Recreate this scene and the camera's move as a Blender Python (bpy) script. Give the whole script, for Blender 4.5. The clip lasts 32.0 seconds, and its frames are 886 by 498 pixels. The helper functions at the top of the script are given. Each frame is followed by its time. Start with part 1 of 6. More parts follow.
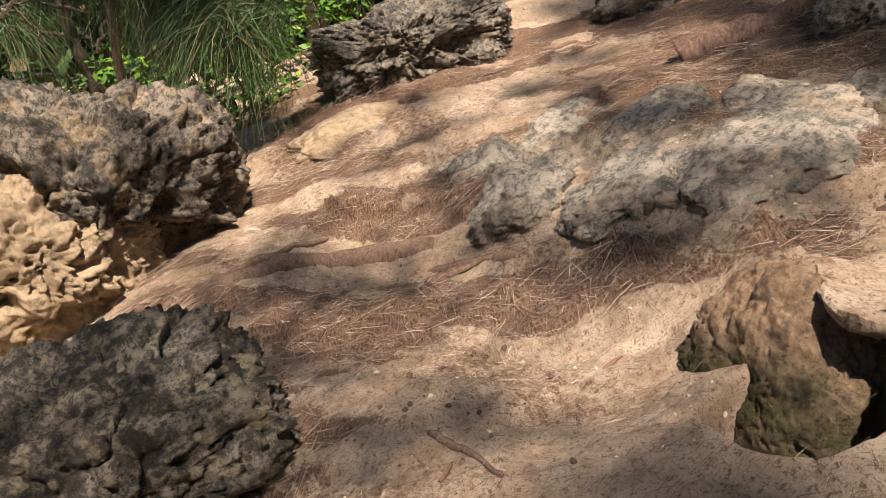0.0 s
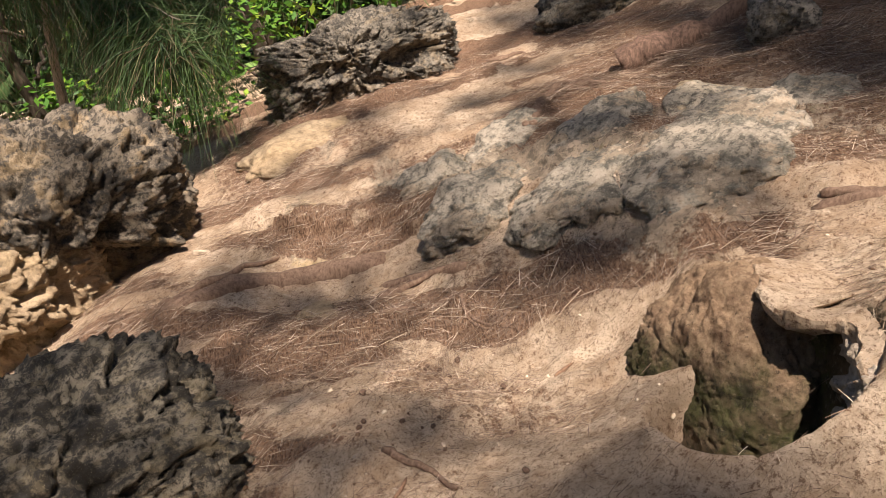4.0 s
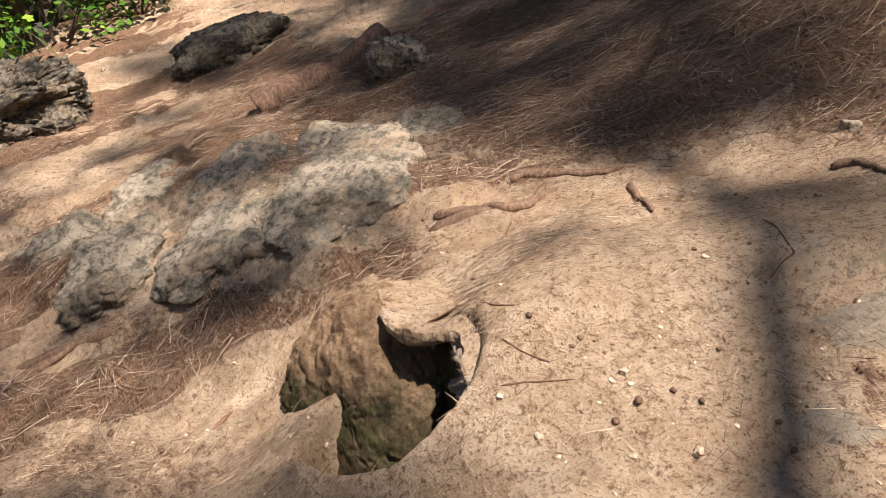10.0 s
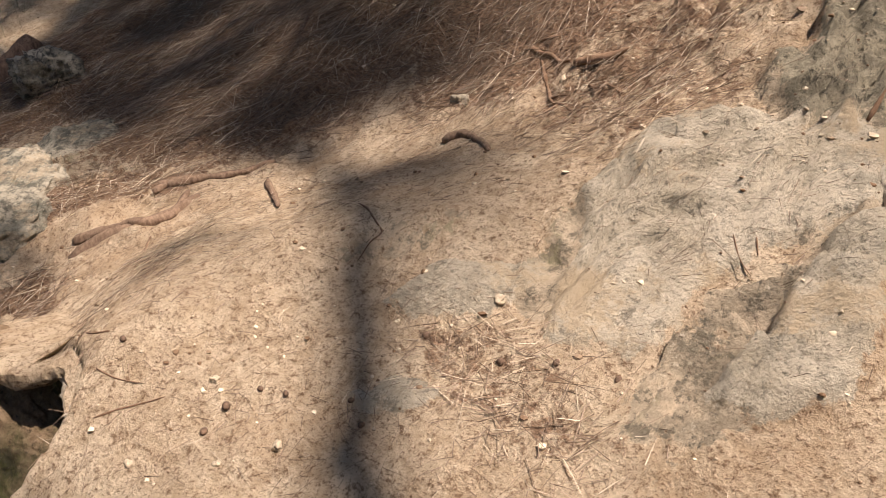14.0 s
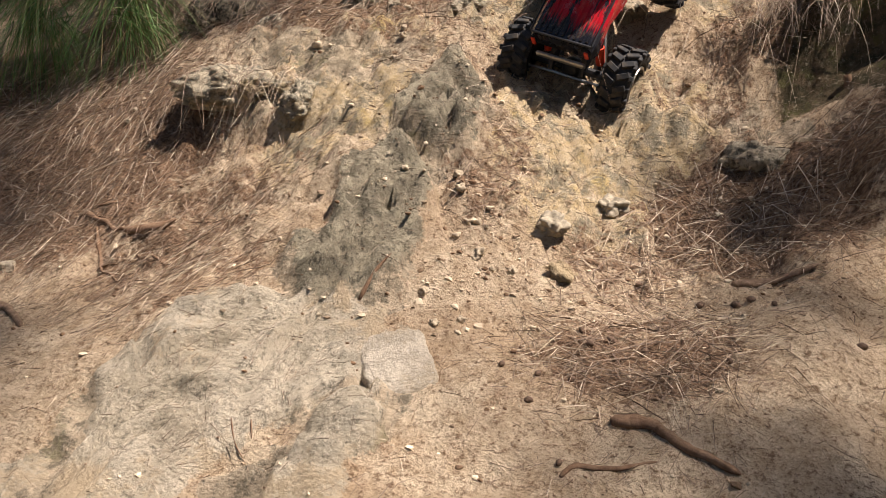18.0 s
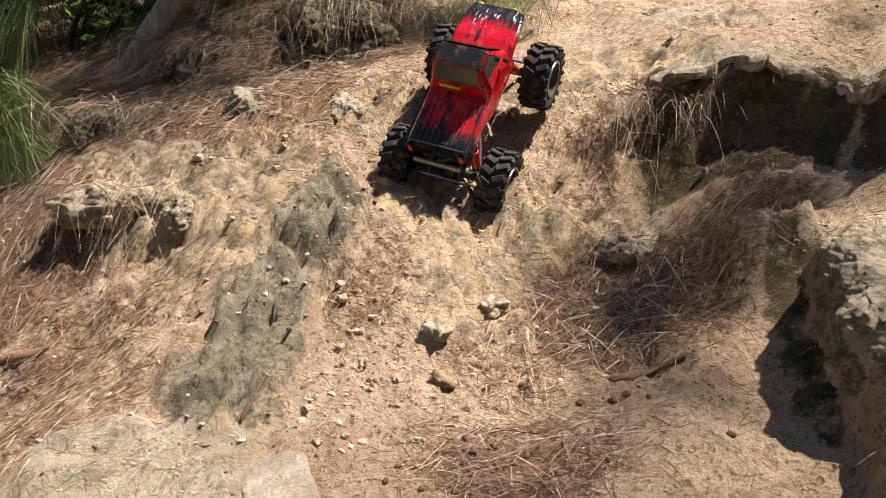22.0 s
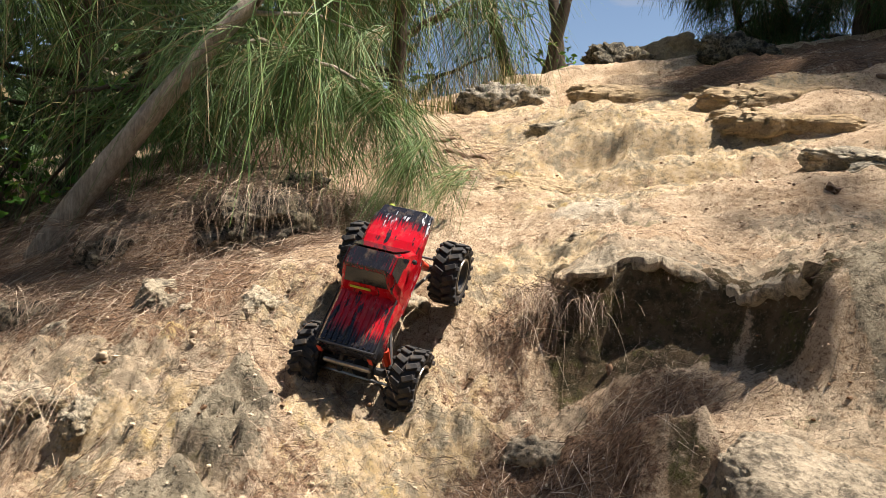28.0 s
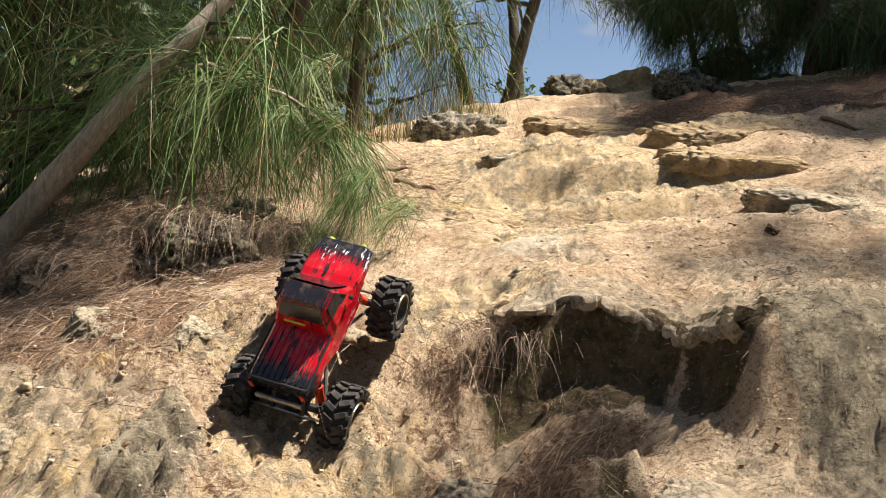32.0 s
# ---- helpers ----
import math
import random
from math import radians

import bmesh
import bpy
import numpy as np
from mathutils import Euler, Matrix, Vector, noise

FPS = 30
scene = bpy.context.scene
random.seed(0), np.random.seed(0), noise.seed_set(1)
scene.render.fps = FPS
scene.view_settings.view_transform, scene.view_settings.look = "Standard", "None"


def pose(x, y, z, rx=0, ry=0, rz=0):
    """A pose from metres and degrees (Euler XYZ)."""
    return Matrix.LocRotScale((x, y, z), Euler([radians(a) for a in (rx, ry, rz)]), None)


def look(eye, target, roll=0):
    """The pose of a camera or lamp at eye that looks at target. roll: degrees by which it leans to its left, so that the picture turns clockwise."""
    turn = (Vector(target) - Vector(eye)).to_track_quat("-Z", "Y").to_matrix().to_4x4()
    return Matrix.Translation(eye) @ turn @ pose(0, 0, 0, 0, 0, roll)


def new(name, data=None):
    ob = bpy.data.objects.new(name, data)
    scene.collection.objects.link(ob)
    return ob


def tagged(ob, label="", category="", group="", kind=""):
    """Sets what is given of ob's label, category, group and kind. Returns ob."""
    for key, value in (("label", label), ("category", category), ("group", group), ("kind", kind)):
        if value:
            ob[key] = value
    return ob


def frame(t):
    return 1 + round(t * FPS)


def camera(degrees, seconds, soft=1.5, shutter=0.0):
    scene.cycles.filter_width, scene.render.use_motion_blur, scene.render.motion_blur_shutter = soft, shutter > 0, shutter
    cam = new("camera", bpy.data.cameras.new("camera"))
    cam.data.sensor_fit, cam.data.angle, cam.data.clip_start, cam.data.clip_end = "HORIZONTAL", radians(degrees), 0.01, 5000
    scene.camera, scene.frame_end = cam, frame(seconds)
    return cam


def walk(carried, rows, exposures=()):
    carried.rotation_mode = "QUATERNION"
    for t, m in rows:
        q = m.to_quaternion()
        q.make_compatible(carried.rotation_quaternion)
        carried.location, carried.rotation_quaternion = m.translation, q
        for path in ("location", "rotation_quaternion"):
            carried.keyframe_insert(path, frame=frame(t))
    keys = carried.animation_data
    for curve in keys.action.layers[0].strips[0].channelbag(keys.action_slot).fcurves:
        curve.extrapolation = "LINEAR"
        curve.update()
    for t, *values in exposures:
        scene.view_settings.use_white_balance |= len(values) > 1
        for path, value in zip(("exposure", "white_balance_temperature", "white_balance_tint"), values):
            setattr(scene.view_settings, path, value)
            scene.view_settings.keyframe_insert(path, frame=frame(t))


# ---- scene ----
# a hand-held phone that turns from looking across the slope to looking straight up it
cam = camera(57.81, 32.0, soft=0.5)
walk(cam, [
    (0.0, pose(-0.630, -0.465, 1.073, 63.15, 2.90, 81.50)),
    (0.5, pose(-0.631, -0.457, 1.075, 64.30, 2.75, 81.13)),
    (1.0, pose(-0.629, -0.458, 1.081, 65.69, 2.53, 80.50)),
    (1.5, pose(-0.631, -0.455, 1.081, 66.63, 2.16, 79.90)),
    (2.0, pose(-0.627, -0.452, 1.084, 66.88, 1.89, 79.75)),
    (2.5, pose(-0.628, -0.462, 1.079, 66.22, 2.04, 80.18)),
    (4.5, pose(-0.618, -0.429, 1.078, 63.33, 3.98, 76.72)),
    (5.0, pose(-0.609, -0.424, 1.088, 64.04, 3.42, 75.42)),
    (5.5, pose(-0.614, -0.428, 1.093, 65.40, 2.65, 74.36)),
    (6.0, pose(-0.616, -0.417, 1.091, 65.89, 2.41, 73.56)),
    (6.5, pose(-0.610, -0.411, 1.092, 65.28, 2.60, 72.89)),
    (7.0, pose(-0.612, -0.408, 1.086, 64.11, 3.54, 72.80)),
    (7.5, pose(-0.614, -0.407, 1.077, 63.15, 4.90, 72.85)),
    (8.0, pose(-0.607, -0.400, 1.073, 62.94, 5.86, 72.01)),
    (8.5, pose(-0.602, -0.402, 1.082, 63.12, 4.89, 68.72)),
    (9.0, pose(-0.590, -0.394, 1.089, 64.05, 3.50, 62.26)),
    (9.5, pose(-0.581, -0.387, 1.091, 64.83, 3.12, 58.23)),
    (10.0, pose(-0.550, -0.350, 1.108, 65.21, 1.52, 54.65)),
    (10.5, pose(-0.491, -0.273, 1.136, 67.63, -0.40, 47.19)),
    (11.0, pose(-0.417, -0.214, 1.143, 69.06, -0.11, 40.39)),
    (11.5, pose(-0.390, -0.182, 1.142, 67.93, 0.99, 37.55)),
    (12.0, pose(-0.375, -0.165, 1.140, 67.09, 1.39, 36.56)),
    (12.5, pose(-0.383, -0.171, 1.136, 66.69, 1.87, 36.76)),
    (13.0, pose(-0.381, -0.169, 1.134, 65.67, 2.60, 37.56)),
    (13.5, pose(-0.368, -0.152, 1.123, 63.99, 3.12, 37.81)),
    (15.5, pose(-0.261, -0.085, 1.141, 62.71, 1.68, 28.23)),
    (16.0, pose(-0.241, -0.059, 1.159, 67.05, 0.59, 25.58)),
    (16.5, pose(-0.188, -0.036, 1.201, 72.51, -0.48, 21.84)),
    (17.0, pose(-0.140, -0.026, 1.189, 73.47, -1.90, 16.86)),
    (17.5, pose(-0.129, -0.025, 1.197, 73.15, -3.19, 14.61)),
    (18.0, pose(-0.144, -0.025, 1.198, 73.00, -3.72, 14.28)),
    (18.5, pose(-0.157, -0.025, 1.196, 72.57, -4.15, 14.92)),
    (19.0, pose(-0.168, -0.024, 1.196, 72.31, -3.98, 15.17)),
    (19.5, pose(-0.158, -0.020, 1.199, 72.54, -3.40, 14.34)),
    (20.0, pose(-0.148, -0.024, 1.207, 73.13, -3.06, 13.41)),
    (20.5, pose(-0.140, -0.020, 1.206, 73.56, -2.53, 12.39)),
    (21.0, pose(-0.128, -0.016, 1.211, 74.27, -1.78, 11.07)),
    (21.5, pose(-0.109, -0.011, 1.220, 75.92, -1.44, 9.44)),
    (22.0, pose(-0.089, -0.014, 1.251, 79.06, -1.79, 7.58)),
    (22.5, pose(-0.078, -0.015, 1.271, 81.17, -2.75, 6.17)),
    (23.0, pose(-0.080, -0.013, 1.273, 81.47, -3.53, 5.73)),
    (23.5, pose(-0.086, -0.006, 1.268, 80.79, -3.58, 5.93)),
    (24.0, pose(-0.095, -0.001, 1.268, 80.45, -2.60, 6.34)),
    (24.5, pose(-0.098, -0.009, 1.270, 81.15, -1.40, 6.20)),
    (25.0, pose(-0.087, -0.014, 1.287, 82.40, -1.26, 5.61)),
    (25.5, pose(-0.084, -0.018, 1.300, 83.77, -1.24, 4.71)),
    (26.0, pose(-0.079, -0.012, 1.310, 84.77, -1.54, 3.95)),
    (26.5, pose(-0.076, -0.018, 1.333, 86.27, -2.43, 3.48)),
    (28.5, pose(-0.039, -0.012, 1.371, 89.80, -1.86, 2.28)),
    (29.0, pose(-0.029, -0.000, 1.373, 89.68, -1.86, 2.14)),
    (29.5, pose(-0.029, -0.005, 1.369, 89.54, -1.63, 2.01)),
    (30.0, pose(-0.025, -0.002, 1.371, 89.58, -1.84, 1.61)),
    (30.5, pose(-0.017, 0.000, 1.375, 89.54, -2.14, 1.24)),
    (31.0, pose(-0.009, 0.005, 1.377, 89.82, -2.37, 0.60)),
    (31.5, pose(-0.011, 0.002, 1.384, 90.42, -3.18, 0.21)),
    (32.0, pose(0.000, 0.000, 1.400, 91.24, -3.27, -0.07)),
], exposures=[(0.0, 1.02, 6700, 20), (8.0, 1.03, 6750, 21), (13.5, 0.96, 6700, 18), (17.0, 0.98, 6600, 16), (24.0, 1.22, 6550, 14), (32.0, 1.32, 6750, 12)])


# ---------------------------------------------------------------- daylight
SUN_AZ = math.atan2(1.0, 0.06)
SUN_EL = radians(66)
world = bpy.data.worlds.new("sky")
scene.world = world
world.use_nodes = True
wn, wl = world.node_tree.nodes, world.node_tree.links
sky = wn.new("ShaderNodeTexSky")
sky.sky_type = "NISHITA"
sky.sun_disc = False
sky.sun_elevation, sky.sun_rotation = SUN_EL, SUN_AZ
sky.air_density, sky.dust_density, sky.ozone_density = 1.0, 0.3, 1.0
wcoord = wn.new("ShaderNodeTexCoord")
wmap = wn.new("ShaderNodeMapping")
wmap.inputs["Scale"].default_value = (1.6, 1.6, 4.0)
wmap.inputs["Location"].default_value = (0.35, 0.1, 0.52)
wcloud = wn.new("ShaderNodeTexNoise")
wcloud.inputs["Scale"].default_value = 1.7
wcloud.inputs["Detail"].default_value = 7
wcloud.inputs["Roughness"].default_value = 0.55
wramp = wn.new("ShaderNodeMapRange")
wramp.inputs["From Min"].default_value, wramp.inputs["From Max"].default_value = 0.55, 0.66
wmix = wn.new("ShaderNodeMixRGB")
wmix.inputs["Color2"].default_value = (4.2, 4.4, 4.8, 1)
wl.new(wcoord.outputs["Generated"], wmap.inputs["Vector"])
wl.new(wmap.outputs["Vector"], wcloud.inputs["Vector"])
wl.new(wcloud.outputs["Fac"], wramp.inputs["Value"])
wl.new(wramp.outputs["Result"], wmix.inputs["Fac"])
wl.new(sky.outputs["Color"], wmix.inputs["Color1"])
wl.new(wmix.outputs["Color"], wn["Background"].inputs["Color"])
wn["Background"].inputs["Strength"].default_value = 0.05
sun = new("sun", bpy.data.lights.new("sun", "SUN"))
sun.data.energy, sun.data.angle, sun.data.color = 5.0, radians(0.6), (1.0, 0.93, 0.83)
SUN_DIR = Vector((math.sin(SUN_AZ) * math.cos(SUN_EL), math.cos(SUN_AZ) * math.cos(SUN_EL), math.sin(SUN_EL)))
sun.matrix_world = look(SUN_DIR * 30, (0, 0, 0))


# ---------------------------------------------------------------- materials
class Nodes:
    """A short way to write node materials."""

    def __init__(self, name):
        self.mat = bpy.data.materials.new(name)
        self.mat.use_nodes = True
        self.n, self.l = self.mat.node_tree.nodes, self.mat.node_tree.links
        self.bsdf = self.n["Principled BSDF"]
        self.coord = self.n.new("ShaderNodeTexCoord").outputs["Object"]

    def put(self, socket, value):
        if isinstance(value, bpy.types.NodeSocket):
            self.l.new(value, socket)
        else:
            socket.default_value = value

    def mapped(self, scale, rot=(0, 0, 0), vector=None):
        m = self.n.new("ShaderNodeMapping")
        m.inputs["Scale"].default_value, m.inputs["Rotation"].default_value = scale, rot
        self.l.new(vector or self.coord, m.inputs["Vector"])
        return m.outputs["Vector"]

    def noise(self, scale, detail=4, rough=0.55, vector=None, distort=0.0):
        t = self.n.new("ShaderNodeTexNoise")
        t.inputs["Scale"].default_value, t.inputs["Detail"].default_value = scale, detail
        t.inputs["Roughness"].default_value, t.inputs["Distortion"].default_value = rough, distort
        self.l.new(vector or self.coord, t.inputs["Vector"])
        return t.outputs["Fac"]

    def cells(self, scale, feature="F1", vector=None):
        t = self.n.new("ShaderNodeTexVoronoi")
        t.feature = feature
        t.inputs["Scale"].default_value = scale
        self.l.new(vector or self.coord, t.inputs["Vector"])
        return t.outputs["Distance"]

    def ramp(self, fac, a, b, to0=0.0, to1=1.0):
        m = self.n.new("ShaderNodeMapRange")
        m.interpolation_type = "SMOOTHSTEP"
        self.l.new(fac, m.inputs["Value"])
        for k, v in (("From Min", a), ("From Max", b), ("To Min", to0), ("To Max", to1)):
            m.inputs[k].default_value = v
        return m.outputs["Result"]

    def mix(self, fac, a, b, blend="MIX"):
        m = self.n.new("ShaderNodeMixRGB")
        m.blend_type = blend
        for s, v in (("Fac", fac), ("Color1", a), ("Color2", b)):
            if isinstance(v, tuple) and len(v) == 3:
                v = (*v, 1)
            self.put(m.inputs[s], v)
        return m.outputs["Color"]

    def maths(self, op, a, b=0.0):
        m = self.n.new("ShaderNodeMath")
        m.operation = op
        self.put(m.inputs[0], a)
        self.put(m.inputs[1], b)
        return m.outputs["Value"]

    def attr(self, name):
        a = self.n.new("ShaderNodeAttribute")
        a.attribute_name = name
        return a.outputs["Fac"]

    def rnd(self):
        return self.n.new("ShaderNodeObjectInfo").outputs["Random"]

    def island(self):
        return self.n.new("ShaderNodeNewGeometry").outputs["Random Per Island"]

    def finish(self, color, rough=0.8, bump=None, strength=0.4, dist=0.01, metal=0.0, spec=0.3):
        self.put(self.bsdf.inputs["Base Color"], (*color, 1) if isinstance(color, tuple) else color)
        self.put(self.bsdf.inputs["Roughness"], rough)
        self.put(self.bsdf.inputs["Metallic"], metal)
        self.bsdf.inputs["Specular IOR Level"].default_value = spec
        if bump is not None:
            b = self.n.new("ShaderNodeBump")
            b.inputs["Strength"].default_value, b.inputs["Distance"].default_value = strength, dist
            self.l.new(bump, b.inputs["Height"])
            self.l.new(b.outputs["Normal"], self.bsdf.inputs["Normal"])
        return self.mat


def mat_ground():
    k = Nodes("sandy_ground")
    fine, mid, big = k.noise(210, 5, 0.75), k.noise(26, 7, 0.72), k.noise(3.2, 6, 0.65)
    sand = k.mix(k.ramp(mid, 0.36, 0.62), (0.50, 0.365, 0.235), (0.67, 0.52, 0.36))
    sand = k.mix(k.ramp(big, 0.48, 0.62, 0, 0.45), sand, (0.46, 0.305, 0.18))
    sand = k.mix(k.ramp(k.noise(7, 7, 0.72), 0.52, 0.62, 0, 0.8), sand, (0.76, 0.61, 0.43))
    sand = k.mix(k.ramp(k.noise(13, 8, 0.82), 0.56, 0.66, 0, 0.6), sand, (0.29, 0.175, 0.105))
    sand = k.mix(k.ramp(k.noise(75, 6, 0.85), 0.53, 0.60, 0, 0.85), sand, (0.20, 0.115, 0.065))
    sand = k.mix(k.ramp(fine, 0.56, 0.62, 0, 0.8), sand, (0.19, 0.11, 0.065))
    sand = k.mix(k.ramp(fine, 0.30, 0.42, 0.6, 0), sand, (0.80, 0.67, 0.50))
    ochre = k.mix(k.ramp(k.noise(32, 7, 0.75), 0.35, 0.65), (0.56, 0.405, 0.22), (0.68, 0.54, 0.36))
    ochre = k.mix(k.ramp(k.noise(4.5, 5, 0.6), 0.60, 0.68, 0, 0.6), ochre, (0.62, 0.44, 0.13))
    ochre = k.mix(k.ramp(k.noise(12, 8, 0.78), 0.48, 0.58, 0, 0.85), ochre, (0.27, 0.235, 0.17))
    ochre = k.mix(k.ramp(k.noise(70, 6, 0.75), 0.55, 0.64, 0, 0.8), ochre, (0.13, 0.105, 0.065))
    ochre = k.mix(k.ramp(k.noise(45, 6, 0.75), 0.30, 0.42, 0.7, 0), ochre, (0.78, 0.68, 0.50))
    stretch = k.mapped((1, 1, 2.2), (0.3, 0.2, 0.5))
    rock = k.mix(k.ramp(k.noise(8, 8, 0.72, stretch), 0.38, 0.62), (0.64, 0.505, 0.355), (0.34, 0.275, 0.195))
    rock = k.mix(k.ramp(k.noise(19, 8, 0.8), 0.51, 0.58, 0, 0.85), rock, (0.15, 0.13, 0.095))
    rock = k.mix(k.ramp(k.noise(70, 6, 0.8), 0.55, 0.64, 0, 0.8), rock, (0.075, 0.072, 0.060))
    rock = k.mix(k.ramp(k.noise(9, 6, 0.7), 0.57, 0.66, 0, 0.55), rock, (0.33, 0.29, 0.16))
    rock = k.mix(k.ramp(k.noise(48, 6, 0.75), 0.32, 0.42, 0.8, 0), rock, (0.68, 0.58, 0.44))
    # moss and brown earth, darkened further to paint in the shade of the hollows
    shaded_moss = k.mix(k.ramp(k.noise(24, 7, 0.75), 0.38, 0.64), (0.17, 0.12, 0.07), (0.058, 0.050, 0.026))
    shaded_moss = k.mix(k.ramp(k.noise(13, 7, 0.75), 0.52, 0.62, 0, 0.75), shaded_moss, (0.115, 0.108, 0.036))
    shaded_moss = k.mix(k.ramp(k.noise(80, 5, 0.75), 0.56, 0.65, 0, 0.7), shaded_moss, (0.30, 0.25, 0.17))
    litter = k.mix(k.ramp(k.noise(60, 6, 0.75, k.mapped((1, 4, 1), (0, 0, 0.6))), 0.35, 0.65), (0.10, 0.056, 0.034), (0.36, 0.225, 0.14))
    litter = k.mix(k.ramp(k.noise(90, 6, 0.75, k.mapped((5, 1, 1), (0, 0, 0.35))), 0.54, 0.66, 0, 0.75), litter, (0.50, 0.35, 0.225))
    slab = k.mix(k.ramp(k.noise(9, 8, 0.75), 0.40, 0.60), (0.64, 0.55, 0.42), (0.47, 0.395, 0.29))
    slab = k.mix(k.ramp(k.noise(8, 8, 0.78), 0.52, 0.62, 0, 0.55), slab, (0.30, 0.265, 0.205))
    slab = k.mix(k.ramp(k.noise(24, 8, 0.8), 0.55, 0.61, 0, 0.65), slab, (0.15, 0.135, 0.105))
    slab = k.mix(k.ramp(k.noise(120, 5, 0.8), 0.54, 0.63, 0, 0.65), slab, (0.11, 0.10, 0.08))
    slab = k.mix(k.ramp(k.noise(60, 6, 0.75), 0.32, 0.42, 0.6, 0), slab, (0.68, 0.60, 0.48))
    slab = k.mix(k.ramp(k.noise(5, 7, 0.75), 0.50, 0.60, 0, 0.8), slab, (0.56, 0.425, 0.275))
    olive = k.mix(k.ramp(k.noise(14, 8, 0.78), 0.40, 0.60), (0.42, 0.36, 0.255), (0.19, 0.165, 0.118))
    olive = k.mix(k.ramp(k.noise(55, 7, 0.8), 0.53, 0.61, 0, 0.85), olive, (0.050, 0.046, 0.036))
    olive = k.mix(k.ramp(k.noise(38, 7, 0.8), 0.32, 0.43, 0.75, 0), olive, (0.50, 0.43, 0.31))
    edge = k.noise(20, 8, 0.78)
    wob = k.maths("SUBTRACT", edge, 0.5)
    m_o = k.ramp(k.maths("ADD", k.attr("ochre"), k.maths("MULTIPLY", wob, 1.5)), 0.44, 0.58)
    wide = k.maths("MULTIPLY", k.maths("SUBTRACT", k.noise(6, 6, 0.7), 0.5), 2.4)
    m_r = k.ramp(k.maths("ADD", k.maths("ADD", k.attr("rock"), wide), k.maths("MULTIPLY", wob, 1.5)), 0.50, 0.60, 0, 0.9)
    m_l = k.ramp(k.maths("ADD", k.attr("litter"), k.maths("MULTIPLY", k.maths("SUBTRACT", k.noise(38, 7, 0.8), 0.5), 1.9)), 0.42, 0.66)
    m_m = k.ramp(k.maths("ADD", k.attr("shaded_moss"), k.maths("MULTIPLY", wob, 1.3)), 0.40, 0.58)
    col = k.mix(m_o, sand, ochre)
    col = k.mix(m_r, col, rock)
    fray = k.maths("MULTIPLY", k.maths("SUBTRACT", k.noise(30, 8, 0.8), 0.5), 1.1)
    col = k.mix(k.ramp(k.maths("ADD", k.attr("slab"), k.maths("MULTIPLY", fray, 1.5)), 0.46, 0.60, 0, 0.92), col, slab)
    col = k.mix(k.ramp(k.maths("ADD", k.attr("olive"), k.maths("MULTIPLY", fray, 1.6)), 0.60, 0.76, 0, 0.92), col, olive)
    col = k.mix(m_m, col, shaded_moss)
    col = k.mix(m_l, col, litter)
    bump = k.maths("ADD", k.maths("MULTIPLY", fine, 0.7), k.maths("MULTIPLY", mid, 0.9))
    bump = k.maths("ADD", bump, k.maths("MULTIPLY", k.noise(75, 6, 0.8), 1.6))
    return k.finish(col, 0.92, bump, 1.0, 0.0095, spec=0.15)


def mat_rock(name, light, dark, lichen=0.5, scale=1.0, sandy=0.3, sand=(0.56, 0.41, 0.23), foot=None):
    """Limestone; foot: below this height the stone is the sand-coloured bed."""
    k = Nodes(name)
    a, b, c = k.noise(6 * scale, 8, 0.75), k.noise(24 * scale, 8, 0.8), k.noise(95 * scale, 6, 0.8)
    bed = k.ramp(k.noise(3.6 * scale, 8, 0.75), 0.53, 0.58, 0, sandy)
    if foot is not None:
        sep = k.n.new("ShaderNodeSeparateXYZ")
        k.l.new(k.coord, sep.inputs[0])
        low = k.maths("ADD", sep.outputs[2], k.maths("MULTIPLY", k.maths("SUBTRACT", k.noise(5, 8, 0.75), 0.5), 0.5))
        bed = k.maths("MAXIMUM", bed, k.ramp(low, foot + 0.05, foot - 0.05, 0, 0.92))
    col = k.mix(k.ramp(a, 0.40, 0.58), light, dark)
    col = k.mix(k.ramp(b, 0.48, 0.58, 0, lichen), col, (0.050, 0.047, 0.040))
    col = k.mix(k.ramp(k.noise(11 * scale, 8, 0.78), 0.54, 0.61, 0, lichen * 0.9), col, (0.060, 0.056, 0.048))
    col = k.mix(bed, col, k.mix(k.ramp(b, 0.40, 0.62), sand, tuple(v * 0.62 for v in sand)))
    col = k.mix(k.ramp(c, 0.30, 0.42, 0.8, 0), col, tuple(min(0.75, v * 1.6 + 0.04) for v in light))
    col = k.mix(k.ramp(c, 0.57, 0.66, 0, 0.75), col, (0.050, 0.044, 0.038))
    bump = k.maths("ADD", k.maths("MULTIPLY", b, 1.2), k.maths("MULTIPLY", c, 0.8))
    return k.finish(col, 0.92, bump, 1.0, 0.010 / scale ** 0.5, spec=0.15)


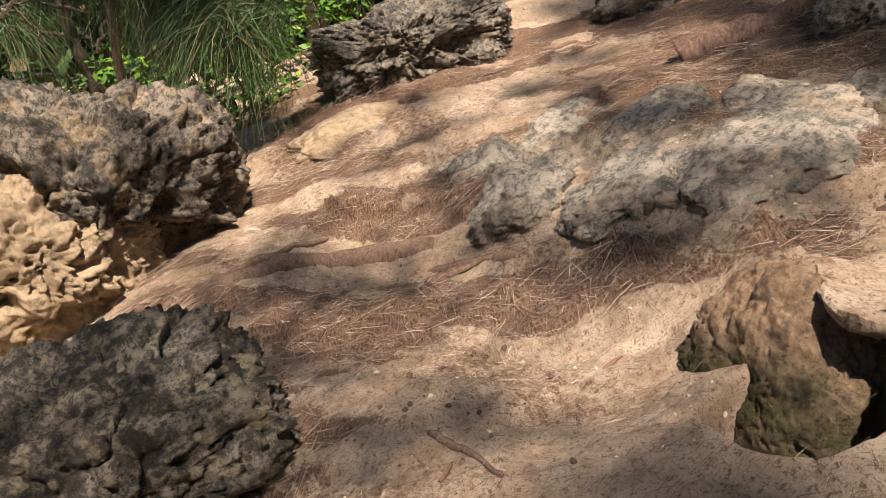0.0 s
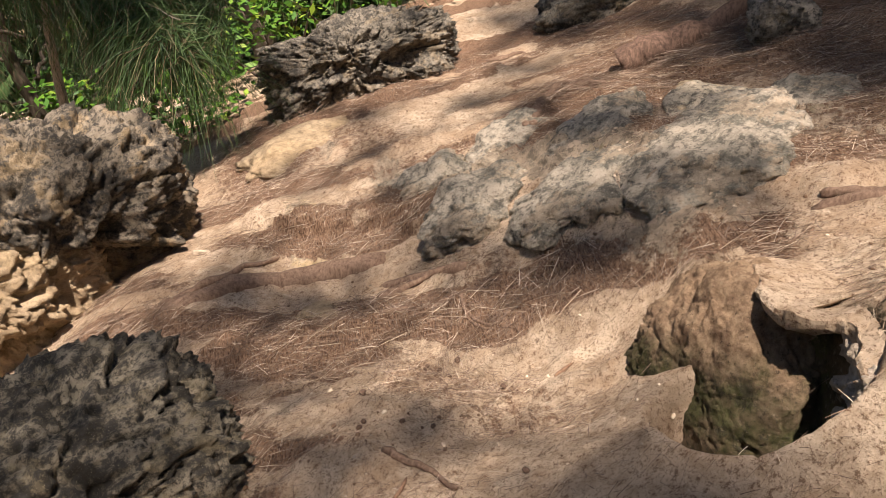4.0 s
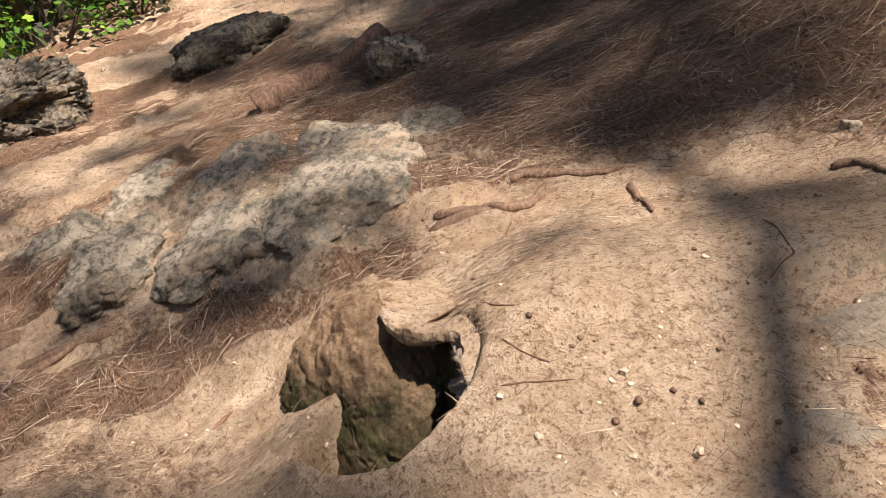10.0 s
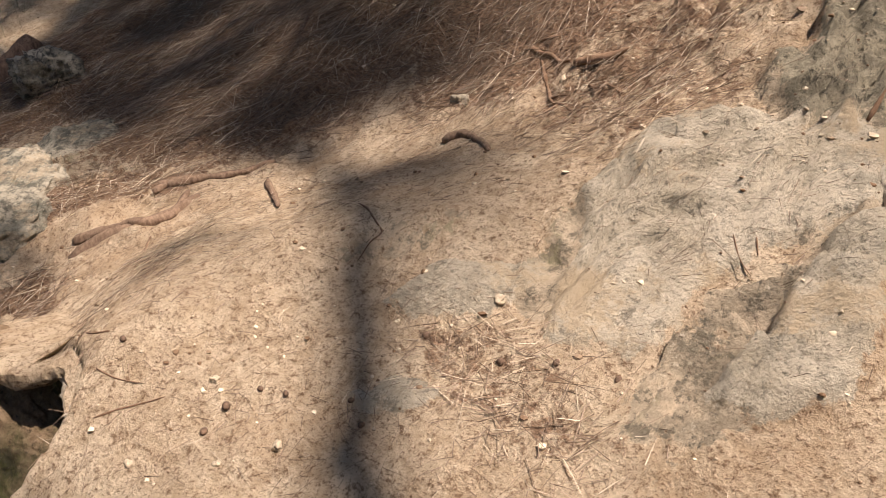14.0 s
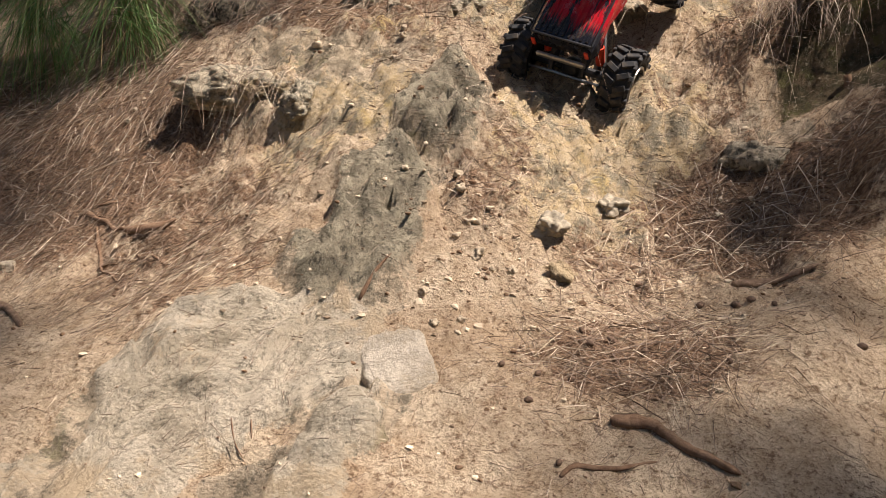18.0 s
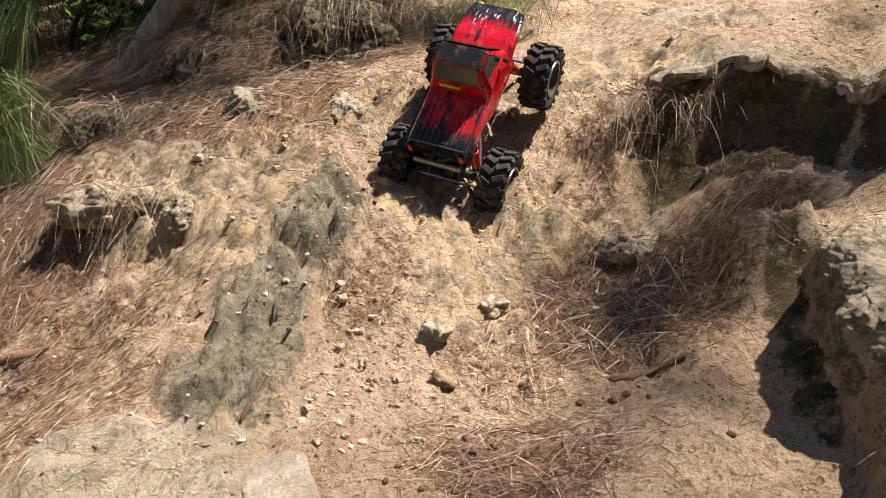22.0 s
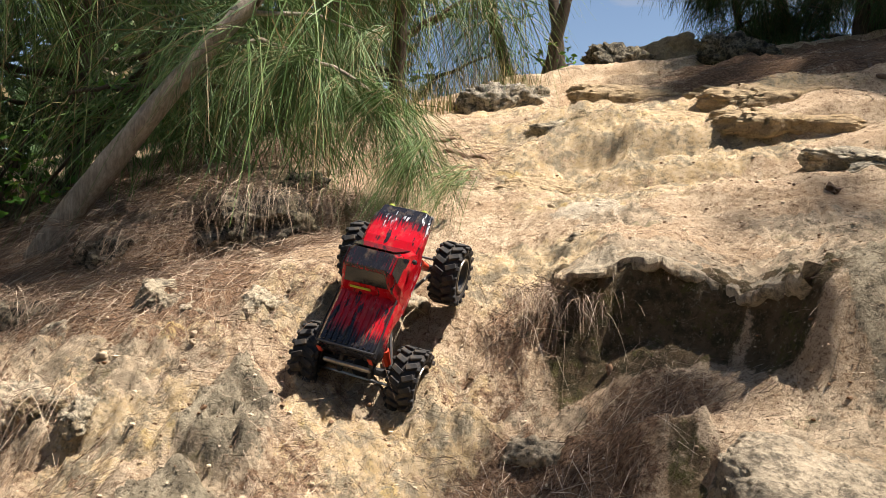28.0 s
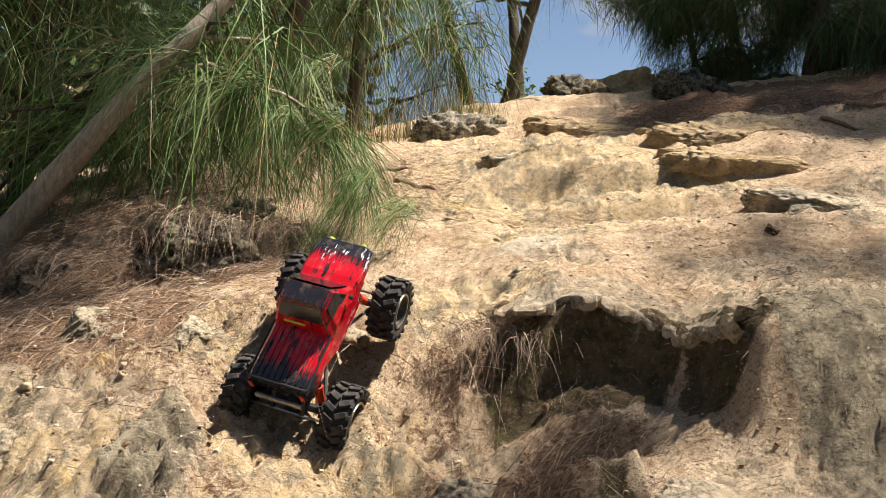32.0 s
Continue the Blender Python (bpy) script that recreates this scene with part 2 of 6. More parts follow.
def mat_knob():
    """Dark mossy rock with a crust of brown earth and needles on top."""
    k = Nodes("mossy_knob")
    sep = k.n.new("ShaderNodeSeparateXYZ")
    k.l.new(k.coord, sep.inputs[0])
    b, c = k.noise(26, 8, 0.8), k.noise(95, 6, 0.8)
    shaded_moss = k.mix(k.ramp(k.noise(12, 7, 0.75), 0.40, 0.62), (0.15, 0.11, 0.065), (0.075, 0.075, 0.028))
    shaded_moss = k.mix(k.ramp(b, 0.50, 0.60, 0, 0.8), shaded_moss, (0.040, 0.036, 0.022))
    earth = k.mix(k.ramp(b, 0.38, 0.62), (0.40, 0.28, 0.17), (0.20, 0.125, 0.075))
    high = k.maths("ADD", sep.outputs[2], k.maths("MULTIPLY", k.maths("SUBTRACT", k.noise(9, 8, 0.75), 0.5), 0.22))
    col = k.mix(k.ramp(high, 0.10, 0.17, 0, 0.95), shaded_moss, earth)
    col = k.mix(k.ramp(c, 0.56, 0.65, 0, 0.75), col, (0.045, 0.036, 0.026))
    col = k.mix(k.ramp(c, 0.30, 0.42, 0.6, 0), col, (0.36, 0.29, 0.19))
    return k.finish(col, 0.93, k.maths("ADD", k.maths("MULTIPLY", b, 1.3), c), 1.0, 0.010, spec=0.15)


def mat_plain(name, color, rough=0.6, metal=0.0, var=0.15, scale=40.0, spec=0.4, bump=0.15):
    k = Nodes(name)
    n = k.noise(scale, 5, 0.65)
    lo, hi = tuple(c * (1 - var) for c in color), tuple(min(1, c * (1 + var)) for c in color)
    return k.finish(k.mix(k.ramp(n, 0.3, 0.7), lo, hi), rough, n, bump, 0.003, metal, spec)


def mat_leaf(name, a, b, c=None):
    k = Nodes(name)
    r = k.island()
    col = k.mix(r, a, b)
    if c:
        col = k.mix(k.ramp(r, 0.80, 0.9), col, c)
    k.finish(col, 0.55, spec=0.25)
    try:
        k.put(k.bsdf.inputs["Transmission Weight"], 0.0)
        k.bsdf.inputs["Subsurface Weight"].default_value = 0.0
    except KeyError:
        pass
    return k.mat


def mat_bark(name, a, b, fine=1.0):
    k = Nodes(name)
    n = k.noise(14 * fine, 7, 0.75, k.mapped((3.5, 3.5, 0.8)))
    f = k.noise(90 * fine, 5, 0.75)
    col = k.mix(k.ramp(n, 0.32, 0.68), a, b)
    col = k.mix(k.ramp(f, 0.55, 0.75, 0, 0.6), col, tuple(c * 0.35 for c in a))
    return k.finish(col, 0.88, k.maths("ADD", n, k.maths("MULTIPLY", f, 0.3)), 0.9, 0.006, spec=0.2)


M_GROUND = mat_ground()
M_DARK_ROCK = mat_rock("dark_weathered_limestone", (0.27, 0.235, 0.17), (0.036, 0.032, 0.024), 0.9, 2.4, 0.4, (0.34, 0.28, 0.17))
M_BOULDER = mat_rock("eroded_limestone", (0.30, 0.25, 0.18), (0.070, 0.060, 0.045), 0.85, 1.6, 0.35, (0.58, 0.41, 0.21), -0.06)
M_SAND_ROCK = mat_rock("sandy_limestone", (0.50, 0.38, 0.235), (0.40, 0.29, 0.17), 0.25, 1.4, 0.5)
M_WHITE_STONE = mat_rock("pale_smooth_limestone", (0.66, 0.57, 0.45), (0.50, 0.42, 0.32), 0.10, 3.0, 0.2)
M_CHALK = mat_plain("chalky_stone", (0.42, 0.335, 0.235), 0.9, 0, 0.3, 70.0, 0.15, 0.6)
M_ROOT = mat_bark("root_bark", (0.13, 0.08, 0.052), (0.30, 0.20, 0.135), 2.2)
M_LOG = mat_bark("rotten_log", (0.085, 0.052, 0.036), (0.23, 0.145, 0.10), 1.6)
M_TWIG = mat_bark("dry_twig", (0.15, 0.085, 0.05), (0.26, 0.16, 0.10))
M_BARK = mat_bark("casuarina_bark", (0.22, 0.185, 0.145), (0.45, 0.39, 0.31), 1.6)
M_BARK_DARK = mat_bark("dark_bark", (0.05, 0.038, 0.028), (0.11, 0.085, 0.06))
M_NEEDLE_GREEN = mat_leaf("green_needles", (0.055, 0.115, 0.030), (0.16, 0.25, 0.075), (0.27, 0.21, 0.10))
# the same green needles again, with shade put into the colour
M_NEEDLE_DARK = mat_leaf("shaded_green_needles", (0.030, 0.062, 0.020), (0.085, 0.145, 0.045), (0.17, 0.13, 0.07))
M_NEEDLE_BROWN = mat_leaf("fallen_needles", (0.105, 0.066, 0.044), (0.41, 0.295, 0.205), (0.64, 0.52, 0.38))
M_LEAF = mat_leaf("broad_leaves", (0.035, 0.11, 0.012), (0.10, 0.22, 0.02), (0.20, 0.30, 0.03))
M_GRASS = mat_leaf("dry_grass", (0.30, 0.24, 0.11), (0.42, 0.34, 0.17), (0.16, 0.22, 0.06))
M_CONE = mat_plain("pine_cone", (0.125, 0.075, 0.047), 0.85, 0, 0.4)
M_GREY_ROCK = mat_rock("grey_limestone", (0.44, 0.39, 0.31), (0.22, 0.205, 0.17), 0.7, 1.6, 0.35, (0.44, 0.33, 0.19))
M_SLAB = mat_rock("smooth_grey_limestone", (0.50, 0.415, 0.30), (0.26, 0.22, 0.16), 0.45, 1.4, 0.3, (0.42, 0.33, 0.21))
M_BLOCK = mat_rock("weathered_block", (0.52, 0.43, 0.31), (0.30, 0.25, 0.18), 0.45, 1.8, 0.55, (0.50, 0.36, 0.22))
M_CRUST = mat_rock("limestone_crust", (0.58, 0.49, 0.35), (0.32, 0.28, 0.21), 0.5, 1.8, 0.6, (0.62, 0.46, 0.26))
M_OUTCROP = mat_rock("dark_grey_outcrop", (0.28, 0.245, 0.185), (0.095, 0.085, 0.066), 0.8, 2.0, 0.35, (0.42, 0.32, 0.19))
M_GREEN_ROCK = mat_rock("grey_green_limestone", (0.50, 0.43, 0.325), (0.23, 0.21, 0.16), 0.45, 1.3, 0.55, (0.56, 0.43, 0.29))
M_KNOB = mat_knob()
M_GREY_STONE = mat_plain("grey_stone", (0.31, 0.26, 0.19), 0.9, 0, 0.4, 60.0, 0.15, 0.7)


# ---------------------------------------------------------------- lie of the land
def lattice(ix, iy, iz, seed):
    """Hash of whole numbers to 0..1, for value noise."""
    n = (ix * 374761393 + iy * 668265263 + iz * 1440662683 + seed * 974634541) & 0xFFFFFFFF
    n = ((n ^ (n >> 13)) * 1274126177) & 0xFFFFFFFF
    return ((n ^ (n >> 16)) & 0xFFFF) / 65535.0


def vnoise(x, y, z=0.0, seed=0):
    """Smooth value noise in -1..1 over arrays."""
    x, y = np.asarray(x, float), np.asarray(y, float)
    z = np.zeros_like(x) + z
    fx, fy, fz = np.floor(x), np.floor(y), np.floor(z)
    ix, iy, iz = fx.astype(np.int64), fy.astype(np.int64), fz.astype(np.int64)
    u, v, w = x - fx, y - fy, z - fz
    u, v, w = u * u * (3 - 2 * u), v * v * (3 - 2 * v), w * w * (3 - 2 * w)
    out = 0.0
    for dx in (0, 1):
        for dy in (0, 1):
            for dz in (0, 1):
                k = (u if dx else 1 - u) * (v if dy else 1 - v) * (w if dz else 1 - w)
                out = out + k * lattice(ix + dx, iy + dy, iz + dz, seed)
    return out * 2 - 1


def fbm(x, y, z=0.0, octaves=4, seed=0, gain=0.5):
    out, amp = 0.0, 1.0
    for o in range(octaves):
        out = out + amp * vnoise(np.asarray(x) * 2 ** o + 17.3 * o, np.asarray(y) * 2 ** o - 9.1 * o, np.asarray(z) * 2 ** o, seed + o)
        amp *= gain
    return out


def ridged(x, y, z=0.0, octaves=4, seed=0):
    out, amp = 0.0, 1.0
    for o in range(octaves):
        out = out + amp * (1 - 2 * np.abs(vnoise(np.asarray(x) * 2 ** o, np.asarray(y) * 2 ** o, np.asarray(z) * 2 ** o, seed + o)))
        amp *= 0.5
    return out


def nodules(x, y, seed=0):
    """Rounded lumps with sharp clefts between them, 0 in the clefts to 1 on the crowns."""
    x, y = np.asarray(x, float), np.asarray(y, float)
    ix, iy = np.floor(x).astype(np.int64), np.floor(y).astype(np.int64)
    d1, d2 = np.full(x.shape, 9.0), np.full(x.shape, 9.0)
    for dx in (-1, 0, 1):
        for dy in (-1, 0, 1):
            jx, jy = ix + dx, iy + dy
            d = np.hypot(jx + lattice(jx, jy, 0, seed) - x, jy + lattice(jx, jy, 1, seed) - y)
            d2 = np.minimum(d2, np.maximum(d1, d))
            d1 = np.minimum(d1, d)
    return np.clip((d2 - d1) * 1.6, 0, 1) ** 0.6


def smooth(a, b, v):
    t = np.clip((v - a) / (b - a), 0, 1)
    return t * t * (3 - 2 * t)


BASE = (0.3712, 0.1275, 0.4509, 0.0147, 0.0065, -0.0138)
MOUNDS = []


def mound(x, y, r, h):
    MOUNDS.append((x, y, r, h))


mound(-5.60, -1.70, 1.00, 0.024)
mound(-5.60, -0.50, 1.00, 0.080)
mound(-5.60, 0.70, 1.00, 0.012)
mound(-5.60, 1.90, 1.00, -0.023)
mound(-4.40, -1.70, 1.00, 0.076)
mound(-4.40, -0.50, 1.00, 0.089)
mound(-4.40, 0.70, 1.00, -0.075)
mound(-4.40, 1.90, 1.00, -0.073)
mound(-3.20, -1.70, 1.00, 0.164)
mound(-3.20, -0.50, 1.00, 0.055)
mound(-3.20, 0.70, 1.00, 0.017)
mound(-3.20, 1.90, 1.00, -0.039)
mound(-3.20, 3.10, 1.00, -0.026)
mound(-2.00, -1.70, 1.00, 0.056)
mound(-2.00, -0.50, 1.00, 0.031)
mound(-2.00, 0.70, 1.00, -0.066)
mound(-2.00, 1.90, 1.00, -0.066)
mound(-2.00, 3.10, 1.00, 0.028)
mound(-2.00, 4.30, 1.00, 0.027)
mound(-0.80, -1.70, 1.00, -0.032)
mound(-0.80, -0.50, 1.00, -0.037)
mound(-0.80, 1.90, 1.00, 0.015)
mound(-0.80, 3.10, 1.00, 0.174)
mound(-0.80, 4.30, 1.00, 0.099)
mound(-0.80, 5.50, 1.00, -0.071)
mound(0.40, -0.50, 1.00, -0.044)
mound(0.40, 0.70, 1.00, -0.039)
mound(0.40, 1.90, 1.00, 0.043)
mound(0.40, 3.10, 1.00, 0.026)
mound(0.40, 4.30, 1.00, -0.085)
mound(0.40, 5.50, 1.00, 0.098)
mound(1.60, 0.70, 1.00, -0.026)
mound(1.60, 1.90, 1.00, 0.051)
mound(1.60, 3.10, 1.00, 0.053)
mound(1.60, 4.30, 1.00, 0.018)
mound(1.60, 5.50, 1.00, -0.070)
mound(2.80, 0.70, 1.00, -0.017)
mound(2.80, 1.90, 1.00, -0.014)
mound(2.80, 3.10, 1.00, 0.059)
mound(2.80, 4.30, 1.00, -0.027)
mound(2.80, 5.50, 1.00, -0.098)
mound(-2.90, -0.90, 0.40, 0.073)
mound(-2.90, -0.44, 0.40, -0.083)
mound(-2.90, 0.48, 0.40, 0.061)
mound(-2.90, 0.94, 0.40, -0.035)
mound(-2.90, 1.40, 0.40, -0.019)
mound(-2.44, 0.02, 0.40, -0.061)
mound(-2.44, 0.48, 0.40, 0.064)
mound(-2.44, 0.94, 0.40, -0.014)
mound(-2.44, 1.40, 0.40, -0.026)
mound(-1.98, -0.44, 0.40, 0.049)
mound(-1.98, 0.02, 0.40, -0.123)
mound(-1.98, 0.48, 0.40, -0.016)
mound(-1.98, 0.94, 0.40, -0.031)
mound(-1.52, -0.44, 0.40, -0.012)
mound(-1.52, 0.02, 0.40, 0.029)
mound(-1.52, 0.48, 0.40, 0.092)
mound(-1.52, 0.94, 0.40, -0.021)
mound(-1.52, 1.40, 0.40, -0.086)
mound(-1.52, 1.86, 0.40, 0.026)
mound(-1.52, 2.32, 0.40, 0.034)
mound(-1.06, 0.02, 0.40, 0.033)
mound(-1.06, 0.48, 0.40, 0.034)
mound(-1.06, 1.40, 0.40, -0.071)
mound(-1.06, 1.86, 0.40, 0.077)
mound(-1.06, 2.32, 0.40, 0.038)
mound(-0.60, 0.02, 0.40, -0.019)
mound(-0.60, 0.48, 0.40, -0.013)
mound(-0.60, 1.40, 0.40, 0.026)
mound(-0.60, 1.86, 0.40, 0.030)
mound(-0.60, 2.32, 0.40, -0.021)
mound(-0.60, 2.78, 0.40, 0.037)
mound(-0.14, 0.94, 0.40, 0.024)
mound(-0.14, 1.40, 0.40, -0.112)
mound(-0.14, 1.86, 0.40, -0.026)
mound(-0.14, 2.32, 0.40, -0.014)
mound(-0.14, 2.78, 0.40, -0.020)
mound(0.32, 0.94, 0.40, -0.040)
mound(0.32, 1.40, 0.40, -0.031)
mound(0.32, 1.86, 0.40, 0.040)
mound(0.32, 2.78, 0.40, -0.017)
mound(0.78, 1.40, 0.40, 0.137)
mound(0.78, 1.86, 0.40, 0.034)
mound(0.78, 2.78, 0.40, -0.037)
mound(1.24, 2.78, 0.40, 0.018)
mound(-2.20, 0.00, 0.19, -0.020)
mound(-1.95, 0.00, 0.19, -0.028)
mound(-1.95, 0.25, 0.19, -0.016)
mound(-1.70, 1.00, 0.19, -0.014)
mound(-1.45, 0.25, 0.19, 0.042)
mound(-1.45, 0.50, 0.19, 0.038)
mound(-1.20, 0.25, 0.19, 0.018)
mound(-1.20, 0.50, 0.19, -0.032)
mound(-1.20, 0.75, 0.19, 0.030)
mound(-1.20, 1.75, 0.19, 0.015)
mound(-0.95, 0.50, 0.19, -0.008)
mound(-0.95, 0.75, 0.19, -0.012)
mound(-0.95, 1.00, 0.19, 0.011)
mound(-0.95, 1.50, 0.19, -0.038)
mound(-0.95, 1.75, 0.19, 0.013)
mound(-0.70, 0.75, 0.19, -0.033)
mound(-0.70, 1.00, 0.19, 0.016)
mound(-0.70, 1.25, 0.19, 0.008)
mound(-0.70, 1.50, 0.19, 0.024)
mound(-0.45, 0.75, 0.19, 0.031)
mound(-0.45, 1.00, 0.19, -0.013)
mound(-0.45, 1.50, 0.19, 0.019)
mound(-0.45, 1.75, 0.19, -0.017)
mound(-0.20, 1.00, 0.19, -0.013)
mound(-0.20, 1.25, 0.19, -0.026)
mound(-0.20, 1.50, 0.19, 0.020)
mound(-0.20, 1.75, 0.19, -0.033)
mound(0.05, 1.25, 0.19, -0.015)
mound(0.05, 1.50, 0.19, -0.047)
mound(0.05, 1.75, 0.19, -0.036)
mound(0.30, 1.50, 0.19, -0.009)
mound(0.30, 1.75, 0.19, 0.049)
mound(0.30, 2.00, 0.19, 0.039)
mound(0.55, 1.50, 0.19, 0.085)
mound(0.55, 1.75, 0.19, -0.052)
mound(0.55, 2.00, 0.19, -0.023)

mound(-0.36, 1.99, 0.24, 0.075)
mound(-0.29, 1.76, 0.15, -0.060)


CARVES = []


def carve(x, y, rx, ry, turn, depth, wall=0.3):
    """A hollow with a steep rim; wall: the share of its radius that the rim takes."""
    CARVES.append((x, y, rx, ry, radians(turn), depth, wall))


carve(0.34, 1.63, 0.285, 0.14, -26, 0.15, 0.15)      # pit under the dark ledge
carve(-1.555, 0.210, 0.160, 0.140, -6, 0.27, 0.20)        # cavity under the sandy lip
carve(-0.85, 2.23, 0.085, 0.05, 10, 0.10, 0.5)       # burrow under the needles
carve(-1.02, 1.56, 0.10, 0.03, 12, 0.045, 0.5)       # crevice under the crust
carve(-0.86, 1.58, 0.05, 0.025, 0, 0.035, 0.5)
carve(1.03, 2.98, 0.17, 0.09, 10, 0.10, 0.4)         # hollow beside the upper shelf
carve(0.21, 1.30, 0.16, 0.14, 0, 0.03, 0.5)


def features(x, y):
    z = np.zeros_like(x)
    for cx, cy, rx, ry, a, depth, wall in CARVES:
        wx, wy = x + 0.022 * vnoise(x * 5, y * 5, 0, 71), y + 0.022 * vnoise(x * 5, y * 5, 5, 75)
        u, v = (wx - cx) * math.cos(a) + (wy - cy) * math.sin(a), (wy - cy) * math.cos(a) - (wx - cx) * math.sin(a)
        z = z - depth * smooth(1 + wall, 1 - wall, np.hypot(u / rx, v / ry))
    shelf = smooth(2.67, 2.735, y + 0.022 * fbm(x * 5, y * 5, 0, 2, 79) - 0.10 * np.sin(x * 5.0) * 0.5 + 0.05 * vnoise(x * 4, y * 2, 0, 75)) * smooth(3.7, 3.0, y) * smooth(0.0, 0.35, x) * smooth(1.5, 1.1, x)
    ex = x + 0.02 * fbm(x * 9, y * 9, 0, 3, 77)
    plane = 1.025 + 0.15 * (x - 0.38) + 0.45 * (y - 1.38)
    on = smooth(0.355, 0.385, ex) * smooth(1.62, 1.48, y + 0.3 * (x - 0.4)) * smooth(0.3, 0.6, y)
    z = z * (1 - on) + on * (plane - height(x, y))
    z = z - 0.07 * smooth(1.50, 1.40, y) * smooth(0.80, 0.95, y) * smooth(0.385, 0.355, ex) * smooth(0.12, 0.28, ex)
    upper = smooth(2.0, 2.5, y) * smooth(6.2, 5.0, y) * smooth(-0.4, 0.2, x)
    s = (y * 0.45 + 0.10 * fbm(x * 1.1, y * 1.6, 0, 3, 83)) / 0.17
    return z + 0.10 * shelf + upper * 0.10 * (np.floor(s) + smooth(0.72, 0.95, s - np.floor(s)) - s + 0.4)



def height(x, y):
    """The broad shape of the slope."""
    x, y = np.asarray(x, float), np.asarray(y, float)
    cx, cy = np.clip(x, -6.2, 2.9), np.clip(y, -2.1, 5.4)
    z = BASE[0] + BASE[1] * cx + BASE[2] * cy + BASE[3] * cx * cy + BASE[4] * cx * cx + BASE[5] * cy * cy
    for mx, my, r, h in MOUNDS:
        z = z + h * np.exp(-((x - mx) ** 2 + (y - my) ** 2) / (r * r))
    out = np.hypot(x - cx, y - cy)
    return z - 0.22 * np.maximum(out - 0.6, 0) * smooth(0.6, 3, out)


# ---------------------------------------------------------------- meshes
def mesh_from(name, verts, faces, smooth_shade=True):
    """A mesh from numpy arrays: verts (n, 3), faces (m, 3) or (m, 4)."""
    me = bpy.data.meshes.new(name)
    verts, faces = np.asarray(verts, np.float32), np.asarray(faces, np.int32)
    k = faces.shape[1]
    me.vertices.add(len(verts))
    me.vertices.foreach_set("co", verts.ravel())
    me.loops.add(faces.size)
    me.loops.foreach_set("vertex_index", faces.ravel())
    me.polygons.add(len(faces))
    me.polygons.foreach_set("loop_start", np.arange(0, faces.size, k, dtype=np.int32))
    me.polygons.foreach_set("use_smooth", np.full(len(faces), smooth_shade))
    me.update(calc_edges=True)
    return me


def solid(name, me, material, parent=None, label="", m=None):
    ob = new(name, me)
    if not me.materials:
        me.materials.append(material)
    if parent:
        ob.parent = parent
    if m is not None:
        ob.matrix_basis = m
    if label:
        tagged(ob, label)
    return ob


def part(name, bm, material, parent, label="", smooth_shade=False):
    me = bpy.data.meshes.new(name)
    for f in bm.faces:
        f.smooth = smooth_shade
    bm.to_mesh(me)
    bm.free()
    return solid(name, me, material, parent, label)


# ---------------------------------------------------------------- plates of bare rock: outline, lift, cover
PLATES = []


def plate(kind, lift, *outline):
    PLATES.append((kind, lift, np.array(outline, float)))


def inside(outline, x, y):
    """Distance to an outline, positive within it."""
    d, odd = np.full(x.shape, 9.0), np.zeros(x.shape, bool)
    for (ax, ay), (bx, by) in zip(outline, np.roll(outline, -1, 0)):
        ex, ey = bx - ax, by - ay
        t = np.clip(((x - ax) * ex + (y - ay) * ey) / (ex * ex + ey * ey), 0, 1)
        d = np.minimum(d, np.hypot(x - ax - t * ex, y - ay - t * ey))
        cross = (ay > y) != (by > y)
        odd ^= cross & (x < ax + (y - ay) * ex / (ey if ey else 1e-9))
    return np.where(odd, d, -d)


plate("slab", 0.014, (-0.89, 0.93), (-0.86, 1.03), (-0.79, 1.11), (-0.63, 1.10), (-0.48, 1.07), (-0.47, 0.95), (-0.54, 0.87), (-0.62, 0.81), (-0.68, 0.69), (-0.81, 0.66), (-0.84, 0.76), (-0.85, 0.83))
plate("slab", 0.022, (-0.45, 0.92), (-0.42, 0.86), (-0.41, 0.75), (-0.44, 0.67), (-0.44, 0.63), (-0.57, 0.62), (-0.57, 0.69), (-0.53, 0.77), (-0.50, 0.86))
plate("slab", 0.004, (-1.02, 0.49), (-0.98, 0.54), (-0.90, 0.55), (-0.92, 0.48), (-0.98, 0.48))
plate("slab", 0.006, (-1.08, 0.63), (-1.03, 0.72), (-0.90, 0.82), (-0.87, 0.79), (-0.92, 0.67), (-1.03, 0.63))
plate("bare", 0.045, (-3.35, -0.66), (-3.14, -0.50), (-3.04, -0.26), (-2.80, -0.05), (-2.70, 0.01), (-2.85, 0.10), (-3.10, 0.0), (-3.30, -0.30), (-3.50, -0.60))
plate("bare", 0.024, (-2.40, 0.10), (-2.36, 0.23), (-2.28, 0.35), (-2.22, 0.47), (-2.00, 0.47), (-2.15, 0.30), (-2.26, 0.20))
plate("olive", 0.022, (-0.64, 1.09), (-0.70, 1.22), (-0.64, 1.25), (-0.67, 1.37), (-0.59, 1.42), (-0.51, 1.39), (-0.47, 1.32), (-0.47, 1.24), (-0.50, 1.17), (-0.48, 1.11), (-0.55, 1.07))
plate("olive", 0.030, (-0.62, 1.46), (-0.63, 1.62), (-0.53, 1.68), (-0.44, 1.60), (-0.44, 1.45), (-0.53, 1.42))
plate("olive", 0.010, (0.56, 1.80), (0.66, 1.74), (0.80, 1.66), (0.95, 1.50), (0.90, 1.30), (0.78, 1.20), (0.70, 1.30), (0.66, 1.44), (0.64, 1.58))
plate("slab", 0.006, (0.14, 2.24), (0.22, 2.32), (0.34, 2.24), (0.34, 2.14), (0.18, 2.17))


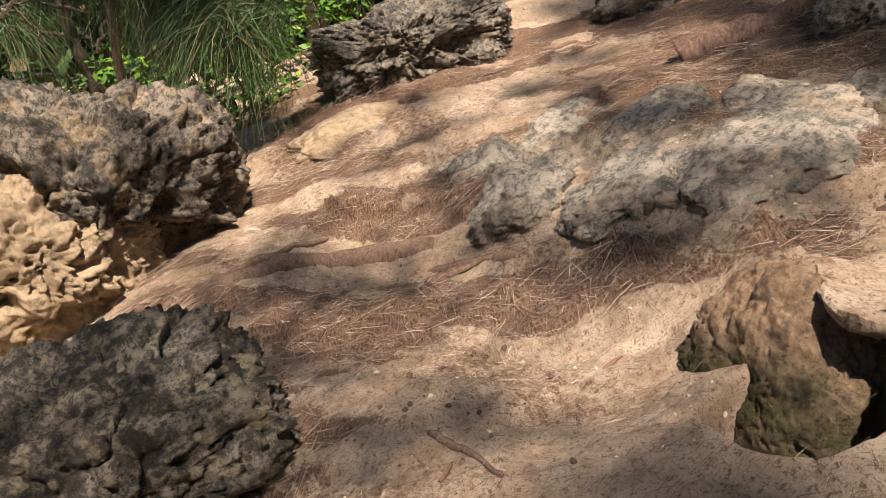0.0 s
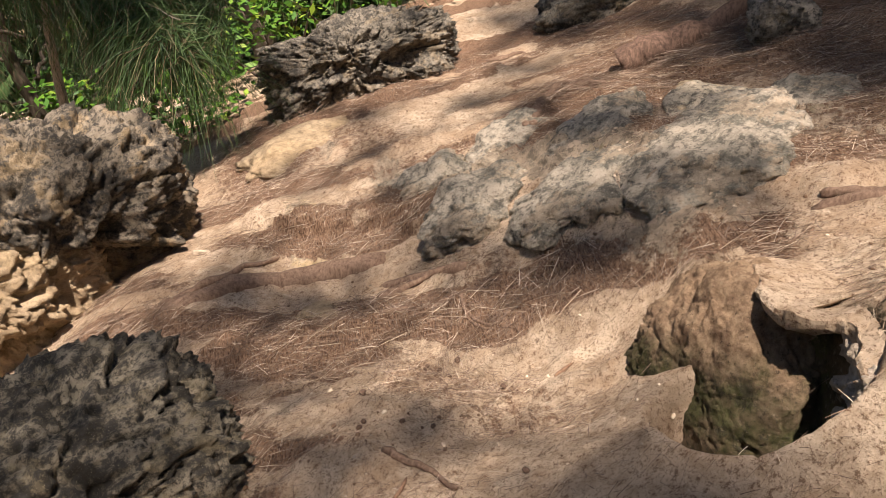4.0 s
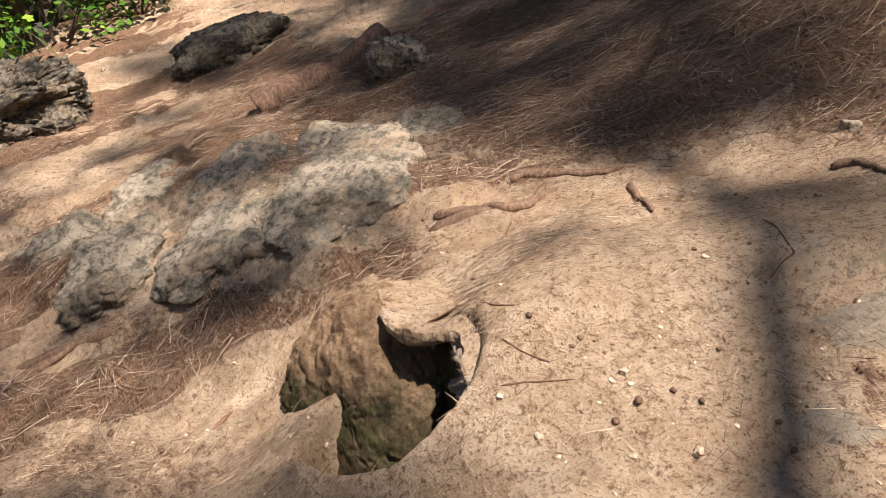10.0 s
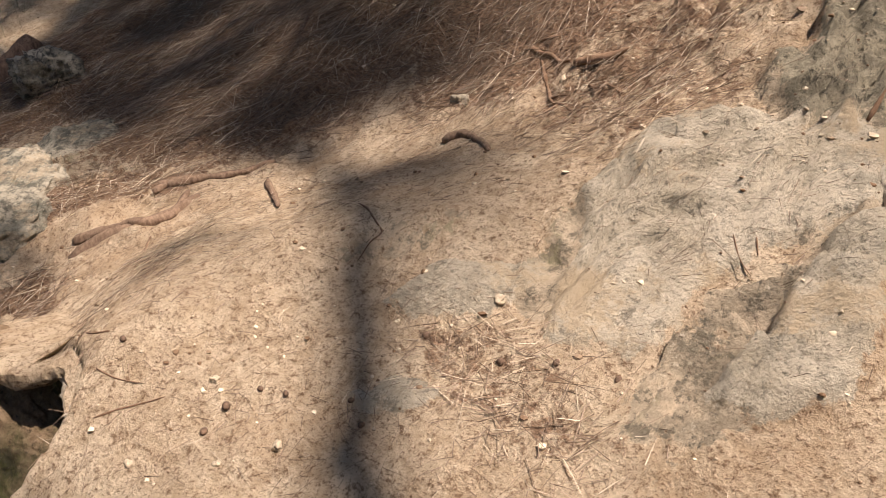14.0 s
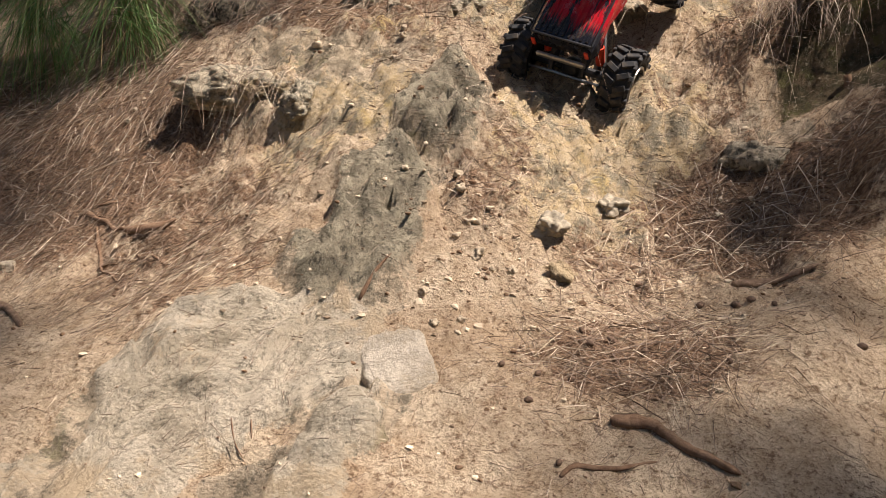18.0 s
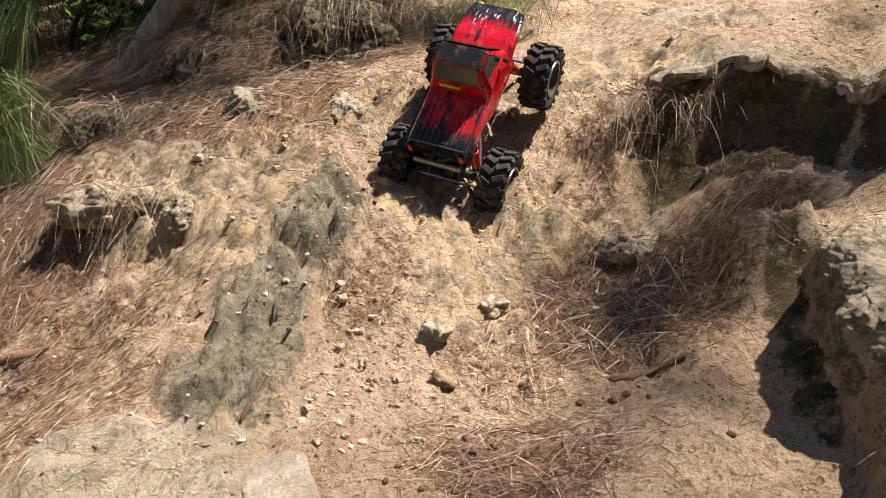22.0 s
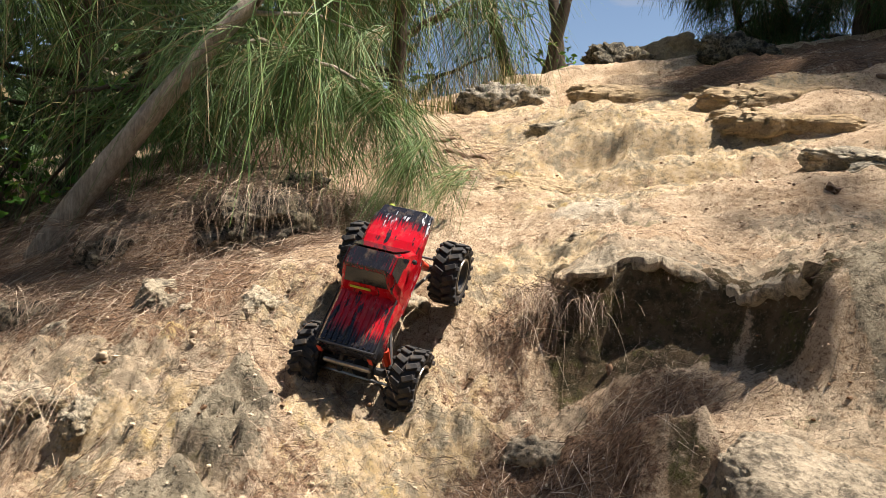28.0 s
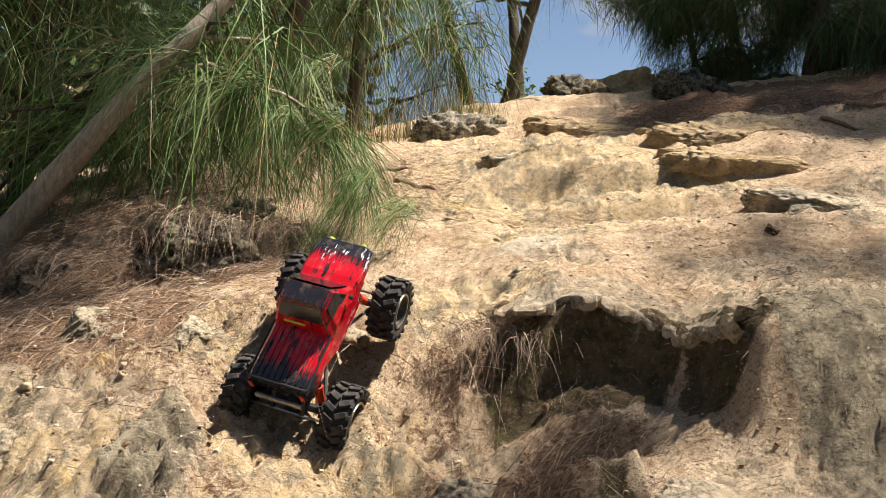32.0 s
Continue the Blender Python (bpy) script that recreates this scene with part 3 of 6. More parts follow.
def bare(x, y):
    """Lift of the plates, and their two covers."""
    lift, cov = np.zeros_like(x), {"bare": np.zeros_like(x), "slab": np.zeros_like(x), "olive": np.zeros_like(x)}
    for kind, up, o in PLATES:
        (x0, y0), (x1, y1) = o.min(0) - 0.1, o.max(0) + 0.1
        k = (x > x0) & (x < x1) & (y > y0) & (y < y1)
        if not k.any():
            continue
        px, py = x[k] + 0.016 * fbm(x[k] * 14, y[k] * 14, 0, 3, 131), y[k] + 0.016 * fbm(x[k] * 14, y[k] * 14, 7, 3, 135)
        d = inside(o, px, py)
        lift[k] = np.maximum(lift[k], up * smooth(-0.006, 0.014, d))
        cov[kind][k] = np.maximum(cov[kind][k], smooth(-0.03, 0.03, d))
    return lift, cov


# ---------------------------------------------------------------- ground cover zones: x, y, radii, turn, weight
ZONES = {"litter": [], "rock": [], "ochre": [], "shaded_moss": []}


def zone(kind, x, y, rx, ry, turn=0, w=1.0):
    ZONES[kind].append((x, y, rx, ry, radians(turn), w))


def cover(kind, x, y):
    out = np.zeros_like(np.asarray(x, float))
    for zx, zy, rx, ry, a, w in ZONES[kind]:
        u, v = (x - zx) * math.cos(a) + (y - zy) * math.sin(a), (y - zy) * math.cos(a) - (x - zx) * math.sin(a)
        out = np.maximum(out, w * smooth(1.5, 0.55, np.hypot(u / rx, v / ry)))
    return out


zone("litter", -2.25, 1.45, 0.6, 0.5, 20)
zone("litter", -2.9, 1.75, 0.8, 0.55, 0)
zone("litter", -1.75, 1.9, 0.5, 0.45, 0)
zone("litter", -1.35, 1.55, 0.36, 0.24, 20, 0.8)
zone("litter", -1.0, 1.35, 0.24, 0.16, 20, 0.62)
zone("litter", -0.85, 1.15, 0.16, 0.12, 30, 0.55)
zone("litter", -3.3, 1.15, 0.7, 0.32, 25)
zone("litter", -3.35, 0.62, 0.34, 0.16, 30, 0.85)
zone("litter", -2.62, 0.62, 0.24, 0.09, 20, 0.7)
zone("litter", -4.3, 1.1, 0.7, 0.25, 15, 0.8)
zone("litter", 0.08, 1.46, 0.22, 0.16, 20, 0.85)
zone("litter", 0.25, 1.58, 0.2, 0.12, 10, 0.8)
zone("litter", -0.1, 1.06, 0.17, 0.12, 10, 0.66)
zone("litter", -0.15, 1.28, 0.12, 0.1, 10, 0.55)
zone("litter", -1.0, 2.05, 0.4, 0.22, -10)
zone("litter", -1.5, 2.25, 0.5, 0.3, 0)
zone("litter", -0.75, 2.4, 0.4, 0.24, 0)
zone("litter", -0.35, 1.98, 0.3, 0.08, 0, 0.5)
zone("litter", -0.4, 1.42, 0.1, 0.14, 0, 0.55)
zone("litter", 0.05, 1.85, 0.1, 0.1, 0, 0.6)
zone("litter", -0.2, 2.9, 0.3, 0.4, 0, 0.5)
zone("litter", -4.5, -0.55, 0.9, 0.3, 0, 0.75)
zone("litter", -3.9, -0.15, 0.5, 0.12, 15, 0.55)
zone("litter", -3.0, -0.12, 0.16, 0.1, 20, 0.9)
zone("litter", -2.45, 0.02, 0.3, 0.09, 25, 0.5)
zone("litter", -2.05, -0.15, 0.35, 0.12, 35, 0.5)
zone("litter", -1.9, 0.24, 0.09, 0.07, 35, 0.7)
zone("litter", -0.85, 0.6, 0.2, 0.08, -20, 0.5)
zone("litter", 1.9, 4.3, 1.0, 0.8, 0, 1.0)
zone("litter", 0.6, 3.6, 0.5, 0.3, 0, 0.45)
zone("litter", -1.8, 3.2, 1.2, 0.7, 0, 0.95)
zone("rock", -2.98, 0.12, 0.24, 0.13, 15)
zone("rock", -2.75, 0.34, 0.28, 0.12, 22)
zone("rock", -2.45, 0.5, 0.28, 0.17, 12)
zone("rock", -2.28, 0.36, 0.16, 0.09, 12, 0.9)
zone("rock", -2.45, 0.85, 0.3, 0.09, 25, 0.85)
zone("rock", -3.35, -0.12, 0.16, 0.06, 5, 0.8)
zone("rock", -0.76, 0.96, 0.17, 0.10, 52)
zone("rock", -0.62, 1.02, 0.16, 0.09, 45)
zone("rock", -0.83, 0.8, 0.10, 0.08, 40, 0.95)
zone("rock", -0.56, 0.72, 0.10, 0.13, -30)
zone("rock", -0.48, 0.88, 0.08, 0.09, -20, 0.8)
zone("rock", -1.12, 0.76, 0.13, 0.05, 30, 0.7)
zone("rock", -0.6, 1.18, 0.12, 0.10, 0)
zone("rock", -0.52, 1.5, 0.09, 0.13, 0)
zone("rock", -0.72, 1.7, 0.14, 0.10, 0, 0.7)
zone("rock", 0.78, 1.72, 0.3, 0.15, -15)
zone("rock", 0.34, 1.9, 0.2, 0.06, 0, 0.9)
zone("rock", 0.33, 2.12, 0.12, 0.05, 0, 0.9)
zone("rock", 0.08, 1.66, 0.14, 0.10, 0, 0.62)
zone("rock", -1.03, 1.65, 0.14, 0.05, 10, 0.8)
zone("rock", 1.35, 2.35, 0.25, 0.16, 0, 0.7)
zone("rock", -4.05, -0.35, 0.2, 0.08, 10, 0.65)
zone("ochre", -0.5, 1.9, 0.16, 0.09, 0, 0.9)
zone("ochre", -0.22, 1.66, 0.26, 0.18, 0, 0.8)
zone("ochre", -0.75, 1.55, 0.2, 0.14, 0, 0.75)
zone("ochre", 0.05, 2.0, 0.22, 0.12, 0, 0.8)
zone("ochre", 0.6, 2.62, 0.45, 0.12, 0, 0.85)
zone("ochre", 0.55, 2.82, 0.4, 0.08, 0, 0.7)
zone("ochre", -3.1, -0.45, 0.25, 0.08, 5, 0.8)
# walls of the hollows: mossy earth, with their shade put into the colour
zone("shaded_moss", 0.36, 1.77, 0.26, 0.07, -8)
zone("shaded_moss", 0.6, 1.64, 0.09, 0.09, -40)
zone("shaded_moss", 0.12, 1.86, 0.1, 0.06, 30, 0.8)
zone("shaded_moss", -1.56, 0.27, 0.14, 0.10, 0)
zone("shaded_moss", 1.03, 3.02, 0.14, 0.07, 10, 0.9)
zone("shaded_moss", 0.33, 1.40, 0.04, 0.10, 0, 0.6)

zone("rock", 0.58, 1.28, 0.22, 0.16, 0, 0.85)
zone("rock", 1.0, 1.55, 0.3, 0.2, 0, 0.9)
zone("shaded_moss", 0.33, 1.22, 0.04, 0.14, 0, 0.55)
zone("litter", -0.45, 1.75, 0.35, 0.16, 0, 0.42)
zone("litter", -0.9, 1.5, 0.2, 0.12, 0, 0.42)
zone("ochre", -0.85, 1.75, 0.3, 0.16, 0, 0.6)
zone("ochre", -0.25, 1.45, 0.2, 0.16, 0, 0.6)
zone("rock", -0.62, 1.9, 0.1, 0.07, 0, 0.8)
zone("rock", -0.28, 1.7, 0.06, 0.05, 0, 0.8)
zone("ochre", -0.55, 1.95, 0.05, 0.10, 0, 1.0)
zone("ochre", 0.2, 2.9, 0.5, 0.5, 0, 0.62)
zone("ochre", 0.9, 3.3, 0.6, 0.4, 0, 0.62)
zone("ochre", 0.4, 2.35, 0.4, 0.14, 0, 0.6)
zone("ochre", 0.3, 4.0, 0.6, 0.4, 0, 0.62)
# narrow dark strip that paints in the undercut of the upper shelf
zone("shaded_moss", 0.55, 2.9, 0.4, 0.05, 0, 0.5)
zone("rock", 0.4, 3.4, 0.35, 0.1, 0, 0.6)
zone("rock", 1.1, 3.5, 0.35, 0.12, 0, 0.6)
zone("rock", 1.3, 2.3, 0.3, 0.16, 0, 0.8)
zone("rock", 0.9, 1.95, 0.35, 0.14, -10, 0.55)
zone("rock", -0.95, 1.74, 0.22, 0.10, 0, 0.75)
zone("rock", -0.72, 1.93, 0.14, 0.08, 0, 0.8)
zone("litter", -0.75, 1.83, 0.22, 0.07, 0, 0.55)
zone("litter", -0.05, 1.72, 0.16, 0.08, 0, 0.5)



def strewn(x, y):
    """Needle litter: the thick beds, and thinner drifts that run with the slope."""
    across, along = 0.91 * x - 0.41 * y, 0.41 * x + 0.91 * y
    drift = smooth(0.0, 0.40, fbm(across * 4.2, along * 1.3, 0, 4, 93, 0.6)) * smooth(-1.35, -2.1, x) * smooth(1.9, 1.2, y)
    return np.maximum(cover("litter", x, y), 0.80 * drift * (1 - 0.5 * cover("rock", x, y)) * (1 - cover("shaded_moss", x, y)))


def surface(x, y):
    """The ground with its small relief, and the cover that lies on it."""
    x, y = np.asarray(x, float), np.asarray(y, float)
    li, ro, oc = strewn(x, y), cover("rock", x, y), cover("ochre", x, y)
    mo = cover("shaded_moss", x, y)
    lift, cov = bare(x, y)
    sl, ol = cov["slab"], cov["olive"]
    li = li * (1 - 0.8 * sl) * (1 - 0.6 * ol)
    near = smooth(9, 5, np.hypot(x + 1.5, y - 1.5))
    z = height(x, y) + features(x, y)
    calm = 1 - 0.85 * np.exp(-((x - 0.3) ** 2 / 0.09 + (y - 1.84) ** 2 / 0.02))
    wx, wy = x + 0.02 * vnoise(x * 14, y * 14, 0, 61), y + 0.02 * vnoise(x * 14, y * 14, 4, 62)
    lump = smooth(-0.25, 0.5, vnoise(x * 1.6, y * 1.6, 0, 12))
    fine = fbm(x * 46, y * 46, 0, 2, 17, 0.6)
    z = z + near * (0.016 * fbm(x * 2.6, y * 2.6, 0, 3, 3) + smooth(-1.2, -2.0, x) * (0.020 * ridged((0.91 * x - 0.41 * y) * 3.6, (0.41 * x + 0.91 * y) * 1.4, 0, 4, 5) + 0.012 * nodules((0.91 * x - 0.41 * y) * 7, (0.41 * x + 0.91 * y) * 3, 6)) + 0.008 * fbm(x * 11, y * 11, 0, 4, 8, 0.6) + 0.0022 * fine)
    z = z + near * lump * (0.006 * nodules(wx * 7, wy * 9, 63) + 0.004 * ridged(x * 9, y * 9, 0, 3, 9))
    step = 0.045 * (fbm(x * 2.2, y * 2.2, 0, 3, 19) + y * 0.5 - x * 0.25) / 0.045
    terrace = np.floor(step * 7) / 7 + smooth(0.80, 1.0, step * 7 - np.floor(step * 7)) / 7 - step
    z = z + near * calm * ro * (0.24 * terrace + 0.010 * ridged(wx * 4.4, wy * 4.0, 0, 4, 11) + 0.004 * fbm(x * 24, y * 24, 0, 3, 15, 0.6) + 0.004)
    z = z + near * calm * oc * (0.022 * nodules(wx * 8, wy * 8, 21) + 0.012 * nodules(wx * 22, wy * 22, 22) + 0.012 * fbm(x * 22, y * 22, 0, 3, 25, 0.6) - 0.012)
    bank = smooth(1.10, 1.35, y) * smooth(2.2, 1.95, y) * smooth(-1.6, -1.1, x) * smooth(0.35, 0.1, x)
    z = z + calm * bank * (0.034 * ridged(x * 5.2, y * 3.4, 0, 4, 27) * lump + 0.030 * nodules(wx * 10, wy * 7, 64) + 0.010 * nodules(wx * 28, wy * 22, 65) + 0.004 * fine - 0.022)
    z = z + near * li * (0.018 * fbm(x * 7, y * 7, 0, 4, 31) + 0.006 * fbm(x * 36, y * 36, 0, 2, 35))
    z = z + near * mo * (0.012 * fbm(x * 9, y * 9, 0, 3, 41) + 0.010 * fbm(x * 34, y * 34, 0, 3, 45))
    z = z + lift + 0.003 * sl * nodules(wx * 18, wy * 13, 143)
    z = z + ol * (0.018 * nodules(wx * 13, wy * 11, 145) + 0.011 * nodules(wx * 44, wy * 38, 147) + 0.006 * fbm(x * 40, y * 40, 0, 3, 149, 0.6) - 0.010)
    z = z - 0.05 * ol * smooth(0.016, 0.008, np.minimum(np.hypot(x + 0.551, y - 1.273), np.hypot(x + 0.53, y - 1.545) * 0.8))
    return z, li, ro, oc, mo, sl, ol


def axis(lo, a, b, hi, fine, coarse):
    """Coordinates that are fine from a to b, coarse to lo and hi, and ever wider out to the horizon."""
    mid = np.arange(a, b, fine)
    left, right = np.arange(lo, a, coarse), np.arange(b, hi, coarse)
    far = np.geomspace(coarse, 420, 34)
    return np.concatenate([lo - far[::-1], left, mid, right, hi + far])


def build_ground():
    xs, ys = axis(-7, -3.2, 1.0, 3, GROUND_STEP, 0.036), axis(-2.6, -0.7, 2.9, 6, GROUND_STEP, 0.036)
    gx, gy = np.meshgrid(xs, ys)
    z, li, ro, oc, mo, sl, ol = surface(gx.ravel(), gy.ravel())
    nx, ny = len(xs), len(ys)
    i = (np.arange(ny - 1)[:, None] * nx + np.arange(nx - 1)).ravel()
    me = mesh_from("ground", np.stack([gx.ravel(), gy.ravel(), z], 1), np.stack([i, i + 1, i + nx + 1, i + nx], 1))
    for name, values in (("litter", li), ("rock", ro), ("ochre", oc), ("shaded_moss", mo), ("slab", sl), ("olive", ol)):
        me.attributes.new(name, "FLOAT", "POINT").data.foreach_set("value", values.astype(np.float32))
    ob = solid("ground", me, M_GROUND)
    return tagged(ob, "sandy limestone slope strewn with brown pine needles", "ground", kind="structure")


GROUND_STEP = 0.0076
build_ground()


def ground_z(x, y):
    return float(surface(np.array([x]), np.array([y]))[0][0])


# ---------------------------------------------------------------- rocks
def icosphere(sub):
    bm = bmesh.new()
    bmesh.ops.create_icosphere(bm, subdivisions=sub, radius=1.0)
    v = np.array([p.co[:] for p in bm.verts])
    f = np.array([[p.index for p in q.verts] for q in bm.faces])
    bm.free()
    return v, f


SPHERES = {}


def cells3(x, y, z, seed):
    """Worley cells in space: nearest and second distance, and a number for the nearest cell."""
    ix, iy, iz = (np.floor(v).astype(np.int64) for v in (x, y, z))
    d1, d2, who = np.full(x.shape, 9.0), np.full(x.shape, 9.0), np.zeros(x.shape)
    for dx in (-1, 0, 1):
        for dy in (-1, 0, 1):
            for dz in (-1, 0, 1):
                jx, jy, jz = ix + dx, iy + dy, iz + dz
                d = np.sqrt((jx + lattice(jx, jy, jz, seed) - x) ** 2 + (jy + lattice(jx, jy, jz, seed + 1) - y) ** 2 + (jz + lattice(jx, jy, jz, seed + 2) - z) ** 2)
                d2 = np.minimum(d2, np.maximum(d1, d))
                who = np.where(d < d1, lattice(jx, jy, jz, seed + 3), who)
                d1 = np.minimum(d1, d)
    return d1, d2, who


def rock_mesh(name, size, seed, rough=0.22, sub=5, boxy=2.6, crag=0.10, pit=0.05, hollows=()):
    """A weathered rock: a rounded block, broken into facets with clefts between, with ragged pits and a sharp grain."""
    if sub not in SPHERES:
        SPHERES[sub] = icosphere(sub)
    v, f = SPHERES[sub]
    r = (np.abs(v) ** boxy).sum(1) ** (-1.0 / boxy)
    p = v * r[:, None]
    s = seed * 7.13
    x, y, z = (p * np.asarray(size) / np.mean(size)).T
    d = 1 + rough * fbm(x * 1.3 + s, y * 1.3, z * 1.3, 3, seed)
    wx, wy, wz = (q + 0.14 * fbm(x * 4 + s, y * 4, z * 4 + 5 * k, 3, seed + 7 + k) for k, q in enumerate((x, y, z)))
    d1, d2, who = cells3(wx * 2.1 + s, wy * 2.1, wz * 2.1, seed + 20)
    d = d + crag * (0.5 * (who - 0.5) - 0.8 * smooth(0.12, 0.0, d2 - d1))
    if sub > 4:
        e1, e2, hue = cells3(wx * 6.5 + s, wy * 6.5, wz * 6.5, seed + 30)
        d = d + crag * (0.12 * (hue - 0.5) - 0.22 * smooth(0.12, 0.0, e2 - e1)) - pit * 1.3 * smooth(0.34, 0.16, e1) * (hue > 0.55)
    d = d + 0.75 * crag * (ridged(wx * 2.6 + s, wy * 2.6, wz * 2.6, 5, seed + 40) - 0.5)
    d = d - pit * smooth(0.15, 0.42, fbm(wx * 2.6, wy * 2.6 + s, wz * 2.6, 3, seed + 50))
    for hx, hy, hz, hr, depth in hollows:
        h = np.array([hx, hy, hz]) / math.sqrt(hx * hx + hy * hy + hz * hz)
        gap = np.linalg.norm(v - h, axis=1) + 0.16 * fbm(x * 3 + s, y * 3, z * 3, 3, seed + 80)
        d = d - depth * smooth(hr * 1.15, hr * 0.75, gap)
    d = d + 0.40 * crag * fbm(x * 13, y * 13, z * 13, 4, seed + 60, 0.7)
    return mesh_from(name, p * d[:, None] * np.asarray(size), f)


def rock(name, at, size, turn, seed, material, label, group="", category="rock", **kw):
    ob = solid(name, rock_mesh(name, size, seed, **kw), material)
    ob.matrix_basis = pose(*at, *turn)
    return tagged(ob, label, category, group)


rock("boulder", (-3.46, -1.40, -0.05), (0.36, 0.50, 0.46), (-10, 15, 8), 3, M_BOULDER, "large eroded limestone boulder with dark hollows and ochre pits", sub=7, rough=0.22, crag=0.085, pit=0.05, boxy=3.0, hollows=((0.76, 0.50, -0.08, 0.55, 0.50), (0.80, -0.62, 0.05, 0.28, 0.26), (0.75, -0.40, 0.60, 0.2, 0.12), (0.95, -0.1, -0.1, 0.2, 0.10)))
rock("boulder", (-2.04, -1.10, -0.10), (0.32, 0.44, 0.25), (0, 0, 14), 5, M_DARK_ROCK, "dark lichen-covered limestone boulder in the shade", sub=7, rough=0.14, crag=0.10, pit=0.05, boxy=3.0)
rock("boulder", (-4.95, -0.08, 0.12), (0.28, 0.50, 0.20), (8, 0, -6), 8, M_OUTCROP, "grey craggy limestone outcrop beside the path", sub=7, crag=0.11, rough=0.22, pit=0.06, hollows=((0.9, -0.3, 0.1, 0.3, 0.2), (0.8, 0.5, 0.0, 0.25, 0.15)), boxy=3)
rock("boulder", (-4.75, 1.22, 0.32), (0.18, 0.34, 0.12), (16, 0, -12), 9, M_OUTCROP, "low dark limestone rock beside needle litter", sub=5, crag=0.08)
rock("boulder", (-1.03, 1.68, 0.985), (0.13, 0.07, 0.04), (10, 0, 10), 23, M_CRUST, "overhanging limestone crust above a dark crevice", sub=5, crag=0.18, rough=0.3)
rock("boulder", (-0.86, 1.64, 0.96), (0.06, 0.05, 0.05), (10, 0, 30), 24, M_CRUST, "small knob of pitted limestone crust", sub=5, crag=0.18)
rock("boulder", (-0.72, 2.40, 1.39), (0.17, 0.12, 0.10), (0, 0, 8), 25, M_DARK_ROCK, "rock mound draped with fallen pine needles over a burrow", sub=6, crag=0.06, hollows=((-0.75, -0.65, 0.1, 0.4, 0.55), (0.3, -0.9, 0.1, 0.25, 0.3)))
rock("boulder", (-0.62, 2.58, 1.53), (0.07, 0.05, 0.05), (0, 0, 8), 26, M_DARK_ROCK, "small dark rock under the drooping branch", sub=5, crag=0.18)
rock("boulder", (-1.22, 2.0, 1.10), (0.12, 0.09, 0.07), (0, 0, 20), 27, M_DARK_ROCK, "grey rock half buried in pine needles", sub=5, crag=0.18)
rock("boulder", (-1.12, 2.3, 1.28), (0.10, 0.08, 0.07), (0, 0, 60), 28, M_DARK_ROCK, "grey rock half buried in pine needles", sub=5, crag=0.18)
rock("boulder", (0.02, 4.32, 2.10), (0.22, 0.16, 0.12), (0, 0, 10), 31, M_GREY_ROCK, "rounded grey boulder at the edge of the path", sub=5, crag=0.13)
rock("boulder", (0.18, 4.7, 2.22), (0.2, 0.12, 0.07), (0, 0, 0), 32, M_GREY_ROCK, "low flat rock below the trees", sub=5, crag=0.13)
rock("boulder", (0.85, 5.5, 2.60), (0.22, 0.16, 0.14), (0, 0, 20), 33, M_DARK_ROCK, "dark boulder beside the gap on the crest", sub=5, crag=0.14)
rock("boulder", (1.55, 5.1, 2.58), (0.26, 0.16, 0.14), (0, 12, -20), 34, M_DARK_ROCK, "dark shaded boulder on the upper slope", sub=5, crag=0.14)
rock("boulder", (1.22, 5.72, 2.72), (0.24, 0.14, 0.14), (0, -22, 0), 35, M_SAND_ROCK, "pale pointed limestone rock on the skyline", sub=5, crag=0.06, boxy=3)
rock("boulder", (-2.74, 0.78, 0.345), (0.15, 0.12, 0.055), (16, 4, 30), 36, M_CRUST, "pale limestone hump among needles", sub=5, crag=0.06, rough=0.3, pit=0.02)
rock("boulder", (-3.12, 1.24, 0.50), (0.10, 0.10, 0.09), (0, 0, 10), 37, M_GREY_ROCK, "round knob of grey limestone among needles", sub=5, crag=0.12)
rock("boulder", (-4.2, -0.36, -0.10), (0.22, 0.30, 0.08), (6, 0, 20), 38, M_SAND_ROCK, "smooth pale rock hump on the path", sub=5, crag=0.05)
rock("boulder", (-2.63, -0.43, -0.12), (0.10, 0.09, 0.06), (0, 0, 0), 39, M_SAND_ROCK, "rounded sandy rock knob", sub=5, crag=0.03, rough=0.1)
rock("boulder", (-3.25, -0.02, 0.0), (0.13, 0.22, 0.07), (8, 0, 10), 40, M_SLAB, "grey-green limestone slab step", sub=5, crag=0.08, boxy=3)
rock("boulder", (0.30, 2.08, 1.385), (0.12, 0.05, 0.025), (14, 0, 5), 41, M_SLAB, "thin grey limestone plate on the shelf", sub=5, crag=0.1)



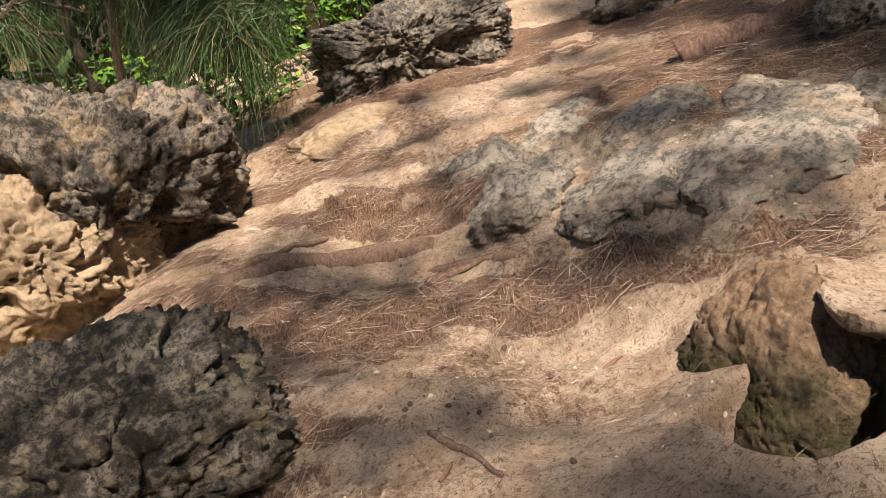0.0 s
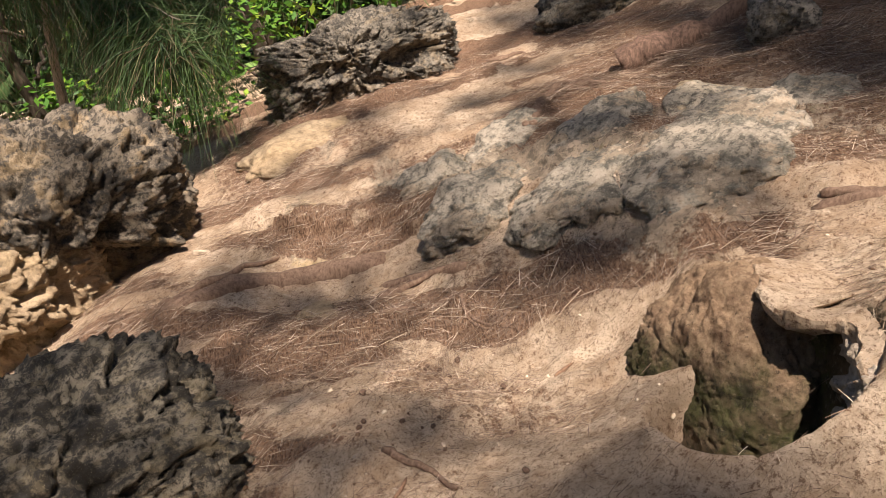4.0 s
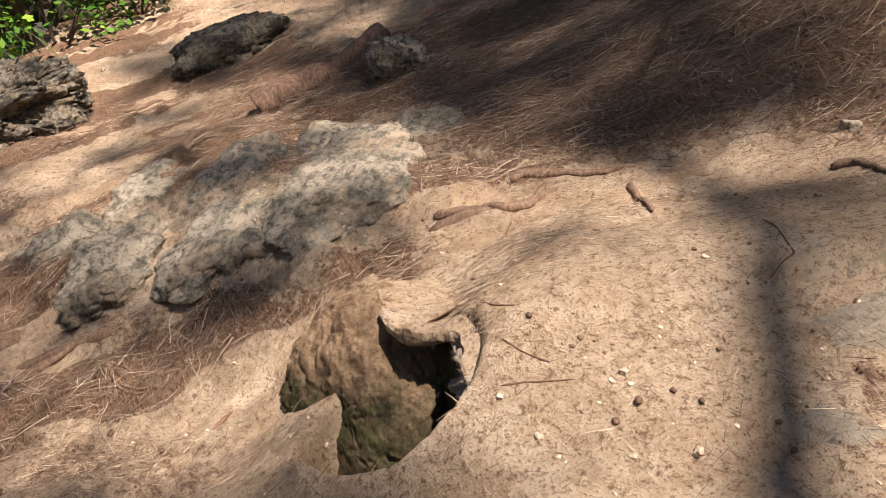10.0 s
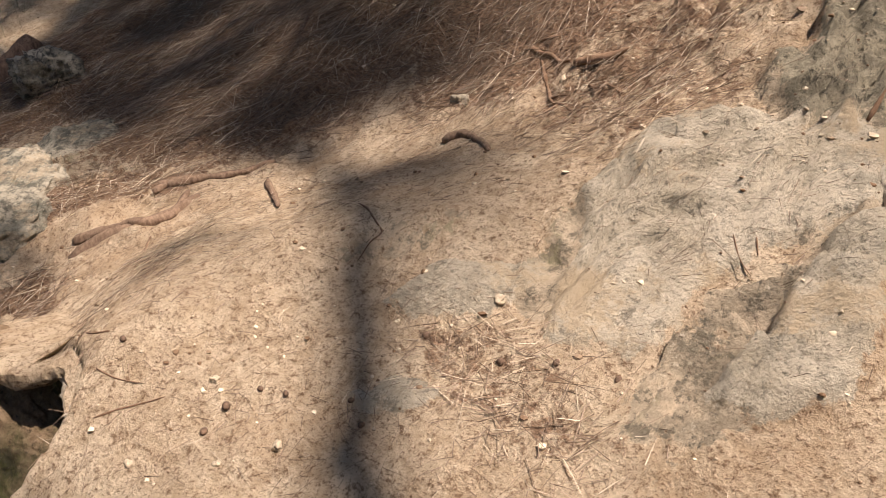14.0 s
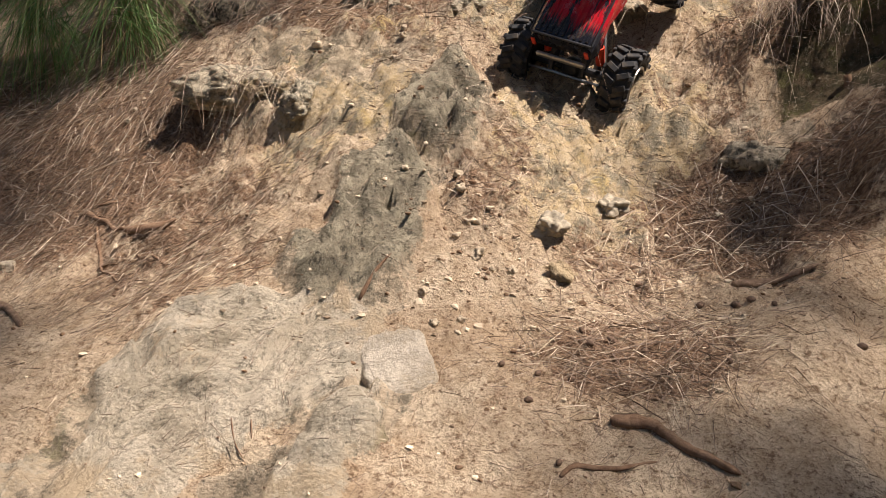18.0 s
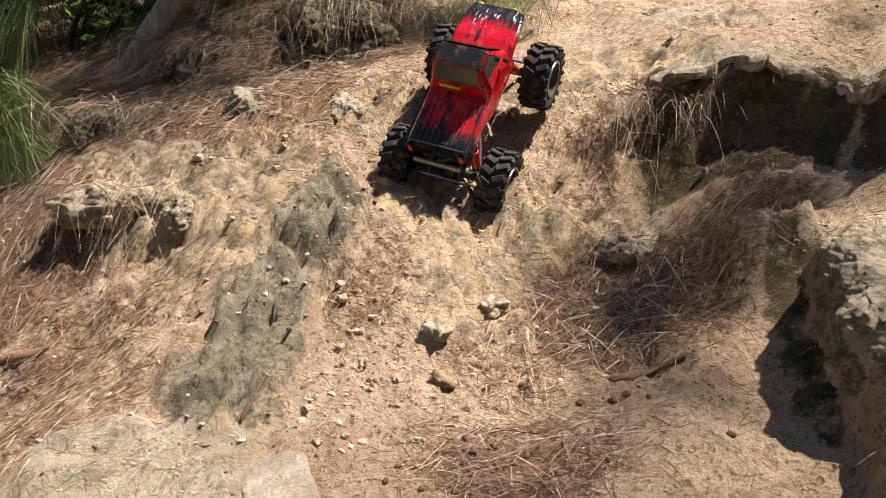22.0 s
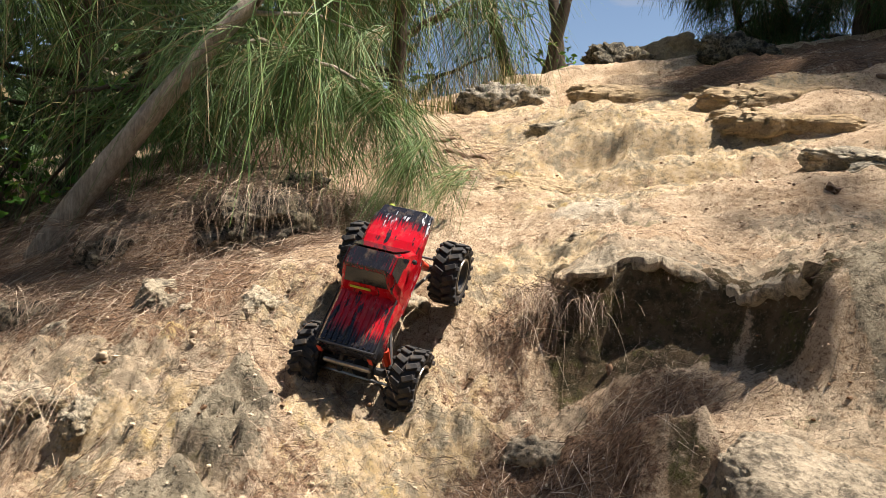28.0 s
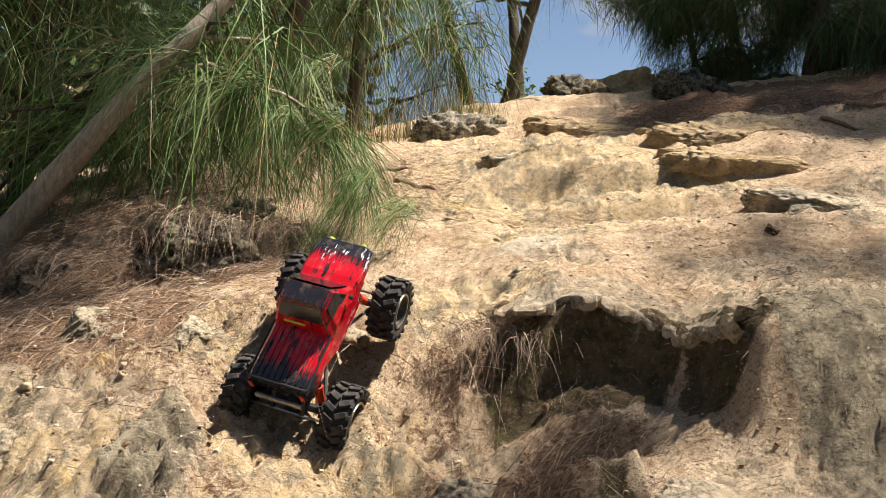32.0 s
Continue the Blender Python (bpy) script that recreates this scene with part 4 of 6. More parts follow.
def overhang(label, seed, material, reach, back, thick, *rim):
    """A ragged lip along the rim of a hollow, which lies on the right hand of the line."""
    flush = len(rim[0]) == 2
    p = bent(rim, 0.008)
    n = len(p)
    t = np.gradient(p[:, :2], axis=0)
    t /= np.linalg.norm(t, axis=1)[:, None]
    side = np.stack([t[:, 1], -t[:, 0]], 1)
    for _ in range(8):
        side[1:-1] = (side[:-2] + 2 * side[1:-1] + side[2:]) / 4
    if flush:
        up = p - side * 0.05
        zs = surface(up[:, 0], up[:, 1])[0] - 0.012
        for _ in range(4):
            zs[1:-1] = (zs[:-2] + 2 * zs[1:-1] + zs[2:]) / 4
        p = np.column_stack([p, zs])
    s = np.arange(n) * 0.008
    w = reach * (1 + 0.8 * fbm(s * 14, s * 0, 0, 4, seed, 0.65))
    th = thick * (1 + 0.5 * fbm(s * 11, s * 0, 3, 3, seed + 1))
    tail = p[:, :2] - side * back
    zb = surface(tail[:, 0], tail[:, 1])[0] - 0.004
    rows = []
    for out, drop in ((-back, None), (-0.6 * back, 0.0), (-0.25 * back, 0.0), (0.3, 0.0), (0.8, 0.05), (1.0, 0.35), (0.9, 0.75), (0.4, 1.0), (-0.4 * back, 1.5)):
        off = w * out if out > 0 else np.full(n, out)
        q = np.column_stack([p[:, :2] + side * off[:, None], p[:, 2]])
        k = 1.0 if out > 0 else 1 + out / back
        q[:, 2] = p[:, 2] * k + zb * (1 - k)
        if drop is not None:
            q[:, 2] += 0.005 * fbm(q[:, 0] * 34, q[:, 1] * 34, drop, 4, seed + 2, 0.6) - drop * th
        rows.append(q)
    m = len(rows)
    v = np.stack(rows, 1).reshape(-1, 3)
    a = (np.arange(n - 1) * m)[:, None] + np.arange(m)[None]
    b = (np.arange(n - 1) * m)[:, None] + (np.arange(m) + 1) % m
    f = np.stack([a, b, b + m, a + m], -1).reshape(-1, 4)
    return tagged(solid("ledge", mesh_from("ledge", v, f, False), material), label, "rock")


rock("boulder", (-1.740, 0.300, 0.070), (0.215, 0.135, 0.275), (-12, -16, 17), 71, M_KNOB, "mossy rock knob crusted with brown earth beside a cavity", sub=7, crag=0.035, boxy=2.8, rough=0.16, pit=0.02)
for k in range(14):
    u = k / 13
    x, y, z = -1.50 + 0.15 * u, 0.352 - 0.075 * u, 0.365 - 0.06 * (k % 3) + 0.02 * u
    rock("limestone_crumb", (x, y, z), (0.024, 0.020, 0.026), (20 * k, 33 * k, 47 * k), 300 + k, M_WHITE_STONE, "crumbling white limestone at the edge of the cavity", "crumbs of white limestone", sub=4, crag=0.16, rough=0.35)
rock("boulder", (-0.432, 0.978, 0.690), (0.050, 0.065, 0.032), (20, -10, 25), 54, M_WHITE_STONE, "pale triangular facet of broken limestone", sub=5, crag=0.04, boxy=6.0, rough=0.10, pit=0.01)
rock("boulder", (0.545, 1.235, 0.935), (0.20, 0.165, 0.085), (20, 4, -6), 77, M_BLOCK, "grey cracked limestone block rising from shaded sand", sub=7, crag=0.035, boxy=5.0, rough=0.08, pit=0.010)

for k, (x, y, dx, dy, dz, turn) in enumerate(((0.38, 3.06, 0.20, 0.09, 0.06, -20), (0.70, 3.04, 0.22, 0.09, 0.06, 8), (1.10, 3.14, 0.20, 0.10, 0.07, -4), (0.55, 3.58, 0.26, 0.10, 0.06, -8), (1.20, 3.62, 0.26, 0.11, 0.07, 10), (0.72, 4.28, 0.26, 0.12, 0.07, 4), (1.22, 2.40, 0.20, 0.11, 0.06, 8), (0.22, 2.62, 0.14, 0.08, 0.05, 14), (0.95, 2.72, 0.16, 0.07, 0.05, 0))):
    rock("ledge", (x, y, ground_z(x, y) - 0.030), (dx * 1.35, dy * 1.2, dz * 0.8), (18, 0, turn), 60 + k, M_SAND_ROCK if k % 3 else M_CRUST, "low limestone ledge half buried in the sandy path", "ledges on the sandy path", sub=6, crag=0.06, boxy=3.4, rough=0.34)
rock("boulder", (-3.17, -1.60, -0.11), (0.25, 0.44, 0.32), (0, 4, 10), 72, M_SAND_ROCK, "porous sandy limestone foot of the big boulder", sub=7, crag=0.05, boxy=2.8, rough=0.25, pit=0.10, hollows=((0.8, 0.5, -0.3, 0.25, 0.2), (0.9, -0.2, 0.1, 0.2, 0.12)))
for k, (x, y, dx, dy, dz, turn, sink) in enumerate(((-2.78, 0.06, 0.13, 0.19, 0.10, 24, 0.035), (-3.10, -0.02, 0.09, 0.12, 0.09, 12, 0.025), (-3.12, 0.25, 0.10, 0.16, 0.07, 30, 0.03), (-2.42, 0.60, 0.19, 0.26, 0.11, 20, 0.05), (-2.86, 0.48, 0.13, 0.19, 0.09, 24, 0.04), (-2.56, 0.30, 0.13, 0.17, 0.08, 18, 0.04), (-2.58, 0.92, 0.12, 0.20, 0.07, 12, 0.035))):
    rock("outcrop", (x, y, ground_z(x, y) - sink * 0.9), (dx * 1.15, dy * 1.1, dz * 0.72), (22, -6, turn), 90 + k, M_GREEN_ROCK, "smooth grey-green limestone hump rising from the sand", "limestone humps on the slope", sub=6, crag=0.05, boxy=2.3, rough=0.30, pit=0.02)
krng = random.Random(17)
for k in range(6):
    x, y, r = krng.uniform(-1.25, 0.08), krng.uniform(1.56, 2.02), krng.uniform(0.028, 0.06)
    if abs(x + 0.35) < 0.26 and y < 1.92:
        y = krng.uniform(1.93, 2.03)
    rock("limestone_rock", (x, y, ground_z(x, y) - r * 0.55), (r * 1.2, r * 0.9, r * 0.8), (20, 0, krng.uniform(0, 180)), 120 + k, (M_CRUST, M_BLOCK, M_CRUST)[k % 3], "pitted knob of limestone crust on the bank", "limestone knobs on the bank", sub=5, crag=0.09, rough=0.35, pit=0.06)


# ---------------------------------------------------------------- small stones, cones, roots and sticks
STONE_KINDS = {
    "w": (M_CHALK, "small chalky white stone on the sand", 0.8),
    "f": (M_CHALK, "flat pale limestone flake on the sand", 0.45),
    "g": (M_GREY_STONE, "grey limestone lump on the slope", 0.6),
    "k": (M_GREY_STONE, "greenish grey block of limestone set in the slope", 0.7),
    "p": (M_SAND_ROCK, "sandy limestone lump set in the slope", 0.9),
    "b": (M_CONE, "dark brown stone on the pale shelf", 0.7),
}
STONE_SEED = [100]


def stone(x, y, size, kind):
    material, label, flat = STONE_KINDS[kind]
    STONE_SEED[0] += 1
    rng = random.Random(STONE_SEED[0])
    r = size * (0.36 if size < 0.03 else 0.45)
    ob = solid("stone", rock_mesh("stone", (r * 1.1, r * 0.85, r * flat), STONE_SEED[0], 0.45, 4 if size > 0.03 else 3, 4.0, 0.12, 0.05), material)
    ob.matrix_basis = pose(x, y, ground_z(x, y) + r * flat * (0.35 if size < 0.04 else -0.25), rng.uniform(-20, 30), rng.uniform(-20, 20), rng.uniform(0, 360))
    return tagged(ob, label, "stone", "loose stones on the slope")


def cone_mesh():
    """A small woody casuarina cone, ringed with knobs."""
    v, f = icosphere(3)
    a, h = np.arctan2(v[:, 1], v[:, 0]), v[:, 2]
    d = 1 + 0.16 * np.sin(a * 6 + np.round(h * 3) * 0.9) * np.cos(h * 9.0)
    return mesh_from("pine_cone", v * d[:, None] * (0.009, 0.009, 0.012), f)


CONE_MESH = cone_mesh()


def cone(x, y):
    rng = random.Random(int(x * 9173 + y * 3571))
    ob = solid("pine_cone", CONE_MESH, M_CONE)
    s = rng.uniform(0.4, 0.66)
    ob.matrix_basis = pose(x, y, ground_z(x, y) + 0.003, rng.uniform(50, 120), 0, rng.uniform(0, 360)) @ Matrix.Diagonal((s, s, s, 1))
    return tagged(ob, "small dark woody casuarina cone on the sand", "pine cone", "fallen cones")


def tube(points, radii, sides=8, wobble=0.0, seed=0):
    """A tapered tube through the points, with closed ends. Returns verts and quads."""
    p = np.asarray(points, float)
    n = len(p)
    t = np.gradient(p, axis=0)
    t /= np.linalg.norm(t, axis=1)[:, None] + 1e-9
    ref = np.array([[1.0, 0, 0]]) if abs(t[:, 2].mean()) > 0.8 else np.array([[0, 0, 1.0]])
    u = np.cross(t, ref)
    u /= np.linalg.norm(u, axis=1)[:, None] + 1e-9
    w = np.cross(t, u)
    a = np.arange(sides) * 2 * math.pi / sides
    r = np.asarray(radii, float)[:, None] * np.ones(sides)
    if wobble:
        r = r * (1 + wobble * np.stack([vnoise(np.arange(n) * 0.7, np.full(n, k * 1.3), 0, seed) for k in range(sides)], 1))
    v = p[:, None] + u[:, None] * (np.cos(a) * r)[:, :, None] + w[:, None] * (np.sin(a) * r)[:, :, None]
    v = np.concatenate([v.reshape(-1, 3), p[:1], p[-1:]])
    f = []
    for i in range(n - 1):
        for k in range(sides):
            b = (k + 1) % sides
            f.append((i * sides + k, i * sides + b, (i + 1) * sides + b, (i + 1) * sides + k))
    for k in range(sides):
        b = (k + 1) % sides
        f.append((n * sides, b, k, k))
        f.append((n * sides + 1, (n - 1) * sides + k, (n - 1) * sides + b, (n - 1) * sides + b))
    return v, f


def tube_mesh(name, points, radii, sides=8, wobble=0.0, seed=0):
    v, f = tube(points, radii, sides, wobble, seed)
    me = bpy.data.meshes.new(name)
    me.from_pydata(v.tolist(), [], [tuple(dict.fromkeys(q)) for q in f])
    me.polygons.foreach_set("use_smooth", np.full(len(me.polygons), True))
    return me


def bent(points, step):
    """Points along a smooth curve through the given ones."""
    p = np.asarray(points, float)
    d = np.concatenate([[0], np.cumsum(np.linalg.norm(np.diff(p, axis=0), axis=1))])
    s = np.linspace(0, d[-1], max(4, int(d[-1] / step)))
    out = np.stack([np.interp(s, d, p[:, k]) for k in range(p.shape[1])], 1)
    for _ in range(2):
        out[1:-1] = (out[:-2] + 2 * out[1:-1] + out[2:]) / 4
    return out


WOOD_KINDS = {
    "root|r": (M_ROOT, "weathered reddish-brown tree root lying on the sand", "root"),
    "root|t": (M_ROOT, "thin curled root on the sand", "root"),
    "root|b": (M_TWIG, "crooked dark brown root lying on shaded sand", "root"),
    "stick|r": (M_ROOT, "weathered brown stick on the ground", "stick"),
    "stick|t": (M_TWIG, "thin dry twig on the ground", "stick"),
}


def limb_on_ground(kind, radius, *points):
    material, label, category = WOOD_KINDS[kind]
    seed = int(abs(points[0][0] * 1000 + points[0][1] * 77))
    rng = np.random.default_rng(seed)
    p = bent(points, max(0.008, radius * 0.9))
    p = p + 0.25 * radius * np.stack([vnoise(np.arange(len(p)) * 0.35, np.zeros(len(p)), k, seed) for k in (0, 1)], 1)
    z = surface(p[:, 0], p[:, 1])[0]
    for _ in range(6):
        z[1:-1] = (z[:-2] + 2 * z[1:-1] + z[2:]) / 4
    s = np.linspace(0, 1, len(p))
    r = radius * (1 - 0.45 * s) * (1 + 0.18 * vnoise(s * 9, s * 0, 0, seed + 3))
    r[0] *= 0.6
    r[-1] *= 0.35
    radius = radius * 0.8
    thick = radius > 0.018
    lift = radius * ((-0.35 if thick else 0.40) if category == "root" else 0.7)
    ob = solid(category, tube_mesh(category, np.stack([p[:, 0], p[:, 1], z + lift], 1), r, 14 if thick else 10 if radius > 0.006 else 6, 0.22 if thick else 0.38, seed), material)
    return tagged(ob, label, category, "roots on the slope" if category == "root" else "fallen sticks")


stone(-4.807, 0.299, 0.102, "w")
stone(-4.796, 0.371, 0.048, "w")
stone(-3.255, -0.799, 0.058, "f")
stone(-2.855, -0.829, 0.025, "w")
stone(-5.587, -1.011, 0.085, "g")
stone(-4.775, -0.499, 0.036, "w")
stone(-5.425, 0.709, 0.037, "w")
stone(-6.016, -0.323, 0.034, "w")
stone(-1.201, 0.409, 0.015, "w")
stone(-1.041, 0.376, 0.018, "w")
stone(-0.908, 0.706, 0.026, "f")
stone(-0.915, 0.616, 0.007, "w")
stone(-1.335, 0.383, 0.007, "w")
stone(-1.217, 0.263, 0.015, "w")
stone(-1.099, 0.319, 0.013, "w")
stone(-0.423, 1.270, 0.019, "w")
stone(-0.412, 1.294, 0.016, "w")
stone(-0.378, 1.216, 0.016, "w")
stone(-0.318, 1.226, 0.016, "w")
stone(-0.209, 1.156, 0.013, "w")
stone(-0.268, 1.334, 0.049, "g")
stone(-0.178, 1.430, 0.067, "k")
stone(-0.232, 1.252, 0.051, "p")
stone(-0.439, 1.128, 0.020, "w")
stone(-1.351, 1.692, 0.019, "w")
stone(-1.423, 1.338, 0.046, "g")
stone(0.001, 0.985, 0.011, "w")
stone(-0.347, 1.208, 0.011, "w")
stone(-0.425, 1.228, 0.009, "w")
stone(-0.377, 1.295, 0.012, "w")
stone(-0.408, 1.068, 0.012, "w")
stone(-0.251, 1.102, 0.010, "w")
stone(-0.693, 1.789, 0.021, "w")
stone(-0.888, 1.748, 0.026, "w")
stone(0.041, 1.152, 0.010, "w")
stone(-0.085, 1.115, 0.008, "w")
stone(-0.409, 1.402, 0.012, "w")
stone(-0.452, 1.365, 0.020, "w")
stone(-0.436, 1.330, 0.022, "w")
stone(-0.395, 1.301, 0.018, "w")
stone(-0.373, 1.226, 0.024, "w")
stone(-0.318, 1.233, 0.019, "w")
stone(-0.401, 1.809, 0.016, "w")
stone(-0.368, 1.090, 0.017, "w")
stone(-0.403, 1.064, 0.016, "w")
stone(0.041, 1.157, 0.010, "w")
stone(-0.604, 1.395, 0.010, "w")
stone(-0.342, 1.444, 0.011, "w")
stone(-0.688, 1.710, 0.018, "w")
stone(-0.666, 2.242, 0.054, "f")
stone(-0.980, 2.793, 0.047, "f")
stone(0.895, 2.193, 0.040, "b")
stone(0.694, 2.299, 0.015, "b")
stone(0.715, 2.258, 0.013, "b")
stone(0.159, 2.376, 0.027, "w")
stone(-0.689, 1.770, 0.020, "w")
stone(-0.183, 2.473, 0.021, "w")
stone(-0.513, 1.949, 0.011, "w")
cone(-2.321, -0.394)
cone(-2.126, -0.374)
cone(-2.097, -0.374)
cone(-2.003, -0.385)
cone(-1.982, -0.306)
cone(-2.209, -0.181)
cone(-2.154, -0.167)
cone(-2.221, -0.208)
cone(-2.218, -0.135)
cone(-2.041, -0.068)
cone(-1.955, -0.245)
cone(-1.984, -0.397)
cone(-2.409, -0.408)
cone(-1.890, -0.094)
cone(-2.222, -0.130)
cone(-2.206, -0.216)
cone(-1.653, -0.135)
cone(-1.825, -0.245)
cone(-1.131, 0.432)
cone(-1.092, 0.444)
cone(-1.152, 0.386)
cone(-0.998, 0.477)
cone(-0.847, 0.617)
cone(-0.772, 0.636)
cone(-0.959, 0.453)
cone(-1.152, 0.344)
cone(-1.375, 0.380)
cone(-0.690, 0.651)
cone(-0.975, 0.618)
cone(-0.288, 1.002)
cone(-0.235, 0.987)
cone(0.085, 1.191)
cone(-0.017, 1.200)
cone(-0.189, 0.986)
cone(-0.240, 0.947)
cone(-0.143, 1.084)
cone(-0.173, 1.065)
cone(-0.188, 1.098)
cone(0.017, 1.053)
cone(-0.185, 0.838)
cone(-0.096, 1.061)
cone(-0.066, 1.017)
cone(-0.020, 1.197)
cone(0.031, 1.189)
cone(0.053, 1.195)
cone(0.193, 1.114)
cone(-0.111, 1.272)
cone(0.801, 2.214)
cone(-0.257, 2.111)
limb_on_ground("root|r", 0.052, (-2.82, -0.22), (-2.86, -0.33), (-2.90, -0.45), (-2.93, -0.60), (-2.92, -0.72), (-2.86, -0.83), (-2.82, -0.93))
limb_on_ground("root|r", 0.026, (-2.52, -0.03), (-2.58, -0.10), (-2.64, -0.17), (-2.69, -0.26))
limb_on_ground("root|r", 0.0139, (-2.84, -0.90), (-2.91, -0.78), (-3.01, -0.66), (-3.04, -0.54))
limb_on_ground("root|r", 0.0142, (-2.58, -0.28), (-2.59, -0.19), (-2.58, -0.11), (-2.56, -0.04))
limb_on_ground("root|r", 0.0089, (-2.45, -0.29), (-2.44, -0.18), (-2.44, -0.09), (-2.43, -0.03))
limb_on_ground("root|t", 0.0058, (-2.44, -0.07), (-2.37, -0.08), (-2.32, -0.07), (-2.28, -0.04), (-2.28, 0.00), (-2.31, 0.02))
limb_on_ground("stick|t", 0.0051, (-2.00, 0.04), (-2.03, 0.07), (-2.05, 0.10))
limb_on_ground("root|r", 0.024, (-2.03, 0.64), (-2.00, 0.69), (-1.94, 0.73), (-1.89, 0.79), (-1.88, 0.86), (-1.88, 0.91))
limb_on_ground("root|r", 0.0114, (-2.00, 0.86), (-1.98, 0.92), (-1.93, 0.96))
limb_on_ground("stick|r", 0.0085, (-1.87, -0.36), (-1.81, -0.32), (-1.76, -0.28), (-1.68, -0.25))
limb_on_ground("stick|t", 0.0052, (-1.72, -0.36), (-1.73, -0.35), (-1.76, -0.33))
limb_on_ground("root|r", 0.0057, (-2.44, -0.08), (-2.33, -0.08), (-2.28, -0.06), (-2.27, -0.03))
limb_on_ground("root|r", 0.0132, (-2.05, 0.66), (-2.01, 0.71), (-1.90, 0.76), (-1.87, 0.81), (-1.91, 0.90))
limb_on_ground("root|r", 0.0125, (-2.01, 0.88), (-1.95, 0.93), (-1.86, 0.99), (-1.78, 1.06))
limb_on_ground("stick|r", 0.0099, (-1.72, 0.98), (-1.63, 0.92), (-1.54, 0.85))
limb_on_ground("root|b", 0.0082, (-0.13, 0.92), (-0.11, 0.93), (-0.08, 0.92), (-0.06, 0.90), (-0.04, 0.88), (-0.01, 0.87), (0.02, 0.85))
limb_on_ground("root|b", 0.0040, (-0.18, 0.82), (-0.17, 0.84), (-0.13, 0.84), (-0.07, 0.86))
limb_on_ground("root|r", 0.0110, (-1.38, 1.21), (-1.33, 1.22), (-1.28, 1.19), (-1.20, 1.12))
limb_on_ground("stick|t", 0.0074, (-1.34, 1.48), (-1.26, 1.44), (-1.17, 1.40))
limb_on_ground("stick|t", 0.0105, (-1.15, 1.38), (-1.09, 1.37), (-1.02, 1.36))
limb_on_ground("stick|t", 0.0047, (-1.26, 1.43), (-1.21, 1.37), (-1.17, 1.32), (-1.09, 1.26))
limb_on_ground("stick|t", 0.0033, (-1.08, 1.31), (-0.98, 1.26))
limb_on_ground("stick|t", 0.0035, (-1.19, 1.34), (-1.13, 1.32))
limb_on_ground("stick|t", 0.0035, (-0.53, 1.08), (-0.52, 1.11), (-0.50, 1.14))
limb_on_ground("stick|r", 0.0081, (0.03, 1.25), (0.06, 1.29), (0.10, 1.30), (0.16, 1.31))
limb_on_ground("stick|t", 0.0050, (-1.23, 1.47), (-1.30, 1.48))
limb_on_ground("stick|t", 0.0015, (-0.63, 0.86), (-0.61, 0.83), (-0.59, 0.82))
limb_on_ground("stick|t", 0.0015, (-0.60, 0.86), (-0.59, 0.84))
limb_on_ground("stick|t", 0.0018, (-1.41, 0.38), (-1.45, 0.37), (-1.50, 0.38))
limb_on_ground("stick|t", 0.0016, (-1.32, 0.28), (-1.28, 0.32), (-1.24, 0.35))
limb_on_ground("stick|t", 0.0017, (-1.38, 0.33), (-1.34, 0.33), (-1.29, 0.35))
limb_on_ground("stick|t", 0.0019, (-1.28, 0.82), (-1.18, 0.77), (-1.17, 0.69))
limb_on_ground("stick|t", 0.0024, (-1.85, 0.74), (-1.78, 0.65))
limb_on_ground("stick|t", 0.0080, (-0.30, 2.25), (-0.24, 2.28), (-0.30, 2.32))
limb_on_ground("stick|t", 0.0065, (-0.30, 2.32), (-0.23, 2.28))
limb_on_ground("root|r", 0.0142, (-0.19, 2.92), (-0.10, 2.90), (-0.04, 2.79))
limb_on_ground("root|r", 0.0155, (1.63, 3.98), (1.67, 3.69), (1.72, 3.47), (1.89, 3.47))
limb_on_ground("root|r", 0.0113, (1.48, 3.20), (1.61, 3.20), (1.74, 3.20))
limb_on_ground("root|r", 0.0130, (-0.42, 3.08), (-0.30, 3.03), (-0.15, 3.08))
limb_on_ground("root|r", 0.0170, (-4.58, 0.58), (-4.54, 0.69), (-4.50, 0.76))
limb_on_ground("root|r", 0.0179, (-3.09, 0.32), (-3.38, 0.48), (-3.37, 0.60), (-3.29, 0.69))
limb_on_ground("root|r", 0.0187, (-3.09, 0.34), (-3.38, 0.48), (-3.48, 0.61), (-3.35, 0.66))


overhang("thin sandy limestone lip over a dark cavity", 51, M_GROUND, 0.014, 0.14, 0.024, (-1.86, 0.375, 0.350), (-1.774, 0.345, 0.380), (-1.69, 0.310, 0.380), (-1.582, 0.287, 0.392), (-1.511, 0.340, 0.413), (-1.42, 0.305, 0.402), (-1.329, 0.272, 0.390), (-1.27, 0.230, 0.385))
overhang("ragged grey limestone lip overhanging the dark pit", 53, M_BLOCK, 0.034, 0.10, 0.032, (0.14, 1.88), (0.24, 1.83), (0.37, 1.83), (0.45, 1.78), (0.51, 1.72), (0.575, 1.64), (0.605, 1.58))
# the fallen log under the needles and the small upright stub
lp = bent([(-3.52, 0.84, 0.27), (-3.47, 1.00, 0.33), (-3.45, 1.16, 0.375), (-3.47, 1.40, 0.42)], 0.012)
lp[:, 2] = surface(lp[:, 0], lp[:, 1])[0] + 0.022
for _ in range(12):
    lp[1:-1, 2] = (lp[:-2, 2] + 2 * lp[1:-1, 2] + lp[2:, 2]) / 4
log = solid("log", tube_mesh("log", lp, 0.066 * (1 - 0.25 * np.linspace(0, 1, len(lp))) * (1 + 0.12 * vnoise(np.linspace(0, 9, len(lp)), np.zeros(len(lp)), 0, 4)), 18, 0.16, 5), M_LOG)
